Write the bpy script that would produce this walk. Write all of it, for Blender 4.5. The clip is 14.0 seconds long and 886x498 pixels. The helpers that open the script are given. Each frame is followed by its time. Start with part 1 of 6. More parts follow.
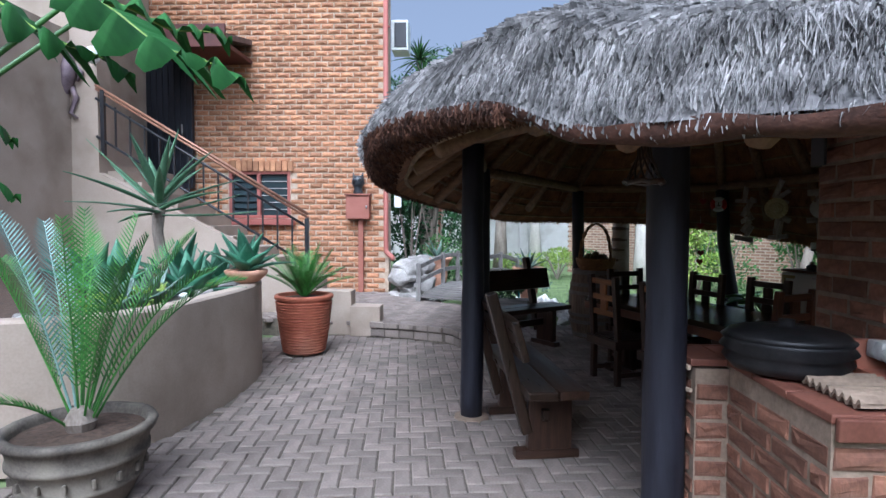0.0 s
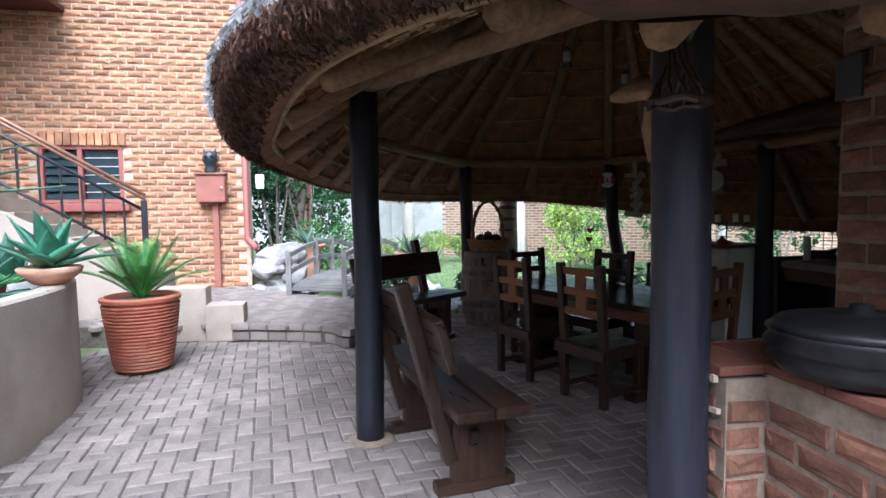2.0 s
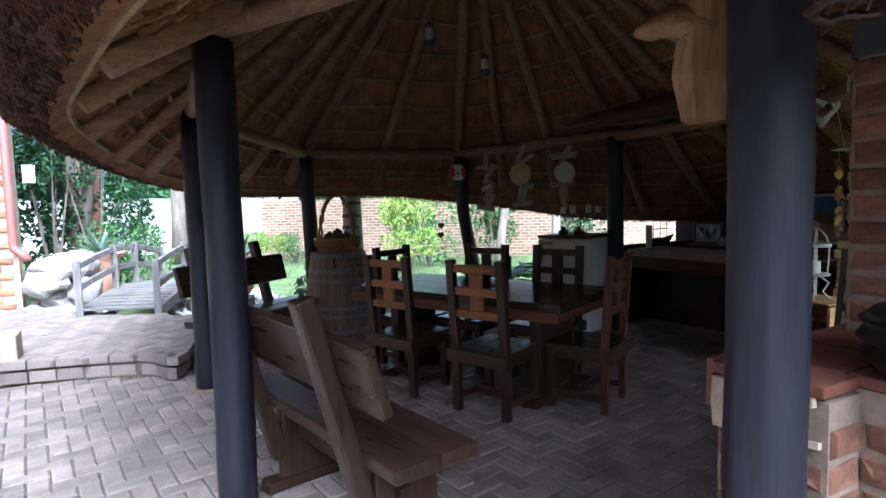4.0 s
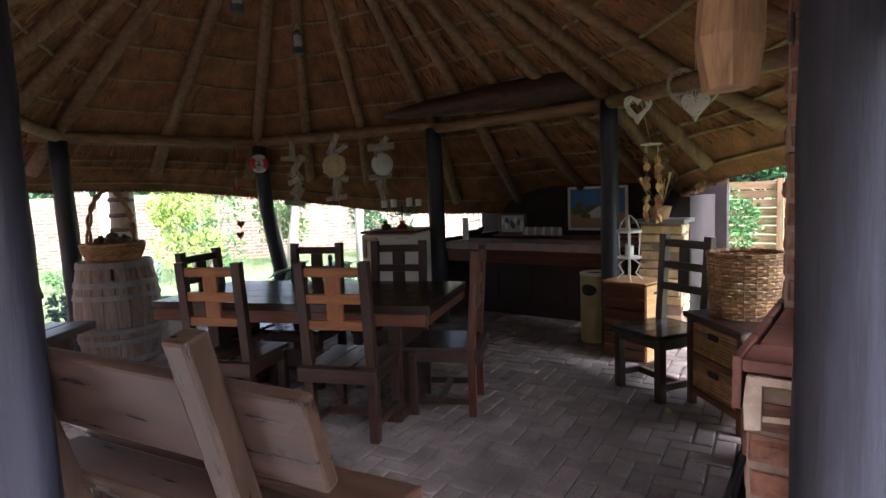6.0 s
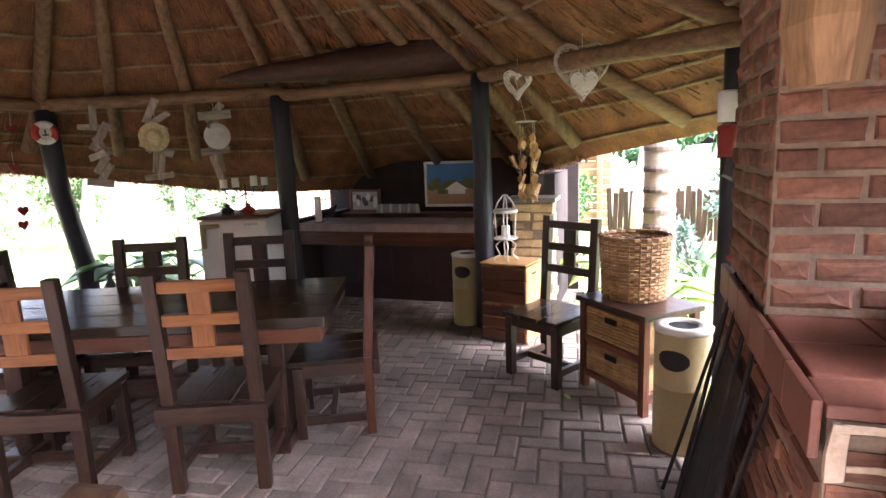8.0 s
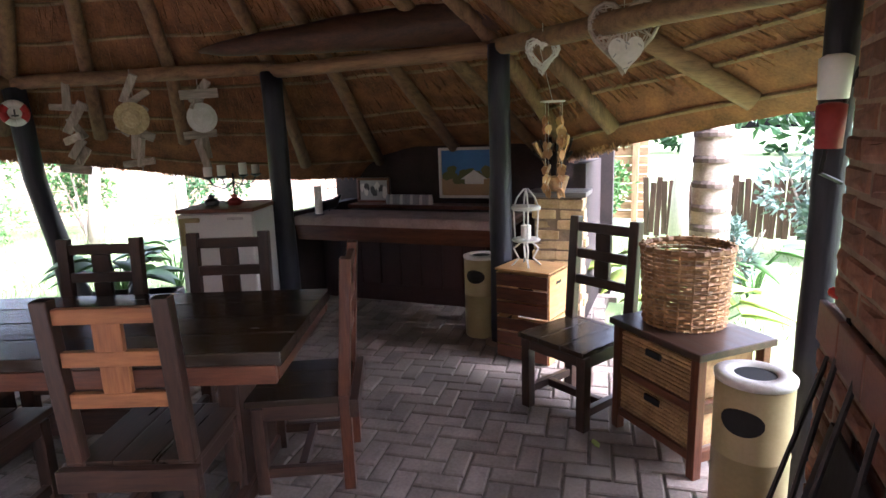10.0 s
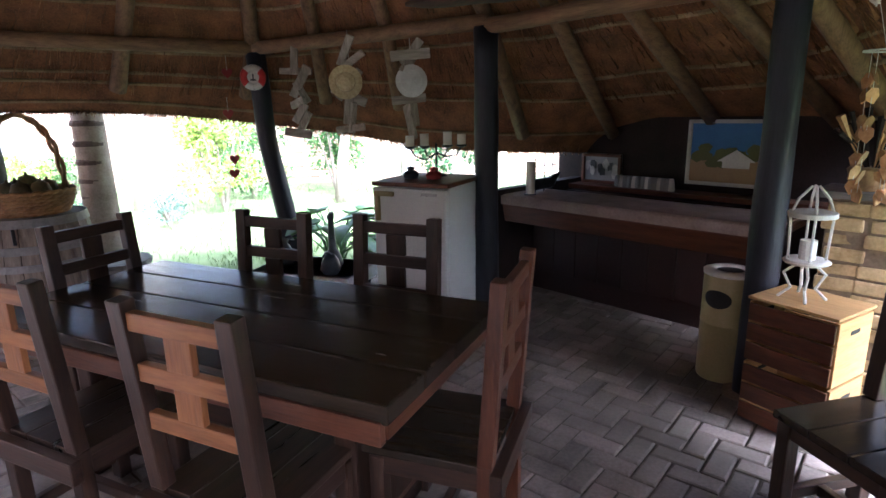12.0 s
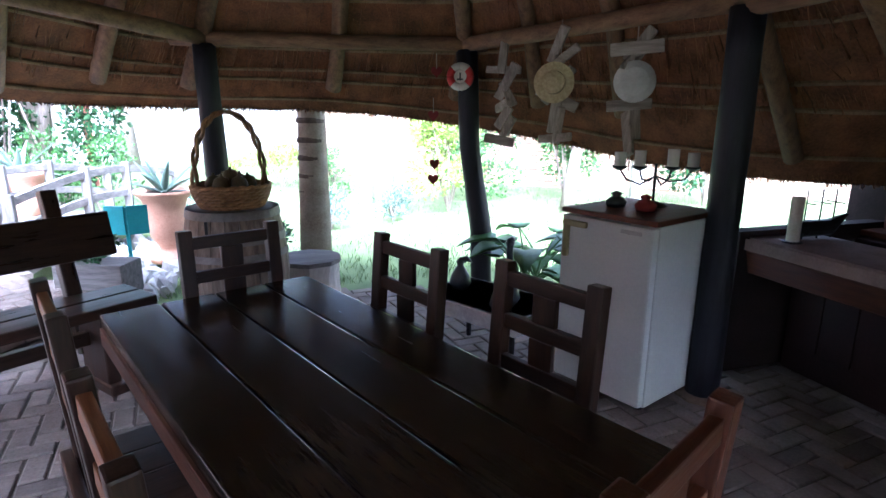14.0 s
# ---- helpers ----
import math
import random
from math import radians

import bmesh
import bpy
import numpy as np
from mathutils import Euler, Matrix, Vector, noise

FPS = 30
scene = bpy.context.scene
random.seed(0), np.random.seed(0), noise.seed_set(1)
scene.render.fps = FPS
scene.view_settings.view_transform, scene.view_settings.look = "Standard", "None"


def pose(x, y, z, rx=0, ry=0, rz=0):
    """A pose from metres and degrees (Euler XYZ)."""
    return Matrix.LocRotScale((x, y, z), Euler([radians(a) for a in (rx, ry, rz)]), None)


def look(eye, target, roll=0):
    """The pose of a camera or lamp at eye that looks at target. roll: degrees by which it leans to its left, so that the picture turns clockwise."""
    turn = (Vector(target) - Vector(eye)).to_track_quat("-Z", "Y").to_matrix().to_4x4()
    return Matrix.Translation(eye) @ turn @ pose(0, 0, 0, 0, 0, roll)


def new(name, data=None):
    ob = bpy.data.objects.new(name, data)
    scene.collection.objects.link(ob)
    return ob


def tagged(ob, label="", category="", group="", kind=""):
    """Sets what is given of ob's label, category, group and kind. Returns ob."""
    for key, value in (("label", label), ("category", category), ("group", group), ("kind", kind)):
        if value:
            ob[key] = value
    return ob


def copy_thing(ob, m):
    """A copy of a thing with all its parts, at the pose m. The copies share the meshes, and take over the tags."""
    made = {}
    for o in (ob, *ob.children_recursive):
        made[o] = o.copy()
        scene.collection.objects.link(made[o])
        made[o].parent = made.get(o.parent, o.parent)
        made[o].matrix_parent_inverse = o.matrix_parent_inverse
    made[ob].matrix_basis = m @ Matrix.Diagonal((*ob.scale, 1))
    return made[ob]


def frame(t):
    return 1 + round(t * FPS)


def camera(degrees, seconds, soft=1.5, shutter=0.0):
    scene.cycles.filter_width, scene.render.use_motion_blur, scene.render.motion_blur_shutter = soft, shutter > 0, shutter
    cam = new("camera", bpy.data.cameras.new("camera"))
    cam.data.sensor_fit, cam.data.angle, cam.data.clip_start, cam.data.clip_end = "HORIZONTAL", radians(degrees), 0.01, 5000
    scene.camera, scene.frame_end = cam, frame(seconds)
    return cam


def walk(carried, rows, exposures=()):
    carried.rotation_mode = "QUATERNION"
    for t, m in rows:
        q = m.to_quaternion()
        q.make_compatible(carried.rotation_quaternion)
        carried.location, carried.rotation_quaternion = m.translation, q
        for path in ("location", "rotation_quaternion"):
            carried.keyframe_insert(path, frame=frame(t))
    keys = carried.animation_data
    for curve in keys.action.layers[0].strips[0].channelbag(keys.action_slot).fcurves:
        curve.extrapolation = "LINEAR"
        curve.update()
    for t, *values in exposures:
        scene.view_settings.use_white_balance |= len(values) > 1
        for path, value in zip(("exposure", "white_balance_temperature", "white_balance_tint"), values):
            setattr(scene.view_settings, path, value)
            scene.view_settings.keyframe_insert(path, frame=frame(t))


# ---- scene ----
cam = camera(76.1, 14.0)
PATH = [
    (0, (0.758, 0.808, 1.571), (0.651, 2.803, 1.48), 0.2),
    (0.5, (0.685, 1.046, 1.546), (0.684, 3.044, 1.437), 0.1),
    (1, (0.644, 1.294, 1.519), (0.754, 3.287, 1.395), -0.2),
    (1.5, (0.592, 1.515, 1.485), (0.832, 3.497, 1.358), -0.2),
    (2, (0.584, 1.762, 1.478), (0.943, 3.724, 1.338), -0.8),
    (2.5, (0.568, 1.999, 1.456), (1.054, 3.934, 1.314), -1.0),
    (5, (0.243, 2.916, 1.411), (1.543, 4.425, 1.235), -2.0),
    (5.5, (0.234, 3.095, 1.396), (1.678, 4.466, 1.211), -2.1),
    (6, (0.225, 3.26, 1.417), (1.798, 4.48, 1.222), -2.3),
    (6.5, (0.225, 3.434, 1.424), (1.906, 4.495, 1.213), -2.2),
    (7, (0.255, 3.603, 1.446), (2.015, 4.52, 1.201), -2.2),
    (7.5, (0.328, 3.751, 1.484), (2.145, 4.536, 1.199), -2.3),
    (8, (0.415, 3.872, 1.535), (2.274, 4.529, 1.197), -2.3),
    (10.5, (1.306, 3.985, 1.548), (3.07, 4.819, 1.11), -1.8),
    (11, (1.505, 4.025, 1.555), (3.15, 5.069, 1.101), -1.5),
    (11.5, (1.71, 4.108, 1.535), (3.202, 5.356, 1.07), -1.2),
    (12, (1.902, 4.205, 1.54), (3.23, 5.623, 1.065), -1.2),
    (12.5, (2.074, 4.285, 1.542), (3.234, 5.845, 1.071), -0.7),
    (13, (2.276, 4.371, 1.562), (3.241, 6.058, 1.093), -0.4),
    (13.5, (2.447, 4.507, 1.569), (3.239, 6.282, 1.1), 0.1),
    (14, (2.628, 4.66, 1.576), (3.243, 6.504, 1.107), 0.5),
]
walk(cam, [(t, look(eye, target, roll)) for t, eye, target, roll in PATH], exposures=[(0.0, 0.9, 4980, 8), (1.5, 1.35, 4980, 7), (2.5, 1.75, 5000, 7), (5.0, 2.4, 4750, 7), (5.5, 2.6, 5050, 12), (6.5, 3.5, 5600, 21), (8.0, 4.25, 5750, 22), (10.5, 3.8, 5300, 22), (12.0, 3.8, 5050, 18), (14.0, 3.65, 4700, 17)])

# ---- world and light ----
world = bpy.data.worlds.new("sky")
world.use_nodes = True
scene.world = world
wn, wl = world.node_tree.nodes, world.node_tree.links
sky = wn.new("ShaderNodeTexSky")
sky.sky_type, sky.sun_disc = "NISHITA", False
sky.sun_elevation, sky.sun_rotation = radians(52), radians(-171)
sky.air_density, sky.dust_density = 0.6, 10.0
haze = wn.new("ShaderNodeHueSaturation")
haze.inputs["Saturation"].default_value = 0.45
wl.new(sky.outputs[0], haze.inputs["Color"])
wl.new(haze.outputs[0], wn["Background"].inputs[0])
wn["Background"].inputs[1].default_value = 0.15
sun_data = bpy.data.lights.new("sun", "SUN")
sun_data.energy, sun_data.angle, sun_data.color = 0.6, radians(40), (1.0, 0.95, 0.87)
sun = new("sun", sun_data)
sun.matrix_world = look((-8, -8, 18), (-8 + 0.095, -8 + 0.604, 18 - 0.79))


# ---- materials ----
def mat(name, c1, c2, scale=6.0, rough=0.7, bump=0.3, detail=6.0, stretch=(1, 1, 1), fine=60.0, metal=0.0, vary=0.0,
        spec=0.4, dirt=None, ramp=(0.35, 0.68)):
    """Two-scale noise between two colours, with bump; vary: change from object to object and island to island."""
    m = bpy.data.materials.new(name)
    m.use_nodes = True
    n, l = m.node_tree.nodes, m.node_tree.links
    b = n["Principled BSDF"]
    co = n.new("ShaderNodeTexCoord")
    mp = n.new("ShaderNodeMapping")
    mp.inputs["Scale"].default_value = stretch
    l.new(co.outputs["Object"], mp.inputs[0])
    big = n.new("ShaderNodeTexNoise")
    big.inputs["Scale"].default_value, big.inputs["Detail"].default_value = scale, detail
    small = n.new("ShaderNodeTexNoise")
    small.inputs["Scale"].default_value, small.inputs["Detail"].default_value = fine, 4.0
    l.new(mp.outputs[0], big.inputs[0])
    l.new(mp.outputs[0], small.inputs[0])
    mix = n.new("ShaderNodeMix")
    mix.data_type = "FLOAT"
    mix.inputs[0].default_value = 0.35
    l.new(big.outputs[0], mix.inputs[2])
    l.new(small.outputs[0], mix.inputs[3])
    cr = n.new("ShaderNodeValToRGB")
    cr.color_ramp.elements[0].position, cr.color_ramp.elements[1].position = ramp
    cr.color_ramp.elements[0].color, cr.color_ramp.elements[1].color = (*c1, 1), (*c2, 1)
    l.new(mix.outputs[0], cr.inputs[0])
    col = cr.outputs[0]
    if dirt:
        dn = n.new("ShaderNodeTexNoise")
        dn.inputs["Scale"].default_value, dn.inputs["Detail"].default_value = 1.3, 8.0
        l.new(co.outputs["Object"], dn.inputs[0])
        dr = n.new("ShaderNodeValToRGB")
        dr.color_ramp.elements[0].position, dr.color_ramp.elements[1].position = 0.5, 0.72
        l.new(dn.outputs[0], dr.inputs[0])
        dm = n.new("ShaderNodeMix")
        dm.data_type = "RGBA"
        l.new(dr.outputs[0], dm.inputs[0])
        l.new(col, dm.inputs[6])
        dm.inputs[7].default_value = (*dirt, 1)
        col = dm.outputs[2]
    if vary:
        oi, geo = n.new("ShaderNodeObjectInfo"), n.new("ShaderNodeNewGeometry")
        add = n.new("ShaderNodeMath")
        l.new(oi.outputs["Random"], add.inputs[0])
        l.new(geo.outputs["Random Per Island"], add.inputs[1])
        fr = n.new("ShaderNodeMath")
        fr.operation = "FRACT"
        l.new(add.outputs[0], fr.inputs[0])
        mr = n.new("ShaderNodeMapRange")
        mr.inputs[3].default_value, mr.inputs[4].default_value = 1 - vary, 1 + vary
        l.new(fr.outputs[0], mr.inputs[0])
        hs = n.new("ShaderNodeHueSaturation")
        l.new(mr.outputs[0], hs.inputs["Value"])
        l.new(col, hs.inputs["Color"])
        col = hs.outputs[0]
    l.new(col, b.inputs["Base Color"])
    rr = n.new("ShaderNodeMapRange")
    rr.inputs[3].default_value, rr.inputs[4].default_value = max(rough - 0.12, 0.03), min(rough + 0.15, 1)
    l.new(big.outputs[0], rr.inputs[0])
    l.new(rr.outputs[0], b.inputs["Roughness"])
    b.inputs["Metallic"].default_value = metal
    b.inputs["Specular IOR Level"].default_value = spec
    if bump:
        bp = n.new("ShaderNodeBump")
        bp.inputs["Strength"].default_value, bp.inputs["Distance"].default_value = bump, 0.01
        l.new(mix.outputs[0], bp.inputs["Height"])
        l.new(bp.outputs[0], b.inputs["Normal"])
    return m


def wood(name, c1, c2, rough=0.45, vary=0.15, bump=0.35):
    """Grain along each of the three axes; part() takes the one that suits the piece's length."""
    out = []
    for axis in range(3):
        s = [9.0, 9.0, 9.0]
        s[axis] = 0.9
        out.append(mat(name + "_" + "xyz"[axis], c1, c2, 3.0, rough, bump, 8, s, 14.0, vary=vary))
    return out


def leafy(name, c1, c2, rough=0.45):
    m = mat(name, c1, c2, 3.0, rough, 0.1, vary=0.35, fine=25)
    b = m.node_tree.nodes["Principled BSDF"]
    b.inputs["Subsurface Weight"].default_value = 0.0
    b.inputs["Transmission Weight"].default_value = 0.0
    return m


W_DARK = wood("dark_stained_wood", (0.018, 0.010, 0.007), (0.060, 0.030, 0.018), 0.34, 0.15, 0.15)
W_TABLE = wood("table_wood", (0.018, 0.013, 0.009), (0.044, 0.029, 0.017), 0.2, 0.12, 0.15)
W_RED = wood("red_brown_wood", (0.060, 0.020, 0.010), (0.150, 0.052, 0.022), 0.38)
W_ORANGE_LIT = wood("orange_court_lit_wood", (0.17, 0.06, 0.018), (0.34, 0.14, 0.045), 0.4)
W_BENCH = wood("weathered_bench_wood", (0.014, 0.0085, 0.0055), (0.050, 0.028, 0.017), 0.3, 0.12, 0.1)
W_CANOE = wood("canoe_wood", (0.030, 0.012, 0.007), (0.085, 0.036, 0.020), 0.6, 0.1, 0.3)
W_POLE = wood("gum_pole", (0.10, 0.055, 0.028), (0.24, 0.14, 0.07), 0.7)
W_POST = wood("black_painted_post", (0.008, 0.008, 0.012), (0.021, 0.021, 0.031), 0.5, 0.05)
W_GREY = wood("weathered_grey_wood", (0.10, 0.09, 0.085), (0.24, 0.22, 0.20), 0.75)
W_PINE = wood("pine_crate", (0.33, 0.18, 0.06), (0.55, 0.33, 0.13), 0.55)
W_BARREL = wood("barrel_oak", (0.10, 0.070, 0.05), (0.26, 0.20, 0.15), 0.6)
W_DRIFT = wood("driftwood", (0.22, 0.18, 0.14), (0.50, 0.43, 0.36), 0.8)
W_LOG = wood("pale_log", (0.14, 0.075, 0.035), (0.34, 0.20, 0.10), 0.7)

M_PAVER = mat("paver", (0.135, 0.108, 0.090), (0.27, 0.222, 0.19), 5, 0.8, 0.45, vary=0.22, dirt=(0.13, 0.11, 0.088))
M_SAND = mat("joint_sand", (0.075, 0.062, 0.046), (0.16, 0.13, 0.10), 20, 0.95, 0.5)
M_HBRICK = mat("rockface_brick", (0.26, 0.11, 0.055), (0.50, 0.27, 0.14), 5, 0.85, 0.8, vary=0.30, fine=45)
M_HMORTAR = mat("pale_mortar", (0.36, 0.27, 0.19), (0.52, 0.42, 0.32), 15, 0.95, 0.5)
M_BBRICK = mat("old_red_brick", (0.10, 0.042, 0.026), (0.27, 0.125, 0.074), 7, 0.82, 0.9, vary=0.35, fine=40, dirt=(0.20, 0.15, 0.13))
M_BMORTAR = mat("grey_mortar", (0.16, 0.115, 0.08), (0.29, 0.215, 0.155), 12, 0.95, 0.6)
M_CAP = mat("quarry_tile", (0.11, 0.040, 0.026), (0.20, 0.080, 0.052), 4, 0.5, 0.2, vary=0.1)
M_STONE = mat("pillar_stone", (0.34, 0.23, 0.11), (0.62, 0.46, 0.26), 8, 0.85, 0.7, vary=0.2)
M_TAN = mat("tan_plaster", (0.31, 0.245, 0.19), (0.41, 0.335, 0.268), 2.2, 0.9, 0.25, dirt=(0.24, 0.185, 0.14))
M_THATCH = mat("thatch_weathered", (0.030, 0.028, 0.028), (0.19, 0.178, 0.172), 9, 0.85, 1.0, vary=0.35, fine=70)
M_STRAW = mat("thatch_straw_grey", (0.085, 0.079, 0.075), (0.37, 0.35, 0.335), 5, 0.8, 0.0, vary=0.6)
M_UNDER = mat("thatch_underside", (0.085, 0.036, 0.015), (0.25, 0.115, 0.046), 6, 0.85, 1.0, fine=60, vary=0.2)
M_UNDERSTRAW = mat("thatch_straw_gold", (0.11, 0.050, 0.020), (0.30, 0.150, 0.062), 5, 0.8, 0.0, vary=0.4)
M_EAVE = mat("eave_cut_reeds", (0.030, 0.013, 0.009), (0.105, 0.046, 0.028), 8, 0.9, 1.0, fine=80)
M_REED = mat("cut_reed_ends", (0.028, 0.012, 0.008), (0.15, 0.068, 0.038), 8, 0.85, 0.0, vary=0.5)
M_LATH = mat("lath", (0.13, 0.085, 0.042), (0.33, 0.23, 0.125), 6, 0.8, 0.3)
M_IRON = mat("black_iron", (0.010, 0.010, 0.011), (0.028, 0.026, 0.026), 12, 0.42, 0.2, metal=0.4)
M_RAILP = mat("rail_paint", (0.012, 0.012, 0.014), (0.022, 0.022, 0.024), 9, 0.4, 0.1)
M_COPPER = mat("rail_top", (0.20, 0.095, 0.055), (0.33, 0.175, 0.115), 9, 0.35, 0.1, metal=0.3)
M_PIPE = mat("pipe_paint", (0.27, 0.085, 0.065), (0.34, 0.12, 0.095), 4, 0.5, 0.1)
M_BOX = mat("box_paint", (0.25, 0.09, 0.062), (0.32, 0.125, 0.09), 3, 0.55, 0.1, dirt=(0.18, 0.06, 0.04))
M_TERRA = mat("terracotta", (0.30, 0.085, 0.045), (0.44, 0.15, 0.085), 6, 0.65, 0.3, dirt=(0.36, 0.17, 0.11))
M_TERRAPALE = mat("pale_terracotta", (0.42, 0.21, 0.13), (0.60, 0.34, 0.23), 5, 0.75, 0.3)
M_OLDPOT = mat("weathered_pot", (0.055, 0.045, 0.036), (0.17, 0.145, 0.115), 5, 0.8, 0.6, dirt=(0.24, 0.21, 0.16))
M_SOIL = mat("soil", (0.035, 0.022, 0.014), (0.10, 0.065, 0.045), 25, 0.95, 1.0)
M_WHITE = mat("white_enamel", (0.62, 0.63, 0.61), (0.74, 0.75, 0.72), 2, 0.35, 0.05)
M_OFFWHITE = mat("offwhite_paint", (0.50, 0.48, 0.44), (0.68, 0.66, 0.62), 6, 0.7, 0.3)
M_CREAM = mat("cream_plastic", (0.30, 0.245, 0.115), (0.38, 0.315, 0.16), 2, 0.4, 0.05)
M_STEEL = mat("steel", (0.45, 0.45, 0.45), (0.62, 0.62, 0.61), 6, 0.28, 0.05, metal=1.0)
M_HOOP = mat("galvanised_hoop", (0.16, 0.15, 0.14), (0.28, 0.26, 0.245), 12, 0.6, 0.1, metal=0.4)
M_BLACK = mat("black_void", (0.006, 0.006, 0.006), (0.012, 0.012, 0.012), 6, 0.7, 0.0)
M_WICKER = mat("wicker", (0.20, 0.10, 0.038), (0.42, 0.24, 0.10), 14, 0.6, 0.4, vary=0.25)
M_WICKERD = mat("dark_wicker", (0.22, 0.13, 0.055), (0.44, 0.28, 0.13), 14, 0.6, 0.4, vary=0.25)
M_ROCK = mat("rock", (0.16, 0.145, 0.13), (0.42, 0.39, 0.36), 4, 0.9, 0.9, vary=0.3)
M_PEBBLE = mat("white_stone", (0.42, 0.40, 0.37), (0.70, 0.68, 0.65), 4, 0.85, 0.5, vary=0.2)
M_LAWN = mat("lawn_soil", (0.085, 0.125, 0.045), (0.18, 0.235, 0.095), 3, 0.95, 0.8, fine=90)
M_GRASS = leafy("grass_blade", (0.095, 0.15, 0.045), (0.21, 0.285, 0.11))
M_LEAF_D = leafy("leaf_dark", (0.016, 0.050, 0.016), (0.045, 0.12, 0.035))
M_LEAF_M = leafy("leaf_mid", (0.040, 0.105, 0.022), (0.10, 0.22, 0.055))
M_LEAF_Y = leafy("leaf_lime", (0.14, 0.23, 0.030), (0.34, 0.44, 0.085))
M_LEAF_G = leafy("leaf_grey", (0.085, 0.135, 0.11), (0.17, 0.24, 0.19))
M_ALOE = leafy("aloe_leaf", (0.050, 0.115, 0.060), (0.125, 0.225, 0.125))
M_AGAVE = leafy("agave_leaf", (0.035, 0.115, 0.065), (0.085, 0.215, 0.125))
M_CYCAD = leafy("cycad_leaf", (0.026, 0.10, 0.014), (0.085, 0.24, 0.040))
M_BLUECYC = leafy("blue_cycad_leaf", (0.11, 0.20, 0.17), (0.24, 0.36, 0.32))
M_BIGLEAF = leafy("philodendron_leaf", (0.018, 0.075, 0.014), (0.045, 0.15, 0.032), 0.6)
M_BIGLEAF.node_tree.nodes["Principled BSDF"].inputs["Specular IOR Level"].default_value = 0.15
M_FLOWER = mat("yellow_bloom", (0.55, 0.42, 0.05), (0.75, 0.60, 0.12), 8, 0.6, 0.1)
M_TRUNK = mat("bark", (0.14, 0.11, 0.085), (0.34, 0.29, 0.24), 6, 0.9, 0.8, stretch=(1, 1, 0.25))
M_TRUNKPALE = mat("pale_bark", (0.42, 0.38, 0.32), (0.66, 0.62, 0.55), 4, 0.85, 0.5, stretch=(1, 1, 0.3))
M_PALM = mat("palm_trunk", (0.24, 0.18, 0.13), (0.46, 0.39, 0.32), 5, 0.85, 0.6)
M_PALMRING = mat("palm_ring", (0.075, 0.055, 0.042), (0.16, 0.12, 0.095), 8, 0.9, 0.5)
M_GARDENWALL = mat("garden_wall_render", (0.52, 0.50, 0.47), (0.66, 0.64, 0.60), 1.2, 0.9, 0.2, dirt=(0.40, 0.37, 0.32))
M_GBRICK = mat("garden_brick", (0.20, 0.11, 0.07), (0.38, 0.24, 0.16), 4, 0.9, 0.5, vary=0.25)
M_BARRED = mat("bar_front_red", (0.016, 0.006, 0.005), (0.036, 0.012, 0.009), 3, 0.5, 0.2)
M_BARTOP = mat("bar_top_cloth", (0.24, 0.175, 0.155), (0.38, 0.29, 0.26), 7, 0.85, 0.3)
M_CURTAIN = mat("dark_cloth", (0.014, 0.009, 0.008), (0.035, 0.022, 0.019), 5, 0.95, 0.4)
M_CLOTH = mat("mosaic_cloth", (0.42, 0.41, 0.43), (0.64, 0.63, 0.64), 16, 0.9, 0.3)
M_RED = mat("lifebuoy_red", (0.40, 0.022, 0.02), (0.55, 0.04, 0.035), 5, 0.5, 0.1)
M_HEARTRED = mat("heart_red", (0.20, 0.02, 0.02), (0.30, 0.035, 0.03), 5, 0.5, 0.1)
M_STRAWHAT = mat("straw_hat", (0.42, 0.33, 0.17), (0.62, 0.52, 0.31), 30, 0.8, 0.4)
M_CANDLE = mat("candle_wax", (0.66, 0.62, 0.54), (0.80, 0.77, 0.70), 4, 0.6, 0.1)
M_TEAL = mat("teal_paint", (0.025, 0.20, 0.21), (0.05, 0.28, 0.29), 4, 0.6, 0.1)
M_GECKO = mat("gecko_metal", (0.12, 0.085, 0.10), (0.25, 0.19, 0.20), 8, 0.5, 0.3, metal=0.3)
M_CERAMIC = mat("dark_ceramic", (0.020, 0.024, 0.028), (0.05, 0.055, 0.06), 6, 0.3, 0.1)
M_GOURD = mat("gourd", (0.055, 0.048, 0.022), (0.15, 0.13, 0.06), 6, 0.5, 0.2)
M_SHELL = mat("copper_leaf", (0.30, 0.14, 0.055), (0.58, 0.34, 0.16), 8, 0.4, 0.2, metal=0.3, vary=0.3)
M_DOOR = mat("door_paint", (0.010, 0.011, 0.016), (0.024, 0.026, 0.034), 3, 0.45, 0.15)
M_CANOPY = mat("canopy_timber", (0.060, 0.018, 0.014), (0.11, 0.036, 0.026), 4, 0.6, 0.2)
M_SLATE = mat("roof_tile", (0.09, 0.06, 0.05), (0.20, 0.14, 0.12), 6, 0.8, 0.4)


def flat(name, c, rough=0.6):
    return mat(name, tuple(v * 0.9 for v in c), tuple(min(v * 1.1, 1) for v in c), 5, rough, 0.1)


M_SKYB = flat("paint_blue", (0.055, 0.16, 0.36))
M_SANDY = flat("paint_sand", (0.32, 0.21, 0.11))
M_PTREE = flat("paint_green", (0.10, 0.11, 0.035))
M_GREYP = flat("paint_grey", (0.30, 0.30, 0.30))
M_TIN = flat("dark_charcoal", (0.05, 0.05, 0.055))

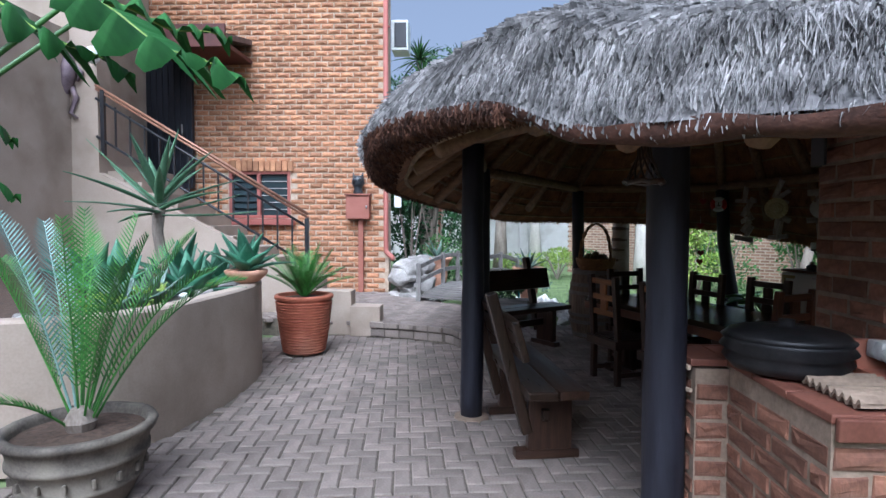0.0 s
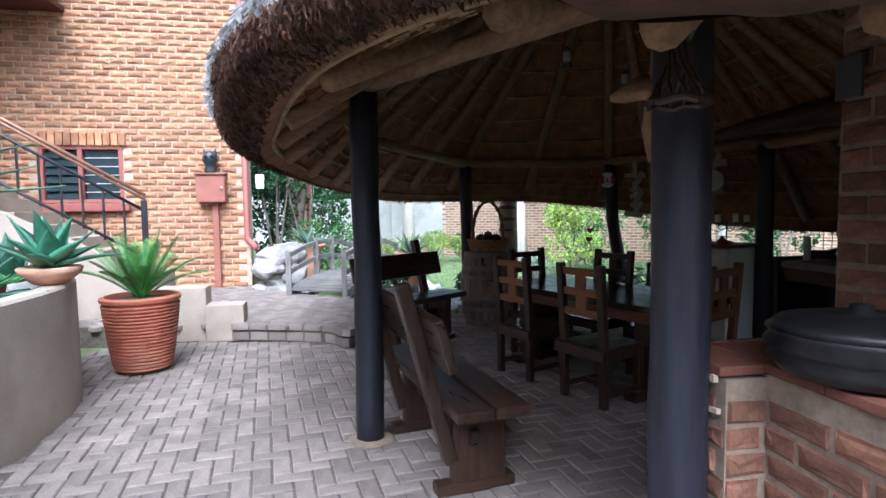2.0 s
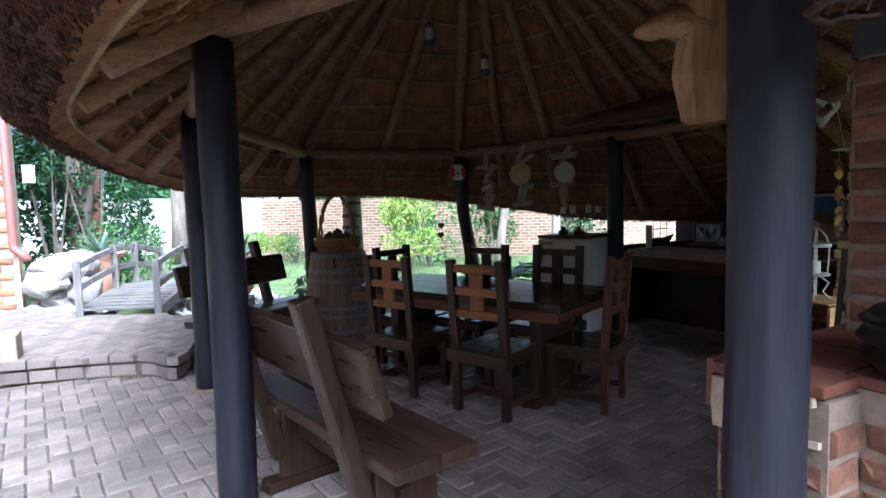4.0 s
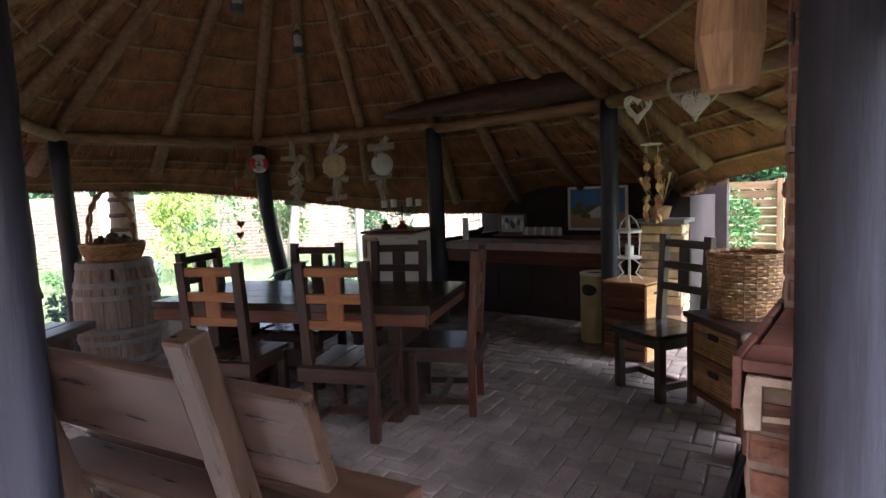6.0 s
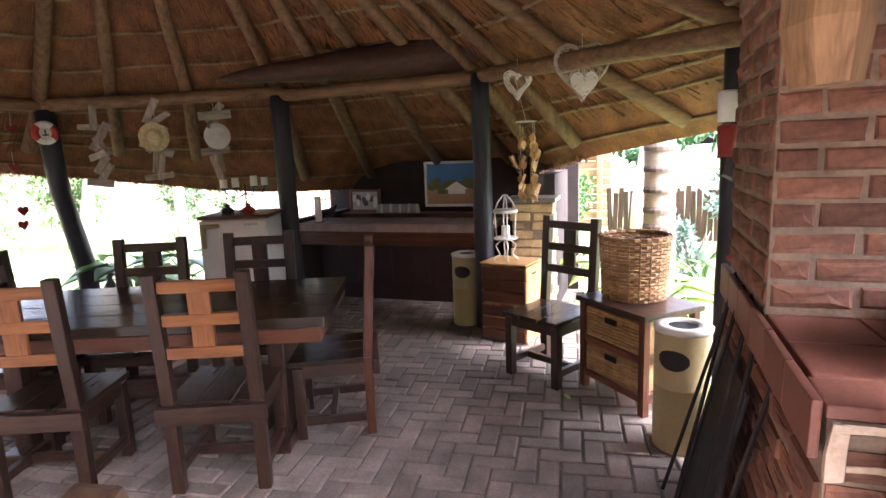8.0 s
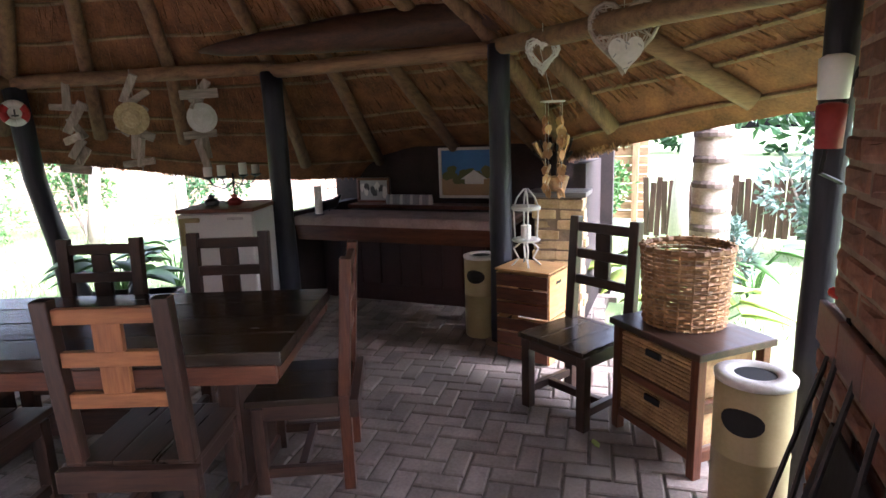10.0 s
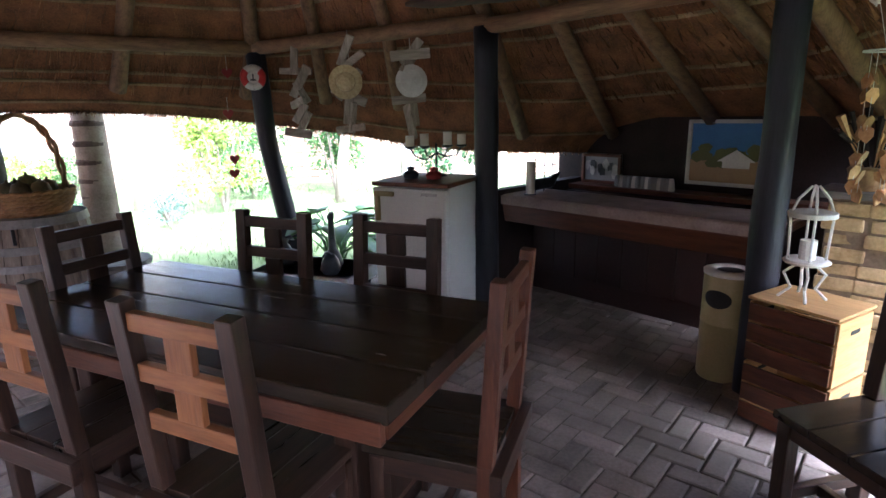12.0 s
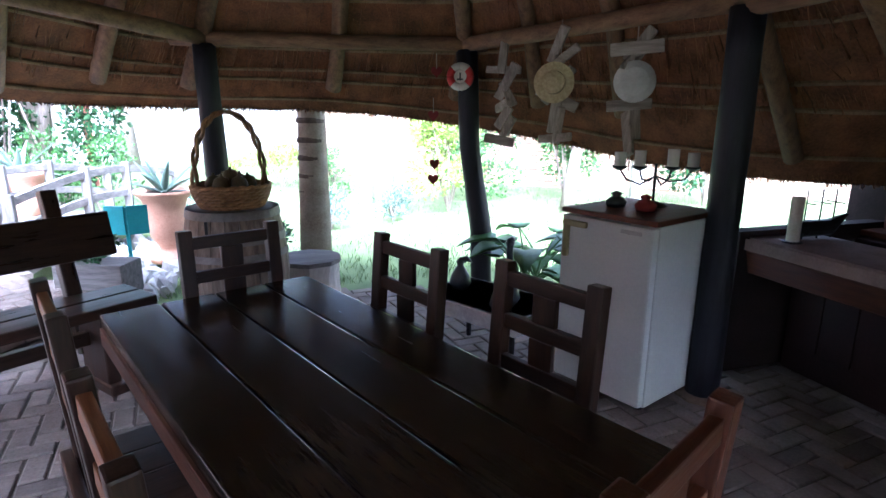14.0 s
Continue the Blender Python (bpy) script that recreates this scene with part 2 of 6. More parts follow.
glass = bpy.data.materials.new("glass")
glass.use_nodes = True
gb = glass.node_tree.nodes["Principled BSDF"]
gb.inputs["Base Color"].default_value = (0.03, 0.045, 0.05, 1)
gb.inputs["Roughness"].default_value = 0.04
gb.inputs["Specular IOR Level"].default_value = 0.8


# ---- building helpers ----
def part(name, bm, material, parent=None, label="", smooth=False):
    """Link a bmesh as one mesh object, under a thing or a part."""
    me = bpy.data.meshes.new(name)
    bmesh.ops.recalc_face_normals(bm, faces=bm.faces)
    bm.to_mesh(me)
    bm.free()
    if isinstance(material, list):
        c = np.array([v.co[:] for v in me.vertices])
        material = material[int(np.argmax(c.max(0) - c.min(0)))] if len(c) else material[0]
    me.materials.append(material)
    if smooth:
        me.polygons.foreach_set("use_smooth", [True] * len(me.polygons))
    ob = new(name, me)
    if parent:
        ob.parent = parent
    if label:
        ob["label"] = label
    return ob


def thing(name, label, category, at=None, group="", kind=""):
    ob = new(name)
    ob.empty_display_size = 0.1
    if at is not None:
        ob.matrix_world = at
    return tagged(ob, label, category, group, kind)


def box(size, at=(0, 0, 0), turn=None, bevel=0.0, bm=None, jitter=0.0, cuts=0):
    own = bm is None
    b = bmesh.new()
    m = Matrix.Translation(at) @ (turn.to_4x4() if turn is not None else Matrix()) @ Matrix.Diagonal((*size, 1))
    bmesh.ops.create_cube(b, size=1.0, matrix=m)
    if cuts:
        bmesh.ops.subdivide_edges(b, edges=b.edges[:], cuts=cuts, use_grid_fill=True)
    if jitter:
        for v in b.verts:
            v.co += noise.noise_vector(v.co * 7 + Vector(at)) * jitter
    if bevel:
        bmesh.ops.bevel(b, geom=b.edges[:], offset=bevel, segments=2, profile=0.6, affect="EDGES")
    return b if own else merge(bm, b)


def merge(bm, b):
    tmp = bpy.data.meshes.new("tmp")
    b.to_mesh(tmp)
    b.free()
    bm.from_mesh(tmp)
    bpy.data.meshes.remove(tmp)
    return bm


def tube(points, radii, n=10, bm=None, caps=True, rough=0.0):
    """A tube along points, with a radius (or one for all) at each."""
    b = bm or bmesh.new()
    pts = [Vector(p) for p in points]
    if not hasattr(radii, "__len__"):
        radii = [radii] * len(pts)
    rings, side = [], None
    for k, p in enumerate(pts):
        d = (pts[min(k + 1, len(pts) - 1)] - pts[max(k - 1, 0)]).normalized()
        if side is None:
            side = d.orthogonal().normalized()
        side = (side - d * side.dot(d)).normalized()
        up = d.cross(side)
        ring = []
        for j in range(n):
            a = math.tau * j / n
            r = radii[k] * (1 + (rough * noise.noise(p * 3 + Vector((j * 0.7, 0, 0))) if rough else 0))
            ring.append(b.verts.new(p + (side * math.cos(a) + up * math.sin(a)) * r))
        rings.append(ring)
    for r0, r1 in zip(rings, rings[1:]):
        for j in range(n):
            b.faces.new((r0[j], r0[(j + 1) % n], r1[(j + 1) % n], r1[j]))
    if caps:
        b.faces.new(rings[0][::-1])
        b.faces.new(rings[-1])
    return b


def lathe(profile, n=28, bm=None, at=(0, 0, 0), wobble=0.0):
    """Turn (radius, height) pairs round the upright axis."""
    b = bm or bmesh.new()
    at = Vector(at)
    rings = []
    for r, z in profile:
        rings.append([b.verts.new(at + Vector((math.cos(math.tau * j / n) * r * (1 + wobble * math.sin(3 * j + z * 9)),
                                               math.sin(math.tau * j / n) * r * (1 + wobble * math.cos(2 * j)), z))) for j in range(n)])
    for r0, r1 in zip(rings, rings[1:]):
        for j in range(n):
            b.faces.new((r0[j], r0[(j + 1) % n], r1[(j + 1) % n], r1[j]))
    if profile[0][0] > 1e-5:
        b.faces.new(rings[0][::-1])
    if profile[-1][0] > 1e-5:
        b.faces.new(rings[-1])
    return b


def prism(outline, depth, m=None):
    """A flat outline in x and z, given depth along y."""
    b = bmesh.new()
    f = [b.verts.new((x, -depth / 2, z)) for x, z in outline]
    k = [b.verts.new((x, depth / 2, z)) for x, z in outline]
    b.faces.new(f)
    b.faces.new(k[::-1])
    for i in range(len(f)):
        j = (i + 1) % len(f)
        b.faces.new((f[i], k[i], k[j], f[j]))
    if m is not None:
        bmesh.ops.transform(b, matrix=m, verts=b.verts)
    return b


def raw(name, verts, faces, material, parent=None, kind="", label="", smooth=False):
    me = bpy.data.meshes.new(name)
    me.from_pydata(verts, [], faces)
    me.materials.append(material)
    if smooth:
        me.polygons.foreach_set("use_smooth", [True] * len(me.polygons))
    ob = new(name, me)
    if parent:
        ob.parent = parent
    if kind or label:
        tagged(ob, label, "", "", kind)
    return ob


def Z(deg):
    return Matrix.Rotation(radians(deg), 4, "Z")


def facing(x, y, z, fx, fy):
    """A pose whose local y axis looks along (fx, fy)."""
    return pose(x, y, z, 0, 0, math.degrees(math.atan2(-fx, fy)))


rng = random.Random(7)


def uni(a, b):
    return rng.uniform(a, b)


# ---- ground, paving, terrace ----
def inside(poly, x, y):
    hit = False
    for (x0, y0), (x1, y1) in zip(poly, poly[1:] + poly[:1]):
        if (y0 > y) != (y1 > y) and x < (x1 - x0) * (y - y0) / (y1 - y0) + x0:
            hit = not hit
    return hit


COURT = [(-3.2, -3.0), (1.75, -3.0), (1.75, 3.1), (3.3, 3.2), (4.7, 3.9), (5.4, 4.5), (6.7, 4.5), (6.7, 7.4), (5.3, 8.2), (4.6, 9.3),
         (2.6, 9.8), (1.55, 9.4), (1.02, 9.0), (0.62, 7.9), (0.45, 8.12), (-0.1, 8.36), (-0.85, 8.6), (-1.9, 8.7),
         (-2.2, 7.9), (-1.6, 7.0), (-1.42, 6.4), (-1.38, 5.5), (-1.45, 4.9), (-1.75, 4.2), (-2.6, 3.5), (-3.2, 3.2)]
TERR = [(-4.6, 9.2), (-1.9, 8.7), (-0.85, 8.6), (-0.1, 8.36), (0.45, 8.12), (0.62, 7.9), (1.02, 9.0), (1.55, 9.4), (0.62, 10.25),
        (-0.05, 10.9), (-0.85, 11.5), (-0.85, 12.0), (-4.6, 12.0)]
TZ = 0.2

gv, gf, GN, GS = [], [], 60, 3.0
for j in range(GN + 1):
    for i in range(GN + 1):
        a, b2 = (i / GN * 2 - 1), (j / GN * 2 - 1)
        x, y = 3 + math.copysign(abs(a) ** 3 * 400 + abs(a) * 14, a), 8 + math.copysign(abs(b2) ** 3 * 400 + abs(b2) * 14, b2)
        gv.append((x, y, -0.05 + 0.02 * noise.noise(Vector((x * 0.3, y * 0.3, 0)))))
gf = [(j * (GN + 1) + i, j * (GN + 1) + i + 1, (j + 1) * (GN + 1) + i + 1, (j + 1) * (GN + 1) + i) for j in range(GN) for i in range(GN)]
ground = raw("ground", gv, gf, M_LAWN)
tagged(ground, "green garden lawn with bare soil between plants", "lawn", kind="structure")


def slab(name, poly, z, thick, material, label):
    b = bmesh.new()
    top = [b.verts.new((x, y, z)) for x, y in poly]
    low = [b.verts.new((x, y, z - thick)) for x, y in poly]
    b.faces.new(top)
    b.faces.new(low[::-1])
    for i in range(len(top)):
        j = (i + 1) % len(top)
        b.faces.new((top[i], low[i], low[j], top[j]))
    bmesh.ops.triangulate(b, faces=b.faces[:])
    return tagged(part(name, b, material), label, name.split("_")[0], kind="structure")


floor = slab("floor", COURT, -0.012, 0.1, M_SAND, "herringbone brick paving of courtyard and hut floor")
terrace = slab("terrace", TERR, TZ - 0.012, 0.3, M_SAND, "raised terrace of pale brick paving")

BW = 0.11


def herring(poly, z, turn, origin):
    """Centres, turns of the bricks of a herringbone inside an outline."""
    c, s = math.cos(radians(turn)), math.sin(radians(turn))
    xs, ys = [p[0] for p in poly], [p[1] for p in poly]
    r = int(max(max(xs) - min(xs), max(ys) - min(ys)) / BW / 1.2) + 6
    for j in range(-r, r):
        for i in range(-r, r):
            k = (i - j) % 4
            if k == 0:
                u, v, q = (i + 1) * BW, (j + 0.5) * BW, 0
            elif k == 2:
                u, v, q = (i + 0.5) * BW, j * BW, 90
            else:
                continue
            x, y = origin[0] + u * c - v * s, origin[1] + u * s + v * c
            if inside(poly, x, y):
                yield x, y, z + uni(-0.004, 0.003), turn + q + uni(-0.8, 0.8)


def brick_shape(l, w, h, puff=0.0, edge=0.006):
    """A brick with eased top edges, its top at z = 0; puff raises the middle of the top."""
    a, b2 = l / 2, w / 2
    v = [(-a, -b2, -h), (a, -b2, -h), (a, b2, -h), (-a, b2, -h), (-a, -b2, -edge), (a, -b2, -edge), (a, b2, -edge), (-a, b2, -edge)]
    e = edge * 1.3
    v += [(-a + e, -b2 + e, 0), (a - e, -b2 + e, 0), (a - e, b2 - e, 0), (-a + e, b2 - e, 0)]
    f = [(0, 1, 5, 4), (1, 2, 6, 5), (2, 3, 7, 6), (3, 0, 4, 7), (4, 5, 9, 8), (5, 6, 10, 9), (6, 7, 11, 10), (7, 4, 8, 11)]
    if puff:
        v += [(-a * 0.45, -b2 * 0.3, puff), (a * 0.5, -b2 * 0.35, puff * 0.8), (a * 0.4, b2 * 0.35, puff), (-a * 0.5, b2 * 0.3, puff * 0.7)]
        f += [(8, 9, 13, 12), (9, 10, 14, 13), (10, 11, 15, 14), (11, 8, 12, 15), (12, 13, 14, 15)]
    else:
        f += [(8, 9, 10, 11)]
    return v, f


def lay(name, spots, shapes, material, parent, single):
    """Lay bricks at poses: those in single as objects sharing meshes, the rest joined."""
    meshes = []
    for v, f in shapes:
        me = bpy.data.meshes.new(name)
        me.from_pydata(v, [], f)
        me.materials.append(material)
        meshes.append(me)
    verts, faces = [], []
    for k, m in enumerate(spots):
        q = rng.randrange(len(shapes))
        if k in single:
            ob = new(name, meshes[q])
            ob.parent, ob.matrix_basis = parent, m
        else:
            o = len(verts)
            verts += [tuple(m @ Vector(c)) for c in shapes[q][0]]
            faces += [tuple(o + i for i in f) for f in shapes[q][1]]
    if verts:
        raw("more_" + name + "s", verts, faces, material, parent, "stuff")


def nearest(spots, centre, n=300):
    order = sorted(range(len(spots)), key=lambda k: (spots[k].translation - Vector(centre)).length)
    return set(order[:n])


# ---- house: rock-face brick wall with window, downpipe, box ----
HX0, HX1, HY, HTOP = -6.6, -0.93, 12.0, 7.2
WIN = (-4.16, -2.91, 1.66, 2.60)
house = thing("house", "two-storey house of orange rock-face brick with tan plaster wing", "house", kind="structure")
hb = bmesh.new()
for x0, x1, z0, z1 in ((HX0, WIN[0], 0, HTOP), (WIN[1], HX1, 0, HTOP), (WIN[0], WIN[1], 0, WIN[2]), (WIN[0], WIN[1], WIN[3], HTOP)):
    box((x1 - x0, 0.3, z1 - z0), ((x0 + x1) / 2, HY + 0.17, (z0 + z1) / 2), bm=hb)
wall_house = part("wall", hb, M_HMORTAR, house, "pale mortar between bricks")
side = part("side_wall", box((0.28, 6.2, HTOP), (-1.96, HY + 3.3, HTOP / 2), Matrix.Rotation(radians(15.5), 3, "Z")), M_HBRICK, house)
part("roof", box((5.6, 4.0, 0.2), (-4.3, HY + 2.2, HTOP + 0.1)), M_SLATE, house)
CH, CL = 0.1045, 0.255
hspots = []
for r in range(int((HTOP - 0.15) / CH)):
    z = 0.16 + (r + 0.5) * CH
    for c in range(int((HX1 - HX0) / CL) + 1):
        x = HX0 + (c + 0.5 * (r % 2)) * CL
        x += CL / 2
        w = CL
        if x + w / 2 > HX1:
            continue
        if WIN[0] - 0.1 < x + 0.0 < WIN[1] + 0.1 and WIN[2] - 0.12 < z < WIN[3] + 0.06:
            continue
        hspots.append(Matrix.Translation((x + uni(-.004, .004), HY + 0.008, z + uni(-.003, .003))) @ Matrix.Rotation(radians(90), 4, "X") @ Matrix.Rotation(radians(uni(-.8, .8)), 4, "Z"))
hshapes = []
for k in range(9):
    v, f = brick_shape(CL - 0.018, CH - 0.02, 0.06, 0.016)
    hshapes.append(([(x * uni(.97, 1.0) + uni(-.003, .003), y + uni(-.005, .005), z + uni(-.004, .006)) for x, y, z in v], f))

win = thing("window_1", "small house window with red-brown frame and louvre panes", "window", kind="structure")
wx0, wx1, wz0, wz1 = WIN
for name, size, at in (("window_frame", (wx1 - wx0, 0.08, 0.06), ((wx0 + wx1) / 2, HY + 0.04, wz1 - 0.03)), ("window_frame", (wx1 - wx0, 0.08, 0.06), ((wx0 + wx1) / 2, HY + 0.04, wz0 + 0.03)),
                       ("window_frame", (0.06, 0.08, wz1 - wz0 - .12), (wx0 + 0.03, HY + 0.04, (wz0 + wz1) / 2)), ("window_frame", (0.06, 0.08, wz1 - wz0 - .12), (wx1 - 0.03, HY + 0.04, (wz0 + wz1) / 2)),
                       ("mullion", (0.07, 0.08, wz1 - wz0 - .12), ((wx0 + wx1) / 2 - .02, HY + 0.04, (wz0 + wz1) / 2))):
    part(name, box(size, at, bevel=0.006), M_PIPE, win)
part("window_sill", box((wx1 - wx0 + 0.2, 0.2, 0.12), ((wx0 + wx1) / 2, HY - 0.02, wz0 - 0.075), bevel=0.012), M_PIPE, win, "red-painted sill")
for k in range(6):
    part("louvre", box((0.52, 0.012, 0.13), (wx0 + 0.33, HY + 0.07, wz0 + 0.12 + k * 0.135), Matrix.Rotation(radians(-22), 3, "X")), glass, win)
part("pane", box((0.52, 0.01, wz1 - wz0 - .12), (wx1 - 0.33, HY + 0.075, (wz0 + wz1) / 2)), glass, win)
for k in range(5):
    part("burglar_bar", tube([(wx1 - .6, HY + 0.045, wz0 + 0.18 + k * 0.14), (wx1 - .06, HY + 0.045, wz0 + 0.18 + k * 0.14)], 0.006, 6), M_OFFWHITE, win)
# black sheet behind the panes stands for the unlit room
part("room_dark_panel", box((wx1 - wx0, 0.02, wz1 - wz0), ((wx0 + wx1) / 2, HY + 0.3, (wz0 + wz1) / 2)), M_BLACK, win)
for k in range(12):
    part("lintel_brick", box((0.1, 0.06, 0.2), (wx0 - 0.02 + k * 0.117, HY - 0.012, wz1 + 0.1), bevel=0.008), M_HBRICK, win)

pipe = thing("downpipe", "red-brown painted downpipe on the corner of the brick house", "downpipe")
part("pipe", tube([(-0.97, HY - 0.06, HTOP), (-0.97, HY - 0.06, 1.1), (-0.96, HY - 0.08, 1.0), (-0.86, HY - 0.14, 0.92), (-0.8, HY - 0.18, 0.86)], 0.05, 14), M_PIPE, pipe, smooth=True)
for z in (2.0, 3.7, 5.4):
    part("bracket", box((0.15, 0.05, 0.035), (-0.97, HY - 0.03, z), bevel=0.005), M_PIPE, pipe)
acu = thing("air_conditioner", "white air conditioner unit high on the house side", "air conditioner")
part("casing", box((0.34, 0.5, 0.6), (-0.75, HY + 0.55, 5.35), bevel=0.02), M_WHITE, acu)
part("grille", box((0.24, 0.02, 0.48), (-0.73, HY + 0.288, 5.35), bevel=0.004), M_TIN, acu)
meter = thing("electric_box", "red-brown metal box on a pole against the brick wall", "electric box")
part("body", box((0.46, 0.2, 0.46), (-1.51, HY - 0.12, 1.88), bevel=0.012), M_BOX, meter)
part("lid", box((0.5, 0.24, 0.03), (-1.51, HY - 0.13, 2.125), bevel=0.006), M_BOX, meter)
part("lock", box((0.03, 0.02, 0.06), (-1.33, HY - 0.228, 1.88), bevel=0.004), M_STEEL, meter)
part("pole", box((0.1, 0.07, 1.46), (-1.47, HY - 0.06, 0.925), bevel=0.006), M_BOX, meter)
owl = lathe([(0.085, 0), (0.1, 0.03), (0.075, 0.1), (0.1, 0.16), (0.13, 0.2), (0.12, 0.28), (0.1, 0.34), (0.05, 0.36), (0, 0.365)], 16)
for sx in (-1, 1):
    tube([(sx * 0.07, 0, 0.3), (sx * 0.1, 0, 0.42)], [0.045, 0.004], 8, owl)
    merge(owl, tube([(sx * 0.05, -0.09, 0.27), (sx * 0.05, -0.14, 0.27)], [0.045, 0.025], 10))
ow = part("owl_statue", owl, M_CERAMIC, smooth=True)
ow.matrix_world = pose(-1.51, HY - 0.13, 2.14)
tagged(ow, "grey owl ornament standing on the electric box", "statue")
wb = tagged(part("wall_notice", box((0.14, 0.02, 0.24), (-0.74, HY - 0.02, 2.0), bevel=0.004), M_WHITE), "small white notice board by the downpipe", "notice")

# tan plaster wing, door, canopy, stairs with railing
tan = thing("wall_west", "smooth tan plastered house wall, with unseen court walls added", "wall", kind="structure")
part("wall", box((6.0, 0.3, 8.0), (-8.02, 9.45, 4.0)), M_TAN, tan)
part("return_wall", box((0.3, 2.6, 8.0), (-5.9, 10.9, 4.0)), M_TAN, tan)
part("west_wall", box((0.3, 16.0, 4.5), (-5.6, 1.3, 2.25)), M_TAN, tan)
# unseen low walls behind the start, added to close the court and block light
part("unseen_south_wall", box((9.2, 0.3, 2.3), (-0.9, -1.9, 1.15)), M_TAN, tan)
part("side_wall", box((0.3, 3.2, 2.3), (3.55, -0.3, 1.15)), M_TAN, tan)
door = thing("door_1", "dark slatted security door above the stairs", "door", kind="structure")
part("door_frame", box((0.95, 0.1, 2.8), (-5.3, 11.9, 3.65), bevel=0.01), M_DOOR, door)
for k in range(7):
    part("door_bar", box((0.03, 0.03, 2.5), (-5.66 + k * 0.12, 11.83, 3.6), bevel=0.004), M_DOOR, door)
part("door_handle", tube([(-5.0, 11.8, 3.3), (-5.0, 11.78, 3.5)], 0.015, 8), M_STEEL, door)
canopy = thing("door_canopy", "dark red-brown timber canopy on the brick wall", "canopy")
part("soffit", box((1.5, 1.3, 0.08), (-4.4, 11.36, 4.75), bevel=0.01), M_CANOPY, canopy)
part("fascia", box((1.56, 0.06, 0.4), (-4.4, 10.7, 4.86), bevel=0.01), M_CANOPY, canopy)
part("cover", box((1.5, 1.3, 0.1), (-4.4, 11.36, 5.0), Matrix.Rotation(radians(12), 3, "X")), M_SLATE, canopy)

SX0, SX1, SZ0, SZ1 = -1.85, -5.05, 0.66, 2.55
stair = thing("stairs", "tan plastered staircase up to the house door", "stairs", kind="structure")
NS = 11
for k in range(NS):
    x = SX0 + (SX1 - SX0) * (k + 0.5) / NS
    top = SZ0 + (SZ1 - SZ0) * k / NS
    part("step", box(((SX0 - SX1) / NS, 1.3, top - TZ * 0), (x, 10.15, top / 2), bevel=0.008), M_TAN, stair)
part("landing", box((1.2, 2.6, 2.5), (-5.65, 10.7, 1.25)), M_TAN, stair)
part("side_wall", prism([(SX0 + .1, 0.1), (SX0 + .1, SZ0 + 0.06), (SX1, SZ1 - .2), (SX1 - 1.2, SZ1 - .2), (SX1 - 1.2, 0.1)], 0.16, pose(0, 9.36, 0)), M_TAN, stair)
rail = thing("stair_railing", "black steel stair railing with copper-coloured handrails", "railing")
for dz, r, m in ((0.0, 0.022, M_COPPER), (-0.055, 0.018, M_COPPER), (-0.2, 0.02, M_RAILP), (-0.78, 0.02, M_RAILP)):
    part("handrail" if dz > -0.1 else "rail", tube([(SX0 + .1, 9.3, SZ0 + 1.04 + dz), (SX1, 9.3, SZ1 + 1.12 + dz)], r, 8), m, rail, smooth=True)
for k in range(15):
    t = k / 14
    x, z = SX0 + .08 + (SX1 - SX0) * t, SZ0 + 0.82 + (SZ1 - SZ0 + .08) * t
    part("baluster", box((0.022, 0.022, 0.62), (x, 9.3, z - 0.29)), M_RAILP, rail)
for t in (0.0, 0.99):
    x, z = SX0 + .08 + (SX1 - SX0) * t, SZ0 + 1.0 + (SZ1 - SZ0 + .08) * t
    part("newel", box((0.06, 0.06, 1.0), (x, 9.3, z - 0.52), bevel=0.005), M_RAILP, rail)
lamp = thing("wall_lamp", "white wall lamp beside the house door", "lamp")
part("shade", lathe([(0.05, 0), (0.09, 0.06), (0.1, 0.2), (0.06, 0.24)], 14, at=(-4.95, 9.12, 3.95)), M_WHITE, lamp, smooth=True)
part("arm", box((0.04, 0.12, 0.04), (-4.98, 9.23, 4.15), bevel=0.006), M_WHITE, lamp)
# gecko ornament on the plaster wall
gk = bmesh.new()
tube([(0, 0, 0.62), (0, -0.02, 0.5), (0.02, -0.03, 0.36), (0, -0.03, 0.12), (-0.03, -0.02, -0.1), (0.02, 0, -0.4)], [0.035, 0.09, 0.13, 0.12, 0.05, 0.012], 12, gk)
tube([(0, -0.01, 0.6), (0.01, -0.02, 0.72), (0, 0, 0.78)], [0.05, 0.075, 0.02], 10, gk)
for sx in (-1, 1):
    tube([(sx * 0.1, 0, 0.42), (sx * 0.22, 0, 0.34), (sx * 0.17, 0, 0.2)], [0.04, 0.035, 0.02], 8, gk)
    tube([(sx * 0.08, 0, 0.1), (sx * 0.18, 0, -0.05), (sx * 0.12, 0, -0.3), (sx * 0.24, 0, -0.36)], [0.045, 0.04, 0.03, 0.015], 8, gk)
gko = part("gecko_ornament", gk, M_GECKO, smooth=True)
gko.matrix_world = pose(-5.5, 9.26, 3.55, 0, 8, 0)
tagged(gko, "purplish metal gecko ornament mounted on the tan wall", "ornament")

# ---- curved planter, stepped end blocks ----
PLAN = [(-3.9, 3.95), (-2.75, 4.1), (-2.3, 4.05), (-1.75, 4.3), (-1.48, 4.75), (-1.40, 5.4), (-1.38, 6.0), (-1.44, 6.5), (-1.62, 7.0), (-2.0, 7.55), (-2.5, 8.1), (-2.9, 9.3)]
PTOP = 0.96
planter = thing("planter_wall", "curved tan plastered planter wall full of succulents", "planter", kind="structure")


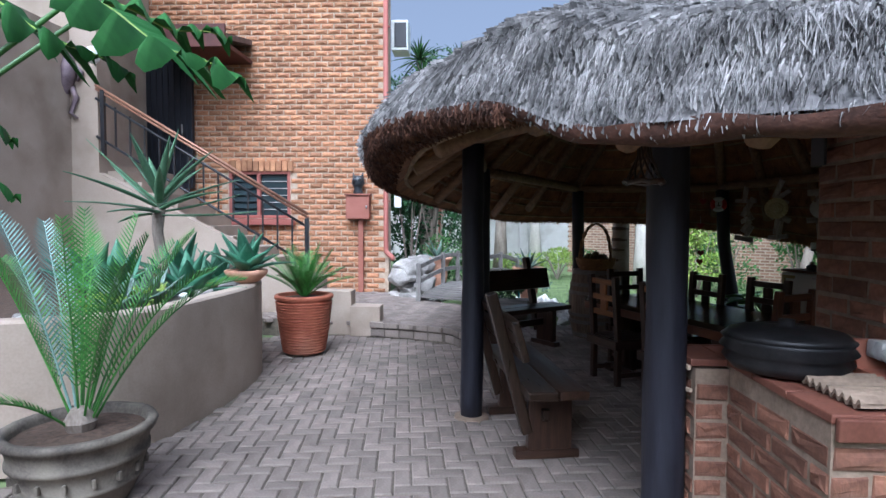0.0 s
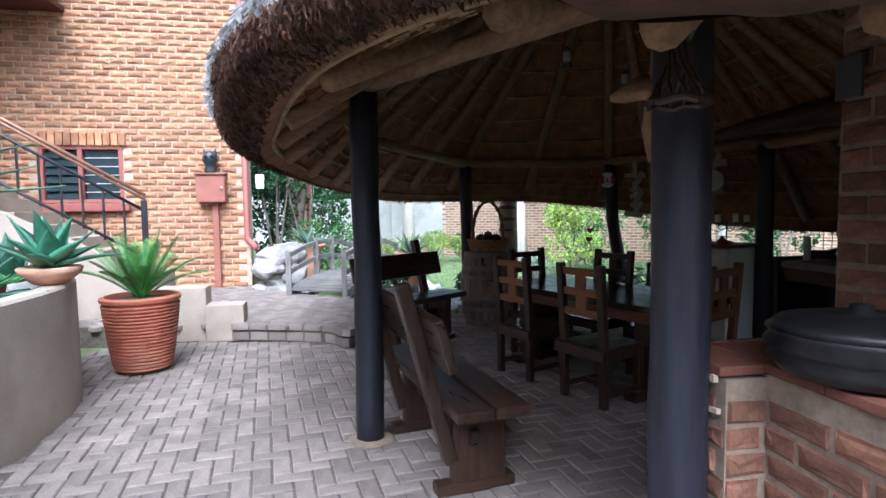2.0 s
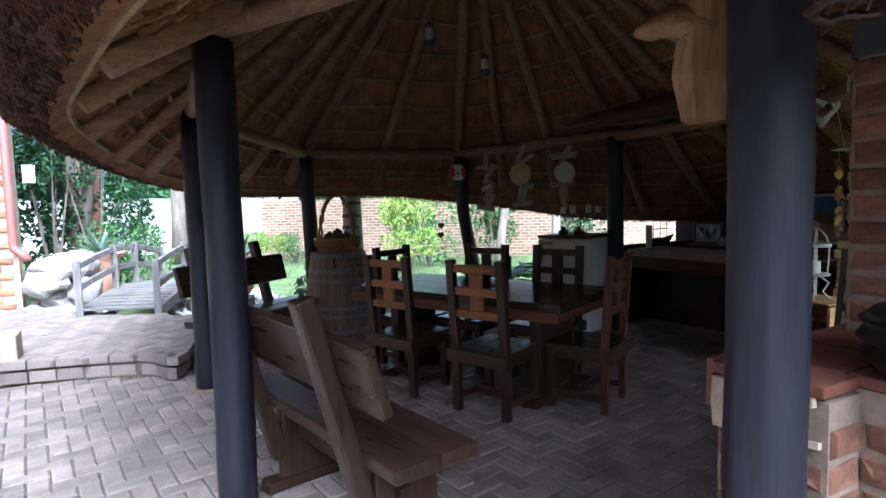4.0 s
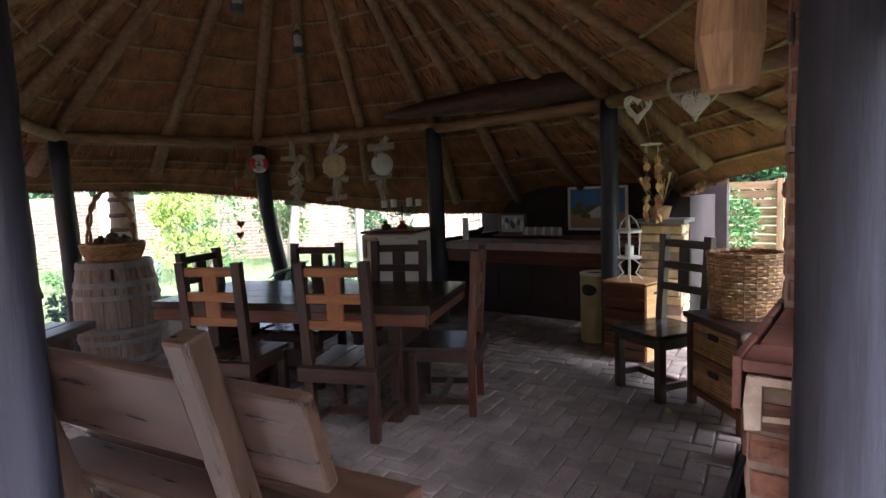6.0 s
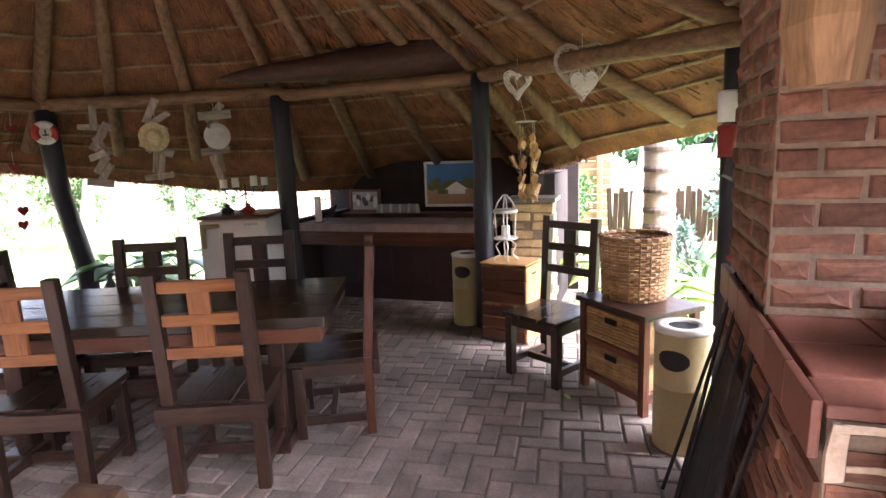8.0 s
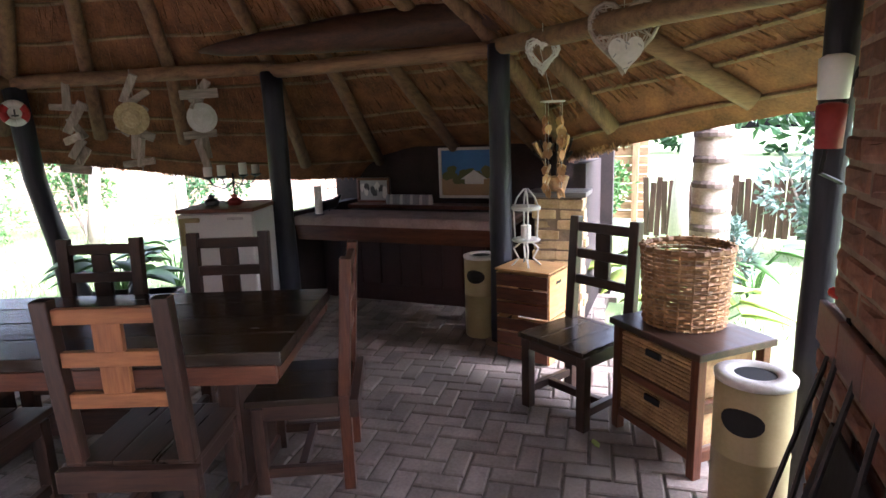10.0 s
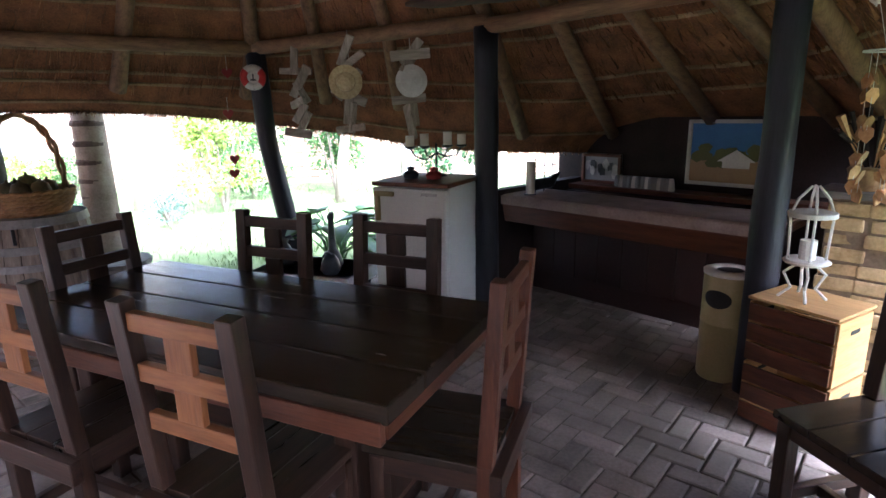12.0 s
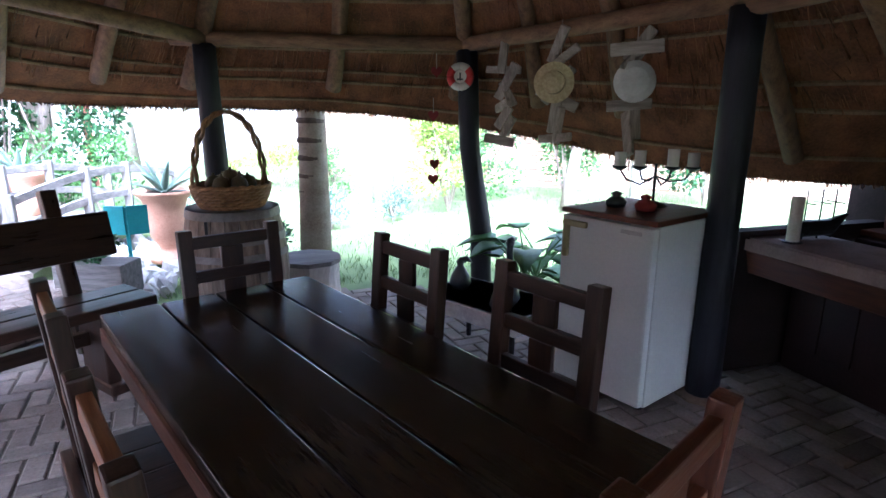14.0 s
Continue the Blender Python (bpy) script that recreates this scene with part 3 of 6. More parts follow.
def smoothline(pts, n):
    out = []
    P = [Vector((*p, 0)[:3]) for p in pts]
    for k in range(len(P) - 1):
        p0, p1, p2, p3 = P[max(k - 1, 0)], P[k], P[k + 1], P[min(k + 2, len(P) - 1)]
        for j in range(n):
            t = j / n
            out.append(0.5 * ((2 * p1) + (p2 - p0) * t + (2 * p0 - 5 * p1 + 4 * p2 - p3) * t * t + (3 * p1 - p0 - 3 * p2 + p3) * t ** 3))
    return out + [P[-1]]


def curved_wall(pts, thick, z0, z1, n=6):
    line = smoothline(pts, n)
    b = bmesh.new()
    rows = []
    for k, p in enumerate(line):
        d = (line[min(k + 1, len(line) - 1)] - line[max(k - 1, 0)]).normalized()
        q = Vector((-d.y, d.x, 0)) * thick
        e = 0.02
        prof = [(p, z0), (p, z1 - e), (p + q * 0.12, z1), (p + q * 0.88, z1), (p + q, z1 - e), (p + q, z0)]
        rows.append([b.verts.new((v.x, v.y, z)) for v, z in prof])
    for a, c in zip(rows, rows[1:]):
        for j in range(6):
            b.faces.new((a[j], a[(j + 1) % 6], c[(j + 1) % 6], c[j]))
    b.faces.new(rows[0])
    b.faces.new(rows[-1][::-1])
    return b


part("wall", curved_wall(PLAN, 0.16, -0.02, PTOP), M_TAN, planter, smooth=False)
sl = smoothline(PLAN, 4)
sb = bmesh.new()
sb.faces.new([sb.verts.new((p.x - 0.1, p.y + .02, PTOP - 0.1)) for p in sl] + [sb.verts.new(p) for p in ((-3.3, 9.28, PTOP - .1), (-5.4, 9.28, PTOP - .1), (-5.4, 4.0, PTOP - .1))])
bmesh.ops.triangulate(sb, faces=sb.faces[:])
part("soil", sb, M_SOIL, planter)
for k in range(46):
    t = rng.choice(sl)
    part("stone", box((uni(.08, .22), uni(.08, .2), uni(.05, .12)), (t.x - uni(.25, .8), t.y + uni(-.1, .2), PTOP - 0.07), Euler((uni(-.3, .3), uni(-.3, .3), uni(0, 3))).to_matrix(), 0.02, jitter=0.03), M_PEBBLE if k % 3 else M_ROCK, planter)
blocks = thing("stepped_wall", "low stepped tan plastered wall at the terrace end", "wall", kind="structure")
part("block", box((0.62, 0.3, 0.62), (-1.25, 8.74, 0.31), bevel=0.012), M_TAN, blocks)
part("block", box((0.42, 0.3, 0.42), (-0.73, 8.66, 0.21), bevel=0.012), M_TAN, blocks)

# terrace edge: a coping course over brick risers
edge = smoothline([(-0.55, 8.48), (-0.1, 8.36), (0.45, 8.12), (0.66, 7.84), (0.9, 8.6), (1.05, 9.0), (1.5, 9.42)], 6)
acc, spots_edge = 0.0, []
for a, c in zip(edge, edge[1:]):
    d = (c - a).length
    while acc < d:
        p = a.lerp(c, acc / d)
        ang = math.degrees(math.atan2(c.y - a.y, c.x - a.x))
        spots_edge.append((p, ang))
        acc += 0.215
    acc -= d

# ---- hut posts, beams, thatched roof ----
POSTS = [("A", 0.75, 5.36, 2.2, 0.086), ("B", 1.595, 3.313, 2.12, 0.085), ("C", 0.86, 7.43, 2.2, 0.088), ("D", 2.33, 9.49, 2.06, 0.085),
         ("E", 4.30, 9.11, 2.06, 0.085), ("F", 5.0, 7.03, 2.1, 0.085), ("G", 5.03, 5.13, 2.15, 0.078), ("H", 3.55, 3.45, 2.02, 0.055)]
for nm, x, y, h, r in POSTS:
    if nm == "E":
        pts = [(x + 0.14, y - .1, -0.05), (x + 0.12, y - .08, 0.6), (x + 0.03, y - .02, 1.3), (x, y, h)]
    elif nm == "D":
        pts = [(x + .03, y, -0.05), (x + .02, y, 1.0), (x, y, h)]
    else:
        pts = [(x, y, -0.05), (x + 0.005, y, h * 0.5), (x, y, h)]
    pp = []
    for a, c in zip(pts, pts[1:]):
        pp += [Vector(a).lerp(Vector(c), q / 5) for q in range(5)]
    pp.append(Vector(pts[-1]))
    po = thing("post", "round black-painted timber post holding the thatched roof", "post", group="posts of the hut")
    part("shaft", tube(pp, [r * 1.05 - 0.006 * k / len(pp) for k in range(len(pp))], 20, rough=0.12), W_POST, po, smooth=True)
    part("footing", lathe([(r + 0.06, -0.05), (r + 0.055, 0.008), (r + 0.01, 0.02)], 16, at=(pts[0][0], pts[0][1], 0), wobble=0.06), M_BMORTAR, po, "grey cement footing")

APEX = np.array((3.15, 6.9, 4.32))
EAVE = np.array([(-.14, 6.3, 1.84), (-.02, 5.05, 1.92), (.28, 3.85, 1.98), (.80, 2.93, 1.98), (1.12, 2.70, 1.86), (1.5, 2.46, 1.84), (2.3, 2.12, 1.81), (3.5, 2.35, 1.70),
                 (4.85, 3.2, 1.60), (5.5, 4.1, 1.45), (6.2, 4.6, 1.34), (7.0, 5.0, 1.27), (7.25, 6.0, 1.22), (7.1, 7.0, 1.14), (6.2, 7.45, 1.16), (5.6, 8.2, 1.22),
                 (5.2, 8.95, 1.33), (4.4, 9.75, 1.48), (3.3, 10.0, 1.58), (2.0, 10.15, 1.6), (1.1, 9.8, 1.62), (.3, 8.6, 1.74)])
RING = np.array([(.72, 6.3, 2.32), (.82, 5.3, 2.36), (1.08, 4.4, 2.33), (1.45, 3.62, 2.29), (1.78, 3.32, 2.27), (2.25, 3.2, 2.28), (2.9, 3.25, 2.3), (3.7, 3.7, 2.3),
                 (4.5, 4.4, 2.25), (4.95, 4.9, 2.25), (5.15, 5.2, 2.25), (5.15, 5.6, 2.25), (5.15, 6.1, 2.25), (5.15, 6.6, 2.25), (5.1, 7.1, 2.22), (4.9, 7.7, 2.2),
                 (4.65, 8.45, 2.2), (4.3, 9.15, 2.17), (3.33, 9.4, 2.17), (2.32, 9.52, 2.17), (1.6, 8.8, 2.22), (.95, 7.6, 2.28)])
NC = len(EAVE)
CUT = np.array([(c,) for c in (.25, .25, .12, .03, .03, .03, .05, .14) + (.268,) * 14])


def closed(P, u):
    k = int(math.floor(u)) % NC
    t = u - math.floor(u)
    p0, p1, p2, p3 = P[k - 1], P[k], P[(k + 1) % NC], P[(k + 2) % NC]
    return 0.5 * (2 * p1 + (p2 - p0) * t + (2 * p0 - 5 * p1 + 4 * p2 - p3) * t * t + (3 * p1 - p0 - 3 * p2 + p3) * t ** 3)


def under(u, s):
    """The roof's underside: s = 0 at the eave, 0.3 at the posts, 1 at the apex."""
    e, r = closed(EAVE, u), closed(RING, u)
    out = e - APEX
    out[2] = 0
    e = e - out / np.linalg.norm(out) * 0.2
    if s < 0.3:
        return e + (r - e) * (s / 0.3)
    return r + (APEX - r) * ((s - 0.3) / 0.7)


def over(u, s):
    p = under(u, s)
    e = closed(EAVE, u)
    out = e - APEX
    out[2] = 0
    out /= np.linalg.norm(out)
    wob = 0.05 * noise.noise(Vector(p) * 0.9) + 0.03 * noise.noise(Vector(p) * 3.1)
    t = 0.26 + wob + 0.12 * s
    lift = min(1.0, s / 0.05)
    return p + out * (0.24 * (1 - s) - 0.02 * lift) + np.array((0, 0, t * lift + closed(CUT, u)[0] * (1 - lift)))


roof = thing("thatched_roof", "weathered grey thatched roof on gum-pole rafters", "roof", kind="structure")
NU, SS = 198, [0, .02, .05, .1, .15, .2, .25, .3, .36, .43, .5, .58, .66, .75, .85, .94, 1.0]
for nm, fn, mt in (("thatch", over, M_THATCH), ("underside", under, M_UNDER)):
    vv, ff = [], []
    for s in SS:
        for k in range(NU):
            p = fn(k * NC / NU, s)
            j = noise.noise_vector(Vector(p) * 5) * 0.012
            vv.append((p[0] + j.x, p[1] + j.y, p[2] + j.z))
    for a in range(len(SS) - 1):
        for k in range(NU):
            q = (k + 1) % NU
            ff.append((a * NU + k, a * NU + q, (a + 1) * NU + q, (a + 1) * NU + k))
    raw(nm, vv, ff, mt, roof, smooth=True, label="golden straw underside" if nm == "underside" else "")


vv, ff = [], []
for k in range(NU):
    a, c = over(k * NC / NU, 0), under(k * NC / NU, 0)
    for t in (-0.02, 0.2, 0.45, 0.7, 0.9, 1.0):
        p = a + (c - a) * t + (a - APEX) * 0.018 * math.sin(max(t, 0) * math.pi) + np.array(noise.noise_vector(Vector(a + (c - a) * t) * 6)) * 0.02
        vv.append(tuple(p))
ff = [(k * 6 + j, k * 6 + j + 1, ((k + 1) % NU) * 6 + j + 1, ((k + 1) % NU) * 6 + j) for k in range(NU) for j in range(5)]
raw("eave_edge", vv, ff, M_EAVE, roof, smooth=True, label="cut brown reed ends of the eave")


def straws(name, fn, n, us, ss, length, width, spread, lift, material, droop=0.0):
    """Loose straws lying down the slope of a surface."""
    vv, ff = [], []
    for k in range(n):
        u, s = uni(*us), ss[0] + (ss[1] - ss[0]) * rng.random() ** 1.3
        p, q = Vector(fn(u, s)), Vector(fn(u, max(s - 0.04, -0.02)))
        d = (q - p)
        if d.length < 1e-4:
            continue
        d.normalize()
        sd = d.cross(Vector((0, 0, 1))).normalized()
        nrm = sd.cross(d).normalized()
        if nrm.z < 0:
            nrm = -nrm
        a = (d + sd * rng.gauss(0, spread) + nrm * uni(-0.05, 0.12) + Vector((0, 0, -droop * rng.random()))).normalized()
        w = sd * uni(*width)
        b = p + nrm * uni(*lift)
        L = uni(*length)
        o = len(vv)
        vv += [tuple(b - w), tuple(b + w), tuple(b + a * L + w * 0.3 + nrm * uni(-.02, .01)), tuple(b + a * L - w * 0.3 + nrm * uni(-.02, .01))]
        ff.append((o, o + 1, o + 2, o + 3))
    return raw(name, vv, ff, material, roof, "stuff")


straws("loose_straw", over, 78000, (-1.5, 7.0), (0.045, 0.72), (0.06, 0.2), (0.0012, 0.0036), 0.2, (0.0, 0.025), M_STRAW)
straws("lower_straw", over, 17000, (-1.5, 7.0), (0.012, 0.1), (0.04, 0.11), (0.0012, 0.0034), 0.2, (0.0, 0.022), M_STRAW, 0.25)
straws("eave_straw", over, 15000, (-3.5, 8.5), (0.0, 0.03), (0.015, 0.045), (0.001, 0.0026), 0.3, (-0.05, 0.01), M_STRAW, 0.7)
def cut_face(u, s):
    a, c = over(u, 0), under(u, 0)
    return a + (c - a) * min(max(1 - s, 0), 1) + (a - APEX) * 0.02 * math.sin(min(max(s, 0), 1) * math.pi)


straws("cut_reeds", cut_face, 12000, (-4.0, 3.2), (0.0, 1.0), (0.015, 0.045), (0.0012, 0.004), 0.6, (-0.004, 0.016), M_REED, 0.3)
straws("inner_eave_straw", under, 7000, (9.0, 20.0), (0.0, 0.02), (0.02, 0.05), (0.0015, 0.004), 0.3, (-0.01, 0.05), M_UNDERSTRAW, 0.9)
straws("inner_straw", under, 14000, (0.0, 22.0), (0.14, 0.8), (0.08, 0.22), (0.0012, 0.003), 0.12, (-0.025, -0.002), M_UNDERSTRAW)

for u in (0, 0.6, 1.2, 2, 3, 4, 5, 6, 7, 8, 9, 10, 11, 12, 13, 14, 15.3, 16.2, 17, 18, 19, 19.7, 20.3, 21, 21.5):
    s0 = 0.12 if 14 < u < 20 else 0.06
    r0 = 0.062 if u in (17, 18, 19) else 0.055
    pts = [Vector(under(u, s)) + Vector((0, 0, -0.055)) for s in (s0, 0.2, 0.3, 0.45, 0.6, 0.8, 0.97)]
    part("rafter", tube(pts, [r0 * 1.05, r0 * 1.05, r0, r0, r0 * .95, r0 * .85, r0 * .7], 10, rough=0.15), W_POLE, roof, smooth=True)
for s in (0.05, 0.13, 0.17, 0.25, 0.37, 0.45, 0.53, 0.61, 0.69, 0.77, 0.85):
    pts = []
    for k in range(NU + 1):
        p = Vector(under(k * NC / NU, s + 0.006 * noise.noise(Vector((k * 0.12, s * 40, 0)))))
        pts.append(p + Vector((0, 0, -0.012)))
    part("batten", tube(pts, 0.016, 6, caps=False), M_LATH, roof)
BEAM = [((0.75, 5.36, 2.24), (0.86, 7.43, 2.2)), ((0.86, 7.43, 2.18), (2.33, 9.49, 2.1)), ((2.1, 9.53, 2.1), (4.45, 9.08, 2.1)), ((4.25, 9.2, 2.1), (5.0, 7.0, 2.13)),
        ((4.98, 7.1, 2.1), (5.06, 5.0, 2.13)), ((5.1, 5.2, 2.14), (3.2, 3.30, 1.99)), ((1.595, 3.31, 2.16), (0.75, 5.36, 2.25))]
for a, c in BEAM:
    pts = [Vector(a).lerp(Vector(c), q / 6) + noise.noise_vector(Vector(a) + Vector((q, 0, 0))) * 0.015 for q in range(7)]
    part("ring_beam", tube(pts, 0.055, 12, rough=0.1), W_POLE, roof, smooth=True)
canoe = thing("dugout_canoe", "dark red-brown dugout canoe resting on the beam above the bar", "canoe")
ax = [Vector((4.40, 7.17, 2.20)).lerp(Vector((5.24, 5.12, 2.37)), q / 14) for q in range(15)]
part("hull", tube(ax, [0.012 + 0.158 * (q / 14) ** 0.55 if q < 13 else (0.165, 0.145)[q - 13] for q in range(15)], 18, rough=0.14), W_CANOE, canoe, smooth=True)
part("stern_cap", tube([ax[14] + Vector((0, 0.004, 0)), ax[14] + Vector((0.008, -0.02, 0.002))], [0.143, 0.12], 18), W_CANOE, canoe)


# ---- braai: brick counter and chimney ----
BZ = 1.0
braai = thing("braai", "old red-brick barbecue with a brick chimney and tiled ledge", "barbecue", kind="structure")
core = bmesh.new()
box((1.37, 0.95, BZ - 0.03), (2.525, 3.025, (BZ - 0.03) / 2), bm=core)
box((0.16, 0.27, BZ - 0.04), (1.78, 3.365, (BZ - 0.04) / 2), bm=core)
box((0.75, 0.80, 1.5), (2.715, 3.10, BZ + 0.75), bm=core)
bcore = part("mortar_core", core, M_BMORTAR, braai)
bspots = []
RC = 0.082


def face_bricks(p0, p1, z0, z1, nrm, every=0.232):
    a, c = Vector((*p0, 0)), Vector((*p1, 0))
    d = c - a
    L = d.length
    rot = Matrix((d.normalized(), Vector((0, 0, 1)), Vector((*nrm, 0)))).transposed().to_4x4()
    for r in range(int((z1 - z0) / RC)):
        x = -every / 2 * (r % 2)
        while x < L - 0.03:
            x0, x1 = max(x, 0), min(x + every, L)
            if x1 - x0 > 0.05:
                m = Matrix.Translation(a + d.normalized() * ((x0 + x1) / 2) + Vector((0, 0, z0 + (r + 0.5) * RC)) + Vector((*nrm, 0)) * uni(0.003, 0.010)) @ rot
                bspots.append(m @ Matrix.Diagonal(((x1 - x0) / every, 1, 1, 1)) @ Matrix.Rotation(radians(uni(-1, 1)), 4, "Z"))
            x += every


face_bricks((1.84, 3.23), (1.84, 2.55), 0, BZ - 0.04, (-1, 0))
face_bricks((1.84, 2.55), (3.21, 2.55), 0, BZ - 0.04, (0, -1))
face_bricks((3.21, 3.50), (1.70, 3.50), 0, BZ - 0.1, (0, 1))
face_bricks((1.70, 3.50), (1.70, 3.23), 0, BZ - 0.04, (-1, 0))
face_bricks((1.70, 3.23), (1.84, 3.23), 0, BZ - 0.04, (0, -1))
face_bricks((2.34, 3.50), (2.34, 2.70), BZ + 0.02, 2.45, (-1, 0))
face_bricks((3.09, 3.50), (2.34, 3.50), BZ + 0.02, 2.45, (0, 1))
face_bricks((2.34, 2.70), (3.09, 2.70), BZ + 0.02, 2.45, (0, -1))
bshapes = []
for k in range(7):
    v, f = brick_shape(0.214, 0.066, 0.06, 0.004, 0.006)
    bshapes.append(([(x + uni(-.003, .003), y + uni(-.004, .004), z + uni(-.004, .004)) for x, y, z in v], f))
for j in range(4):
    for i in range(3):
        part("ledge_tile", box((0.245, 0.235, 0.03), (1.955 + i * 0.25, 3.38 - j * 0.24, BZ - 0.012), bevel=0.006, jitter=0.004), M_CAP, braai)
part("ledge_tile", box((0.15, 0.28, 0.03), (1.755, 3.37, BZ - 0.014), bevel=0.006, jitter=0.004), M_CAP, braai)
for i in range(6):
    part("edge_tile", box((0.235, 0.022, 0.13), (1.81 + i * 0.24, 3.522, BZ - 0.062), bevel=0.006, jitter=0.003), M_CAP, braai)
for i in range(5):
    part("edge_tile", box((0.235, 0.022, 0.07), (1.96 + i * 0.24, 2.528, BZ - 0.04), bevel=0.006, jitter=0.003), M_CAP, braai)
for k, (x, y, z, w, h) in enumerate(((1.682, 3.485, 0.90, 0.035, 0.14), (1.682, 3.37, 0.962, 0.23, 0.022), (1.684, 3.36, 0.862, 0.24, 0.014))):
    part("mortar_smear", box((0.014, w, h), (x, y, z), bevel=0.004, jitter=0.014, cuts=3), M_HMORTAR, braai, "pale mortar smeared on the ledge corner")

pot = thing("iron_pot", "squat black cast-iron cooking pot on the brick ledge", "pot")
part("bowl", lathe([(0.1, 0), (0.19, 0.02), (0.225, 0.06), (0.21, 0.085), (0.235, 0.1), (0.215, 0.125), (0.23, 0.14)], 32, at=(1.97, 3.05, BZ - 0.005)), M_IRON, pot, smooth=True)
part("lid", lathe([(0.225, 0.141), (0.2, 0.165), (0.1, 0.185), (0.03, 0.19), (0.03, 0.21), (0, 0.215)], 32, at=(1.97, 3.05, BZ - 0.005)), M_IRON, pot, smooth=True)
trough = thing("terracotta_trough", "terracotta trough holding white stones on the braai", "trough")
tb = prism([(-0.22, 0.13), (-0.17, 0), (0.17, 0), (0.22, 0.13), (0.19, 0.13), (0.15, 0.03), (-0.15, 0.03), (-0.19, 0.13)], 0.13)
bmesh.ops.transform(tb, matrix=pose(2.26, 2.83, BZ + 0.005, 0, 0, 90), verts=tb.verts)
part("trough", tb, M_TERRA, trough)
for k in range(8):
    part("stone", box((.09, .07, .05), (2.26 + uni(-.02, .02), 2.83 + uni(-.13, .13), BZ + 0.11), Euler((uni(0, 3), 0, uni(0, 3))).to_matrix(), 0.015), M_PEBBLE, trough)
corr = thing("corrugated_tile", "grey corrugated tile lying on the brick ledge", "tile")
cv, cf = [], []
for i in range(41):
    for q, dz in ((-.13, 0), (.13, 0), (.13, .014), (-.13, .014)):
        cv.append((2.06 + q, 2.56 + i * 0.008, BZ + 0.016 + dz + 0.012 * math.sin(i * 1.3)))
for i in range(40):
    o = i * 4
    cf += [(o + j, o + (j + 1) % 4, o + 4 + (j + 1) % 4, o + 4 + j) for j in range(4)]
raw("sheet", cv, cf, M_BMORTAR, corr)
mask = thing("driftwood_log", "pale weathered driftwood log fixed to the black post", "carving")
part("log", tube([(1.69, 3.545, 1.63), (1.69, 3.55, 1.74), (1.70, 3.545, 1.88), (1.71, 3.54, 2.02), (1.73, 3.53, 2.18)], [0.055, 0.068, 0.066, 0.078, 0.082], 14, rough=0.4), W_LOG, mask, smooth=False)
part("branch", tube([(1.69, 3.55, 1.86), (1.62, 3.58, 1.885), (1.56, 3.6, 1.86), (1.52, 3.61, 1.85)], [0.06, 0.045, 0.03, 0.012], 10, rough=0.4), W_LOG, mask, smooth=True)
macr = thing("rope_hanging", "knotted brown rope hanging at the front eave", "rope hanging")
RX, RY = 1.42, 3.06
for k in range(12):
    a = k / 12 * math.tau
    part("strand", tube([(RX + q * math.cos(a + w), RY + q * math.sin(a + w), z) for q, w, z in ((.01, 0, 2.12), (.05, .2, 2.02), (.06, .6, 1.95), (.022, 1.2, 1.88), (.026, 1.6, 1.83), (.05, 2.1, 1.78), (.068, 2.4, 1.735))], 0.0045, 6), W_BENCH, macr)
part("ring", tube([(RX + .072 * math.cos(k / 16 * math.tau), RY + .072 * math.sin(k / 16 * math.tau), 1.73 + .004 * (k % 3)) for k in range(17)], 0.010, 8), W_BENCH, macr)
part("hook", tube([(RX, RY, 2.12), (RX + .08, RY + .1, 2.25)], 0.006, 6), M_IRON, macr)
gp = thing("metal_bracket", "grey sheet-metal bracket on the chimney corner", "bracket")
part("plate", box((0.14, 0.012, 0.16), (2.40, 3.492, 1.90), Matrix.Rotation(radians(14), 3, "Y"), 0.004), M_TIN, gp)
part("flange", box((0.012, 0.10, 0.14), (2.285, 3.42, 1.90), bevel=0.003), M_TIN, gp)
sconce = thing("wall_sconce", "white and red lantern on an iron bracket", "lantern")
part("bracket", tube([(3.42, 3.42, 1.72), (3.36, 3.5, 1.5), (3.34, 3.52, 1.38), (3.42, 3.44, 1.34)], 0.008, 6), M_IRON, sconce)
part("holder", lathe([(0.045, 0), (0.05, 0.13), (0.03, 0.14)], 14, at=(3.36, 3.5, 1.62)), M_WHITE, sconce, smooth=True)
part("red_glass", lathe([(0.04, 0), (0.045, 0.14), (0.02, 0.15)], 14, at=(3.36, 3.5, 1.46)), M_HEARTRED, sconce, smooth=True)
rods = thing("fire_irons", "black braai irons and grid leaning against the brick", "fire irons")
for k in range(6):
    x = 2.0 + k * 0.18
    part("rod", tube([(x + .02, 3.72 + uni(-.03, .05), 0.0), (x + .2, 3.5, 0.9 + uni(-.1, .15))], 0.009, 6), M_IRON, rods)
part("grid", box((0.5, 0.015, 0.75), (2.55, 3.62, 0.38), Matrix.Rotation(radians(12), 3, "X"), 0.004), M_IRON, rods)
tongs = thing("red_tongs", "red-handled tongs on the back ledge", "tongs")
part("handle", tube([(3.0, 3.47, 1.02), (3.12, 3.5, 1.03)], 0.016, 8), M_RED, tongs)
part("jaw", tube([(3.0, 3.47, 1.02), (2.85, 3.42, 1.01)], 0.006, 6), M_STEEL, tongs)


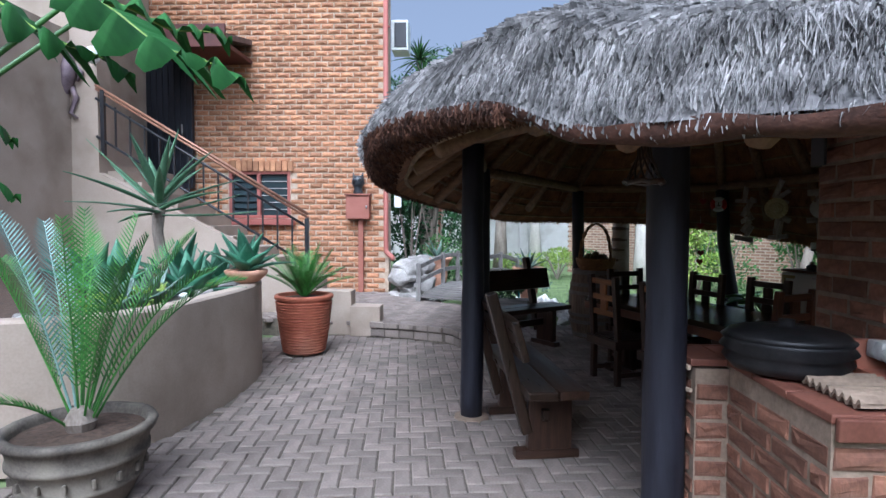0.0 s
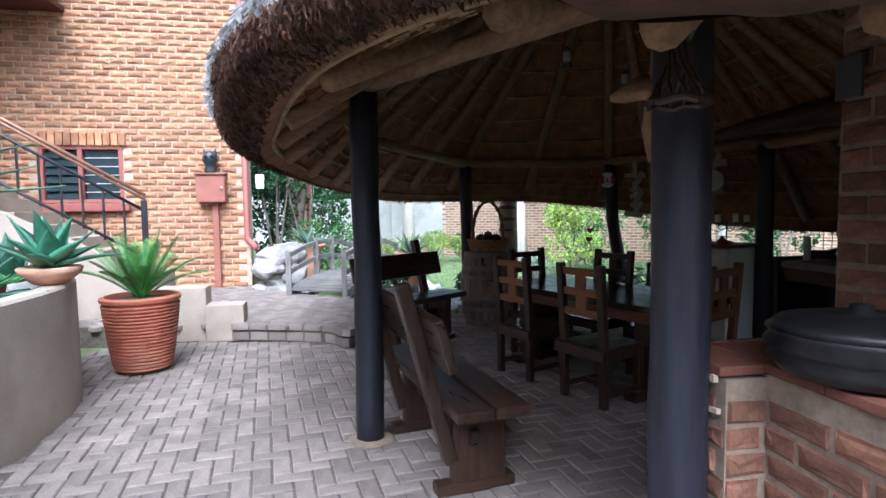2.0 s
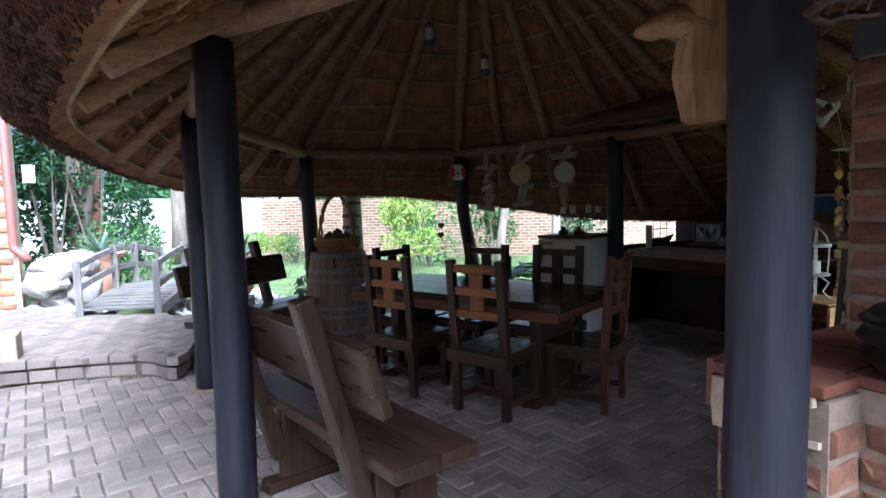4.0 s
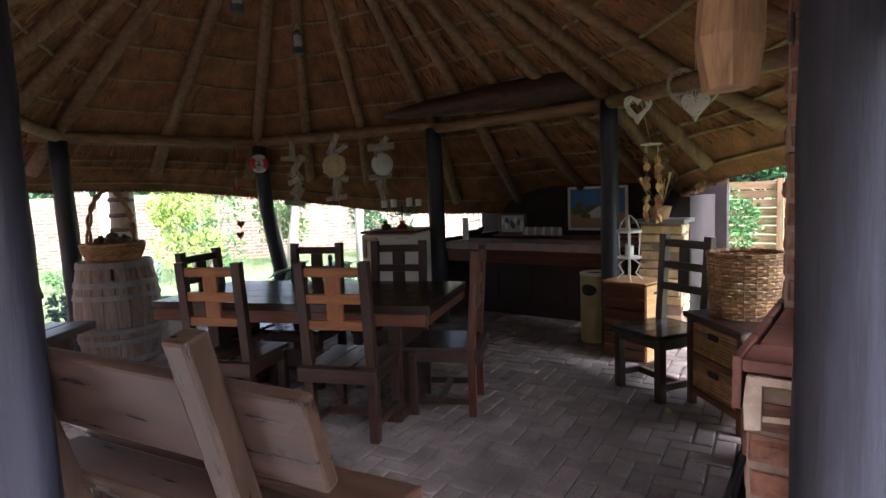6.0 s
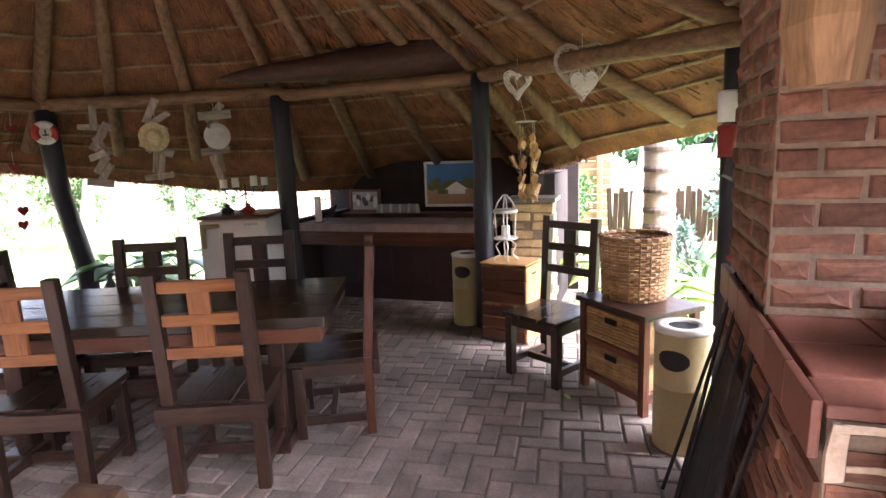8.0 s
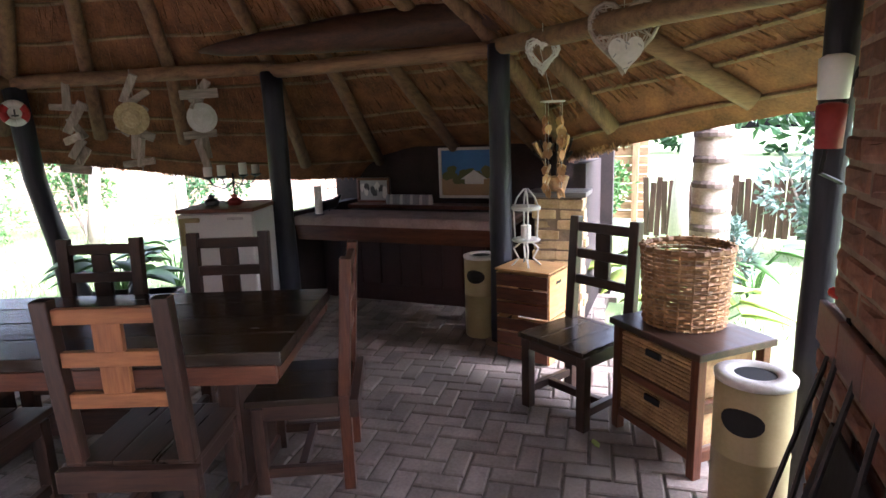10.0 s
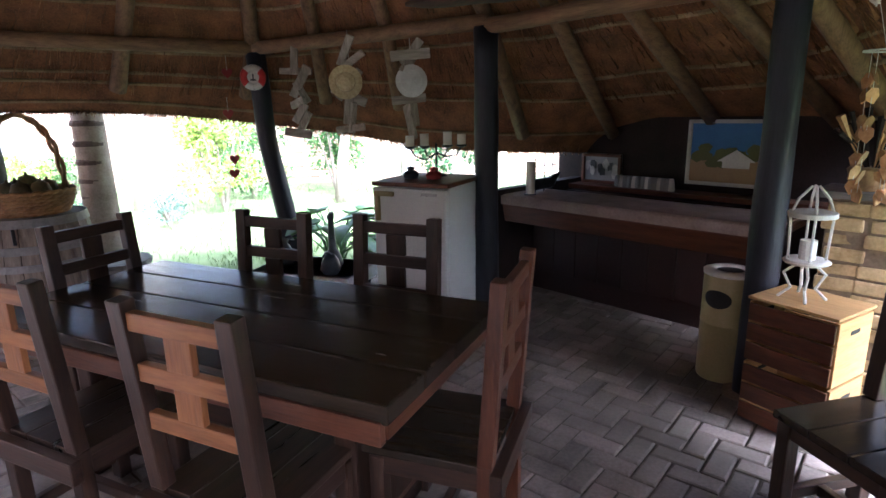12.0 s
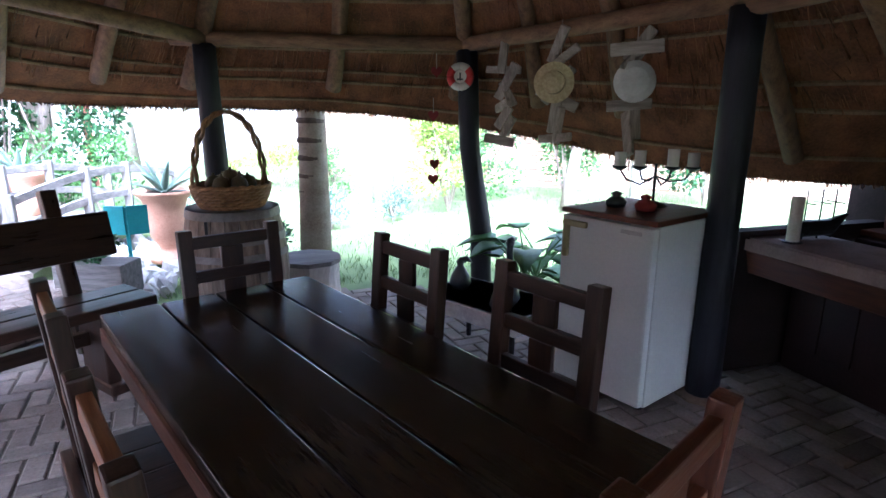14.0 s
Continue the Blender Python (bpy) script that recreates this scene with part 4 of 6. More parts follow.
# ---- dining table and chairs ----
def table(at):
    t = thing("dining_table", "long heavy dark-stained plank dining table with satin top", "table", at)
    for k in range(4):
        part("tabletop_plank", box((1.97, 0.224, 0.06), (0, -0.345 + k * 0.23, 0.74), bevel=0.007, jitter=0.002), W_TABLE, t)
    for sy in (-1, 1):
        part("edge_board", box((1.93, 0.03, 0.075), (0, sy * 0.452, 0.683), bevel=0.005), W_RED, t)
    for sx in (-1, 1):
        part("end_board", box((0.03, 0.85, 0.075), (sx * 0.95, 0, 0.683), bevel=0.005), W_RED, t)
        part("leg_panel", box((0.09, 0.5, 0.6), (sx * 0.68, 0, 0.36), bevel=0.012), W_DARK, t)
        part("foot", box((0.12, 0.7, 0.08), (sx * 0.68, 0, 0.041), bevel=0.012), W_DARK, t)
    part("stretcher", box((1.27, 0.06, 0.12), (0, 0, 0.28), bevel=0.008), W_DARK, t)
    return t


def chair(at, rails=W_ORANGE_LIT, posts=W_DARK, base=W_DARK):
    """A chair that looks along its local y."""
    c = thing("dining_chair", "dark-stained chunky wooden dining chair with slatted cross back", "chair", at, "chairs of the dining table")
    w, d = 0.20, 0.19
    for sx in (-1, 1):
        part("leg", box((0.055, 0.055, 0.41), (sx * (w - 0.005), d, 0.205), bevel=0.006), base, c)
        b = bmesh.new()
        p = [Vector((sx * w, -d, 0.0)), Vector((sx * w, -d, 0.45)), Vector((sx * w, -d - 0.045, 1.06))]
        for q0, q1 in zip(p, p[1:]):
            mid, dd = (q0 + q1) / 2, (q1 - q0)
            box((0.06, 0.05, dd.length), mid, Vector((0, 0, 1)).rotation_difference(dd).to_matrix(), 0.006, b)
        part("back_post", b, posts, c)
        part("side_apron", box((0.035, 0.33, 0.07), (sx * w, 0, 0.385), bevel=0.005), base, c)
        part("side_stretcher", box((0.035, 0.33, 0.045), (sx * w, 0, 0.1), bevel=0.005), base, c)
    for k in range(3):
        part("seat_plank", box((0.148, 0.44, 0.03), (-0.152 + k * 0.152, 0.02, 0.435), bevel=0.005), W_BENCH if rails is W_ORANGE_LIT else W_TABLE, c)
    part("front_apron", box((0.34, 0.035, 0.07), (0, d, 0.385), bevel=0.005), base, c)
    part("back_apron", box((0.5, 0.04, 0.085), (0, -d - 0.042, 0.4), bevel=0.006), base, c)
    part("cross_stretcher", box((0.36, 0.035, 0.045), (0, 0.02, 0.1), bevel=0.005), base, c)
    for z in (1.0, 0.845, 0.69):
        y = -d - 0.045 * (z - 0.45) / 0.61
        part("back_rail", box((0.345, 0.03, 0.055), (0, y, z), bevel=0.005), rails, c)
    for z in (0.922, 0.767):
        y = -d - 0.045 * (z - 0.45) / 0.61
        part("back_slat", box((0.1, 0.022, 0.1), (0, y, z), bevel=0.004), rails, c)
    return c


TX, TY = 2.785, 6.40
LA = Vector((0.37, -0.93, 0)).normalized()
LP = Vector((0.93, 0.37, 0)).normalized()
table(Matrix.Translation((TX, TY, 0)) @ Z(math.degrees(math.atan2(LA.y, LA.x))))


def back_at(x, y, fx, fy):
    """A chair's pose from the middle of its back's top."""
    f = Vector((fx, fy)).normalized()
    return facing(x + f.x * 0.235, y + f.y * 0.235, 0, fx, fy)


# court-side rails: orange-brown wood with the court's light mixed into the colour
chair_a = chair(back_at(2.04, 6.47, LP.x, LP.y))
copy_thing(chair_a, back_at(2.335, 5.70, LP.x, LP.y))
chair_b = chair(back_at(3.22, 6.88, -LP.x, -LP.y), W_DARK)
copy_thing(chair_b, back_at(3.545, 6.28, -LP.x, -LP.y))
copy_thing(chair_b, back_at(2.50, 7.40, LA.x, LA.y))
# red-brown back posts and rails stand for court light on dark wood
chair_e = chair(back_at(3.27, 5.325, -0.454, 0.891), W_RED, W_RED, W_DARK)
chair_r = copy_thing(chair_b, back_at(4.36, 4.32, -0.87, 0.5))
chair_r["label"] = "dark-stained wooden chair standing alone beside the wicker drawers"


# ---- benches ----
def bench(at, length=1.45):
    b = thing("bench", "heavy dark plank bench with leaning plank backrest", "bench", at, "benches by the hut posts")
    for k in range(2):
        part("seat_plank", box((length, 0.19, 0.06), (0, -0.08 + k * 0.2, 0.49), bevel=0.012, jitter=0.006, cuts=1), W_BENCH if k == 0 else W_DARK, b)
    for sx in (-1, 1):
        x = sx * (length / 2 - 0.28)
        part("leg", box((0.07, 0.3, 0.42), (x, 0.04, 0.25), bevel=0.012), W_DARK, b)
        part("foot", box((0.1, 0.44, 0.06), (x, 0.02, 0.03), bevel=0.012), W_DARK, b)
        d = Vector((0, -0.24, 0.9))
        part("back_support", box((0.085, 0.075, 0.98), (x, -0.24, 0.64), Vector((0, 0, 1)).rotation_difference(d).to_matrix(), 0.012), W_BENCH, b)
    d = Vector((0, -0.24, 0.9))
    part("backrest", box((length - 0.02, 0.05, 0.27), (0, -0.225, 0.84), Vector((0, 0, 1)).rotation_difference(d).to_matrix(), 0.012, jitter=0.008, cuts=1), W_BENCH, b)
    part("lower_rail", box((length - 0.4, 0.05, 0.08), (0, 0.0, 0.3), bevel=0.008), W_BENCH, b)
    return b


bench_1 = bench(facing(1.16, 5.04, 0, 0.985, 0.17))
bench_2 = bench(facing(1.37, 7.97, 0, 0.6, -0.8), 1.35)

# ---- fridge and what stands on it ----
FF = Vector((-0.94, -0.345, 0)).normalized()
fm = facing(4.665, 7.285, 0, FF.x, FF.y)
fridge = thing("fridge", "old white fridge with yellowed handle and brown top", "fridge", fm)
part("body", box((0.575, 0.56, 0.99), (0, -0.02, 0.535), bevel=0.012), M_WHITE, fridge)
dr = part("door", box((0.575, 0.05, 0.97), (0, 0.29, 0.54), bevel=0.014), M_WHITE, fridge)
part("top", box((0.6, 0.62, 0.03), (0, 0, 1.05), bevel=0.008), W_RED, fridge, "worn brown wooden top")
part("handle", box((0.035, 0.035, 0.2), (0.245, 0.325, 0.89), bevel=0.012), M_CREAM, dr, "yellowed plastic handle")
part("handle_arm", box((0.16, 0.03, 0.035), (0.19, 0.325, 0.985), bevel=0.01), M_CREAM, dr)
part("badge", box((0.12, 0.008, 0.02), (-0.16, 0.318, 0.99), bevel=0.003), M_STEEL, dr)
for sx in (-1, 1):
    for sy in (-1, 1):
        part("foot", lathe([(0.025, 0), (0.02, 0.045)], 10, at=(sx * .22, sy * .2, 0)), M_BLACK, fridge)
cand = thing("candelabra", "black iron candelabra with white candles on the fridge", "candelabra", Matrix.Translation((4.785, 7.335, 1.066)) @ Z(-25))
part("stem", tube([(0, 0, 0.0), (0, 0, 0.24)], 0.008, 8), M_IRON, cand)
part("base", lathe([(0.08, 0), (0.06, 0.015), (0.012, 0.03)], 16), M_IRON, cand)
for k, x in enumerate((-0.2, -0.09, 0.09, 0.2)):
    part("arm", tube([(0, 0, 0.17), (x * 0.4, 0, 0.12 + 0.02 * (k % 2)), (x * 0.8, 0, 0.15), (x, 0, 0.21)], 0.006, 6), M_IRON, cand)
    part("cup", lathe([(0.012, 0.2), (0.04, 0.215), (0.042, 0.225)], 14, at=(x, 0, 0)), M_IRON, cand)
    part("candle", lathe([(0.032, 0), (0.032, 0.075 + 0.01 * (k % 3)), (0.004, 0.07)], 14, at=(x, 0, 0.226)), M_CANDLE, cand)
for k in range(2):
    orn = part("tin_ornament", lathe([(0.05, 0), (0.06, 0.03), (0.04, 0.05), (0.02, 0.06), (0.035, 0.075), (0, 0.09)], 14, wobble=0.08), M_CERAMIC if k == 0 else M_HEARTRED, smooth=True)
    orn.matrix_world = pose(4.565 + k * 0.07, 7.375 - k * 0.17, 1.066)
    tagged(orn, "small dark ornament on top of the fridge", "ornament")

# ---- barrel with basket of gourds ----
bar = thing("wine_barrel", "grey-brown oak wine barrel with galvanised hoops", "barrel", pose(2.47, 8.83, 0))
NST = 22
for k in range(NST):
    vv, ff = [], []
    for z, r in ((0, .30), (.12, .325), (.3, .352), (.465, .362), (.63, .352), (.81, .325), (.93, .30)):
        for a, rr in ((k, r), (k + .95, r), (k + .95, r - .03), (k, r - .03)):
            t = a / NST * math.tau
            vv.append((math.cos(t) * rr, math.sin(t) * rr, z))
    for j in range(6):
        ff += [(j * 4 + i, j * 4 + (i + 1) % 4, j * 4 + 4 + (i + 1) % 4, j * 4 + 4 + i) for i in range(4)]
    ff += [(0, 1, 2, 3), (24, 25, 26, 27)]
    raw("stave", vv, ff, W_BARREL[2], bar)
for z, r, h in ((0.02, .305, .05), (.2, .340, .05), (.3, .355, .045), (.6, .357, .045), (.71, .343, .05), (.875, .313, .055)):
    part("hoop", lathe([(r - .002, z), (r + .006, z), (r + .006 + (.01 if z < .4 else -.01), z + h), (r - .01, z + h)], 36), M_HOOP, bar, smooth=False)
part("head", lathe([(0.29, .9), (0.29, .915), (0, .916)], 30), W_BARREL[0], bar)
part("latch", box((0.02, 0.02, 0.1), (-0.16, -0.31, 0.83), bevel=0.004), M_IRON, bar)
bk = thing("handled_basket", "braided straw basket with tall twisted handle on the barrel", "basket", pose(2.47, 8.83, 0.917, 0, 0, 18))
for k in range(8):
    z, r = 0.015 + k * 0.021, 0.2 + 0.055 * math.sin(k / 7 * 1.5)
    for ph in (0, 1):
        pts = [((r + .008 * math.cos(j * 1.6 + ph * 3.1 + k)) * math.cos(j / 48 * math.tau), (r + .008 * math.cos(j * 1.6 + ph * 3.1 + k)) * math.sin(j / 48 * math.tau), z + .007 * math.sin(j * 1.6 + ph * 3.1 + k)) for j in range(49)]
        part("braid", tube(pts, 0.011, 6, caps=False), M_WICKER, bk, smooth=True)
part("base", lathe([(0.2, 0.0), (0.2, 0.02), (0, 0.02)], 24), M_WICKER, bk)
for ph in (0, math.pi):
    pts = []
    for j in range(41):
        a = j / 40 * math.pi
        tw = 0.016
        pts.append((0.235 * math.cos(a) + tw * math.cos(j * .8 + ph), tw * math.sin(j * .8 + ph), 0.15 + 0.50 * math.sin(a) ** 0.85))
    part("handle", tube(pts, 0.014, 7), M_WICKER, bk, smooth=True)
for k in range(7):
    g = part("gourd", lathe([(0, 0), (0.045, 0.01), (0.06, 0.05), (0.045, 0.095), (0.01, 0.11), (0.008, 0.125)], 14, wobble=0.03), M_GOURD, smooth=True)
    a = k / 6 * math.tau
    rr = 0.11 if k else 0
    g.matrix_world = pose(2.47 + rr * math.cos(a), 8.83 + rr * math.sin(a), 0.917 + (0.12 if k else 0.16))
    tagged(g, "dark green gourd in the braided basket", "gourd", "gourds in the basket")
stump = thing("tree_stump", "cut tree stump stool with pale flat top", "stump", pose(3.01, 9.22, 0))
part("trunk", lathe([(0.25, -0.05), (0.235, 0.1), (0.225, 0.3), (0.235, 0.4)], 26, wobble=0.05), M_TRUNKPALE, stump, smooth=False)
part("cut_top", lathe([(0.25, 0.395), (0.25, 0.43), (0.0, 0.432)], 26, wobble=0.04), W_GREY[0], stump)

# ---- wicker drawers, basket, bins, crates, pillar ----
cm = facing(3.95, 3.88, 0, -0.69, 0.725)
cab = thing("wicker_cabinet", "dark wooden unit with two wicker drawers", "drawer unit", cm)
part("top", box((0.6, 0.46, 0.035), (0, 0, 0.585), bevel=0.006), W_DARK, cab)
for sx in (-1, 1):
    for sy in (-1, 1):
        part("leg", box((0.045, 0.045, 0.57), (sx * 0.26, sy * 0.19, 0.285), bevel=0.004), W_RED, cab)
    part("side_rail", box((0.03, 0.33, 0.05), (sx * 0.26, 0, 0.1), bevel=0.004), W_RED, cab)
    part("side_rail", box((0.03, 0.33, 0.05), (sx * 0.26, 0, 0.33), bevel=0.004), W_RED, cab)
for z in (0.1, 0.33):
    part("front_rail", box((0.47, 0.035, 0.04), (0, 0.19, z), bevel=0.004), W_RED, cab)


def weave(parent, w, h, d, at, material, cols=26, rows=9):
    """A wicker box: woven strands over a plain liner."""
    x0, y0, z0 = at
    part("liner", box((w, d, h), (x0, y0, z0 + h / 2)), material, parent)
    b = bmesh.new()
    for r in range(rows):
        z = z0 + (r + .5) * h / rows
        pts = [(x0 - w / 2 + w * k / (cols * 2), y0 + d / 2 + 0.006 + 0.006 * math.cos(k * math.pi / 1.0 + r * math.pi), z) for k in range(cols * 2 + 1)]
        tube(pts, h / rows * 0.42, 5, b)
    part("weave", b, material, parent)


for z in (0.125, 0.355):
    q = part("drawer", box((0.46, 0.34, 0.02), (0, 0, z + .012)), M_WICKERD, cab)
    weave(q, 0.46, 0.185, 0.35, (0, 0.012, z), M_WICKERD)
    part("grip", box((0.1, 0.012, 0.035), (0, 0.205, z + 0.14), bevel=0.005), M_BLACK, q)
wbk = thing("wicker_basket", "tall round brown wicker basket on the drawer unit", "basket", pose(4.03, 3.9, 0.604))
for k in range(19):
    z, r = 0.01 + k * 0.0205, 0.185 + 0.02 * k / 19
    pts = [((r + .006 * math.cos(j * math.pi + k * math.pi)) * math.cos(j / 40 * math.tau), (r + .006 * math.cos(j * math.pi + k * math.pi)) * math.sin(j / 40 * math.tau), z) for j in range(41)]
    part("strand", tube(pts, 0.0095 if k < 18 else 0.016, 5, caps=False), M_WICKER, wbk)
for j in range(20):
    a = (j + .5) / 20 * math.tau
    part("stake", tube([(.186 * math.cos(a), .186 * math.sin(a), 0), (.206 * math.cos(a), .206 * math.sin(a), .4)], 0.006, 5), M_WICKER, wbk)
part("base", lathe([(0.18, 0), (0.18, 0.012), (0, .012)], 24), M_WICKER, wbk)


def bin_(x, y, turn, h=0.63, r=0.135):
    b = thing("litter_bin", "cream cylindrical litter bin with black side opening", "bin", pose(x, y, 0, 0, 0, turn), "litter bins")
    part("body", lathe([(r - .004, 0), (r, 0.01), (r, h * .53), (r + .002, h * .535), (r, h * .54), (r, h - .012), (r - .006, h)], 40), M_CREAM, b, smooth=True)
    part("lid", lathe([(r + .004, h - .012), (r + .006, h + .006), (r - .02, h + .016), (0.075, h + .012), (0.07, h - .02)], 40), M_OFFWHITE, b, "pale lid rim", smooth=True)
    # black disc painting the dark inside of the lid's hole
    part("dark_lid_hole", lathe([(0.073, h + .004), (0, h + .002)], 24), M_BLACK, b)
    # slot not cut: a black patch on the body stands for its dark inside
    hv, hf = [], []
    for k in range(15):
        a = -0.56 + 1.12 * k / 14
        e = 0.05 * math.sqrt(max(1 - (a / 0.57) ** 2, 0.0)) + 0.002
        for z in (e, -e):
            hv.append((math.sin(a) * (r + .003), -math.cos(a) * (r + .003), h * .78 + z))
    hf = [(2 * k, 2 * k + 1, 2 * k + 3, 2 * k + 2) for k in range(14)]
    raw("opening", hv, hf, M_BLACK, b)
    return b


bin_(3.36, 3.66, -112)
bin_(5.17, 5.33, -95)

cr = thing("crate_stack", "two stacked slatted pine crates beside the post", "crates", facing(4.86, 4.86, 0, -0.93, 0.2))
for lev in range(2):
    z0 = lev * 0.315
    for k in range(3):
        for sy in (-1, 1):
            # west slats red-brown, the rest pine: light and shade put into the colour
            part("slat", box((0.38, 0.014, 0.085), (0, sy * 0.16, z0 + 0.055 + k * 0.1), bevel=0.003), W_PINE if sy < 0 else W_RED, cr)
    for sx in (-1, 1):
        e = part("end_board", box((0.016, 0.3, 0.3), (sx * 0.19, 0, z0 + 0.155), bevel=0.003), W_PINE, cr)
        # hole left uncut; black inset paints the dark within it
        part("hand_hole", box((0.02, 0.09, 0.025), (sx * 0.1902, 0, z0 + 0.24), bevel=0.008), M_BLACK, e)
    part("crate_base", box((0.36, 0.3, 0.015), (0, 0, z0 + 0.02)), W_PINE, cr)
part("crate_lid", box((0.4, 0.34, 0.014), (0, 0, 0.64), bevel=0.003), W_PINE, cr)
lan = thing("metal_lantern", "ornate white metal candle lantern on the crates", "lantern", pose(4.86, 4.90, 0.648))
for k in range(4):
    a = k * math.pi / 2 + .4
    c_, s_ = math.cos(a), math.sin(a)
    part("leg", tube([(.1 * c_, .1 * s_, 0), (.05 * c_, .05 * s_, .05), (.085 * c_, .085 * s_, .12), (.03 * c_, .03 * s_, .17)], 0.007, 6), M_OFFWHITE, lan)
    part("frame_bar", tube([(.075 * c_, .075 * s_, .18), (.085 * c_, .085 * s_, .4)], 0.006, 6), M_OFFWHITE, lan)
    part("crown_bar", tube([(.085 * c_, .085 * s_, .4), (.06 * c_, .06 * s_, .47), (.012 * c_, .012 * s_, .53)], 0.006, 6), M_OFFWHITE, lan)
part("tray", lathe([(0.09, .17), (.1, .18), (.09, .19), (0, .19)], 20), M_OFFWHITE, lan)
part("rim", lathe([(0.08, .385), (.1, .39), (.1, .41), (.08, .415)], 20), M_OFFWHITE, lan)
part("candle", lathe([(.035, .19), (.035, .28), (0, .28)], 14), M_CANDLE, lan)
# block yellow carries the warm light from the side opening
pil = thing("stone_pillar", "square pillar of stacked stone blocks, coloured yellow as lit", "pillar", kind="structure")
pil_core = part("core", box((0.24, 0.34, 1.08), (5.32, 4.75, 0.54)), M_BMORTAR, pil)
for r in range(14):
    for i in range(2):
        for f_ in range(2):
            part("block", box((0.135, 0.175, 0.066), (5.26 + f_ * .125 + uni(-.01, .01), 4.665 + i * 0.175 + uni(-.02, .02), 0.04 + r * 0.0765), Matrix.Rotation(uni(-.05, .05), 3, "Z"), 0.012, jitter=0.008), M_STONE, pil)
part("shelf", box((0.34, 0.44, 0.035), (5.31, 4.76, 1.105), bevel=0.006), W_GREY, pil)
sh = thing("leaf_mobile", "hanging mobile of copper-coloured leaves and shells", "mobile", pose(4.86, 4.72, 1.12))
for k in range(5):
    x, y = uni(-.07, .07), uni(-.07, .07)
    part("string", tube([(x, y, .02), (x, y, 0.62)], 0.0015, 4), M_OFFWHITE, sh)
    for j in range(7):
        z = 0.04 + j * 0.078 + uni(-.02, .02)
        lf = prism([(0, -.04), (.028, -.01), (.024, .022), (0, .035), (-.026, .02), (-.026, -.012)], 0.006, pose(x, y, z, uni(-30, 30), uni(-40, 40), uni(0, 180)))
        part("leaf", lf, M_SHELL, sh)
part("hoop", tube([(.08 * math.cos(k / 12 * math.tau), .08 * math.sin(k / 12 * math.tau), .62) for k in range(13)], 0.004, 5), M_OFFWHITE, sh)
part("hanger", tube([(0, 0, .62), (0.06, 0.1, 0.98)], 0.002, 4), M_OFFWHITE, sh)
dried = thing("dried_flowers", "dark dried flower arrangement in a basket on the pillar", "dried flowers", pose(5.28, 4.78, 1.123))
part("holder", lathe([(.07, 0), (.1, .1), (.09, .11)], 16), M_WICKERD, dried)
for k in range(26):
    a, t = uni(0, 6.28), uni(.05, .2)
    part("stem", tube([(0, 0, .05), (t * math.cos(a) * .6, t * math.sin(a) * .6, .22), (t * math.cos(a), t * math.sin(a), uni(.25, .42))], [.004, .004, uni(.008, .022)], 5), M_CURTAIN if k % 3 else M_SHELL, dried)

# ---- bar: red counter, cloth, back wall, pictures ----
bx0 = 5.42
bc = thing("bar_counter", "dark red bar counter with a pale cloth along its top", "bar counter")
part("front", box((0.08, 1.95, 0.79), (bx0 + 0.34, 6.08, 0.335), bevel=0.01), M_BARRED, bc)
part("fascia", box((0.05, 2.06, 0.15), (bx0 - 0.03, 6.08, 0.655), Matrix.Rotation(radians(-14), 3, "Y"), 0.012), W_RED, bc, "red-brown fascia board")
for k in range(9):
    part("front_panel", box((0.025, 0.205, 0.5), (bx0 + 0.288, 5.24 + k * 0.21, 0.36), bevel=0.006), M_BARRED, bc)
part("top", box((0.55, 2.1, 0.05), (bx0 + 0.2, 6.08, 0.765), bevel=0.012), W_RED, bc)
BAR_AT = Matrix.Translation((0.065, 0.14, 0.06))
bc.matrix_world = BAR_AT
cl = thing("bar_cloth", "pale patterned cloth runner on the bar counter", "cloth")
part("cloth", box((0.5, 2.06, 0.012), (bx0 + 0.19, 6.08, 0.797), bevel=0.004, jitter=0.004, cuts=2), M_BARTOP, cl)
part("overhang", box((0.01, 2.06, 0.07), (bx0 - 0.085, 6.08, 0.762), bevel=0.003), M_BARTOP, cl)
cl.matrix_world = BAR_AT
wall_bar = thing("wall_east", "dark back wall of the bar", "wall", kind="structure")
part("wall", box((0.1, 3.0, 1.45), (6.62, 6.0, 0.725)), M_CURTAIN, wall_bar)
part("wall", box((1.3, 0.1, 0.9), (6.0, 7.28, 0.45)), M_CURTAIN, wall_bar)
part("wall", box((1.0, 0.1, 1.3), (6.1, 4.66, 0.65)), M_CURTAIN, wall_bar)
part("shelf", box((0.22, 2.4, 0.04), (6.46, 6.05, 0.84), bevel=0.006), W_RED, wall_bar, "dark red back shelf")
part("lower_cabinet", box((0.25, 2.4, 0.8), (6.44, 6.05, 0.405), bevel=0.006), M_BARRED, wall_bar)


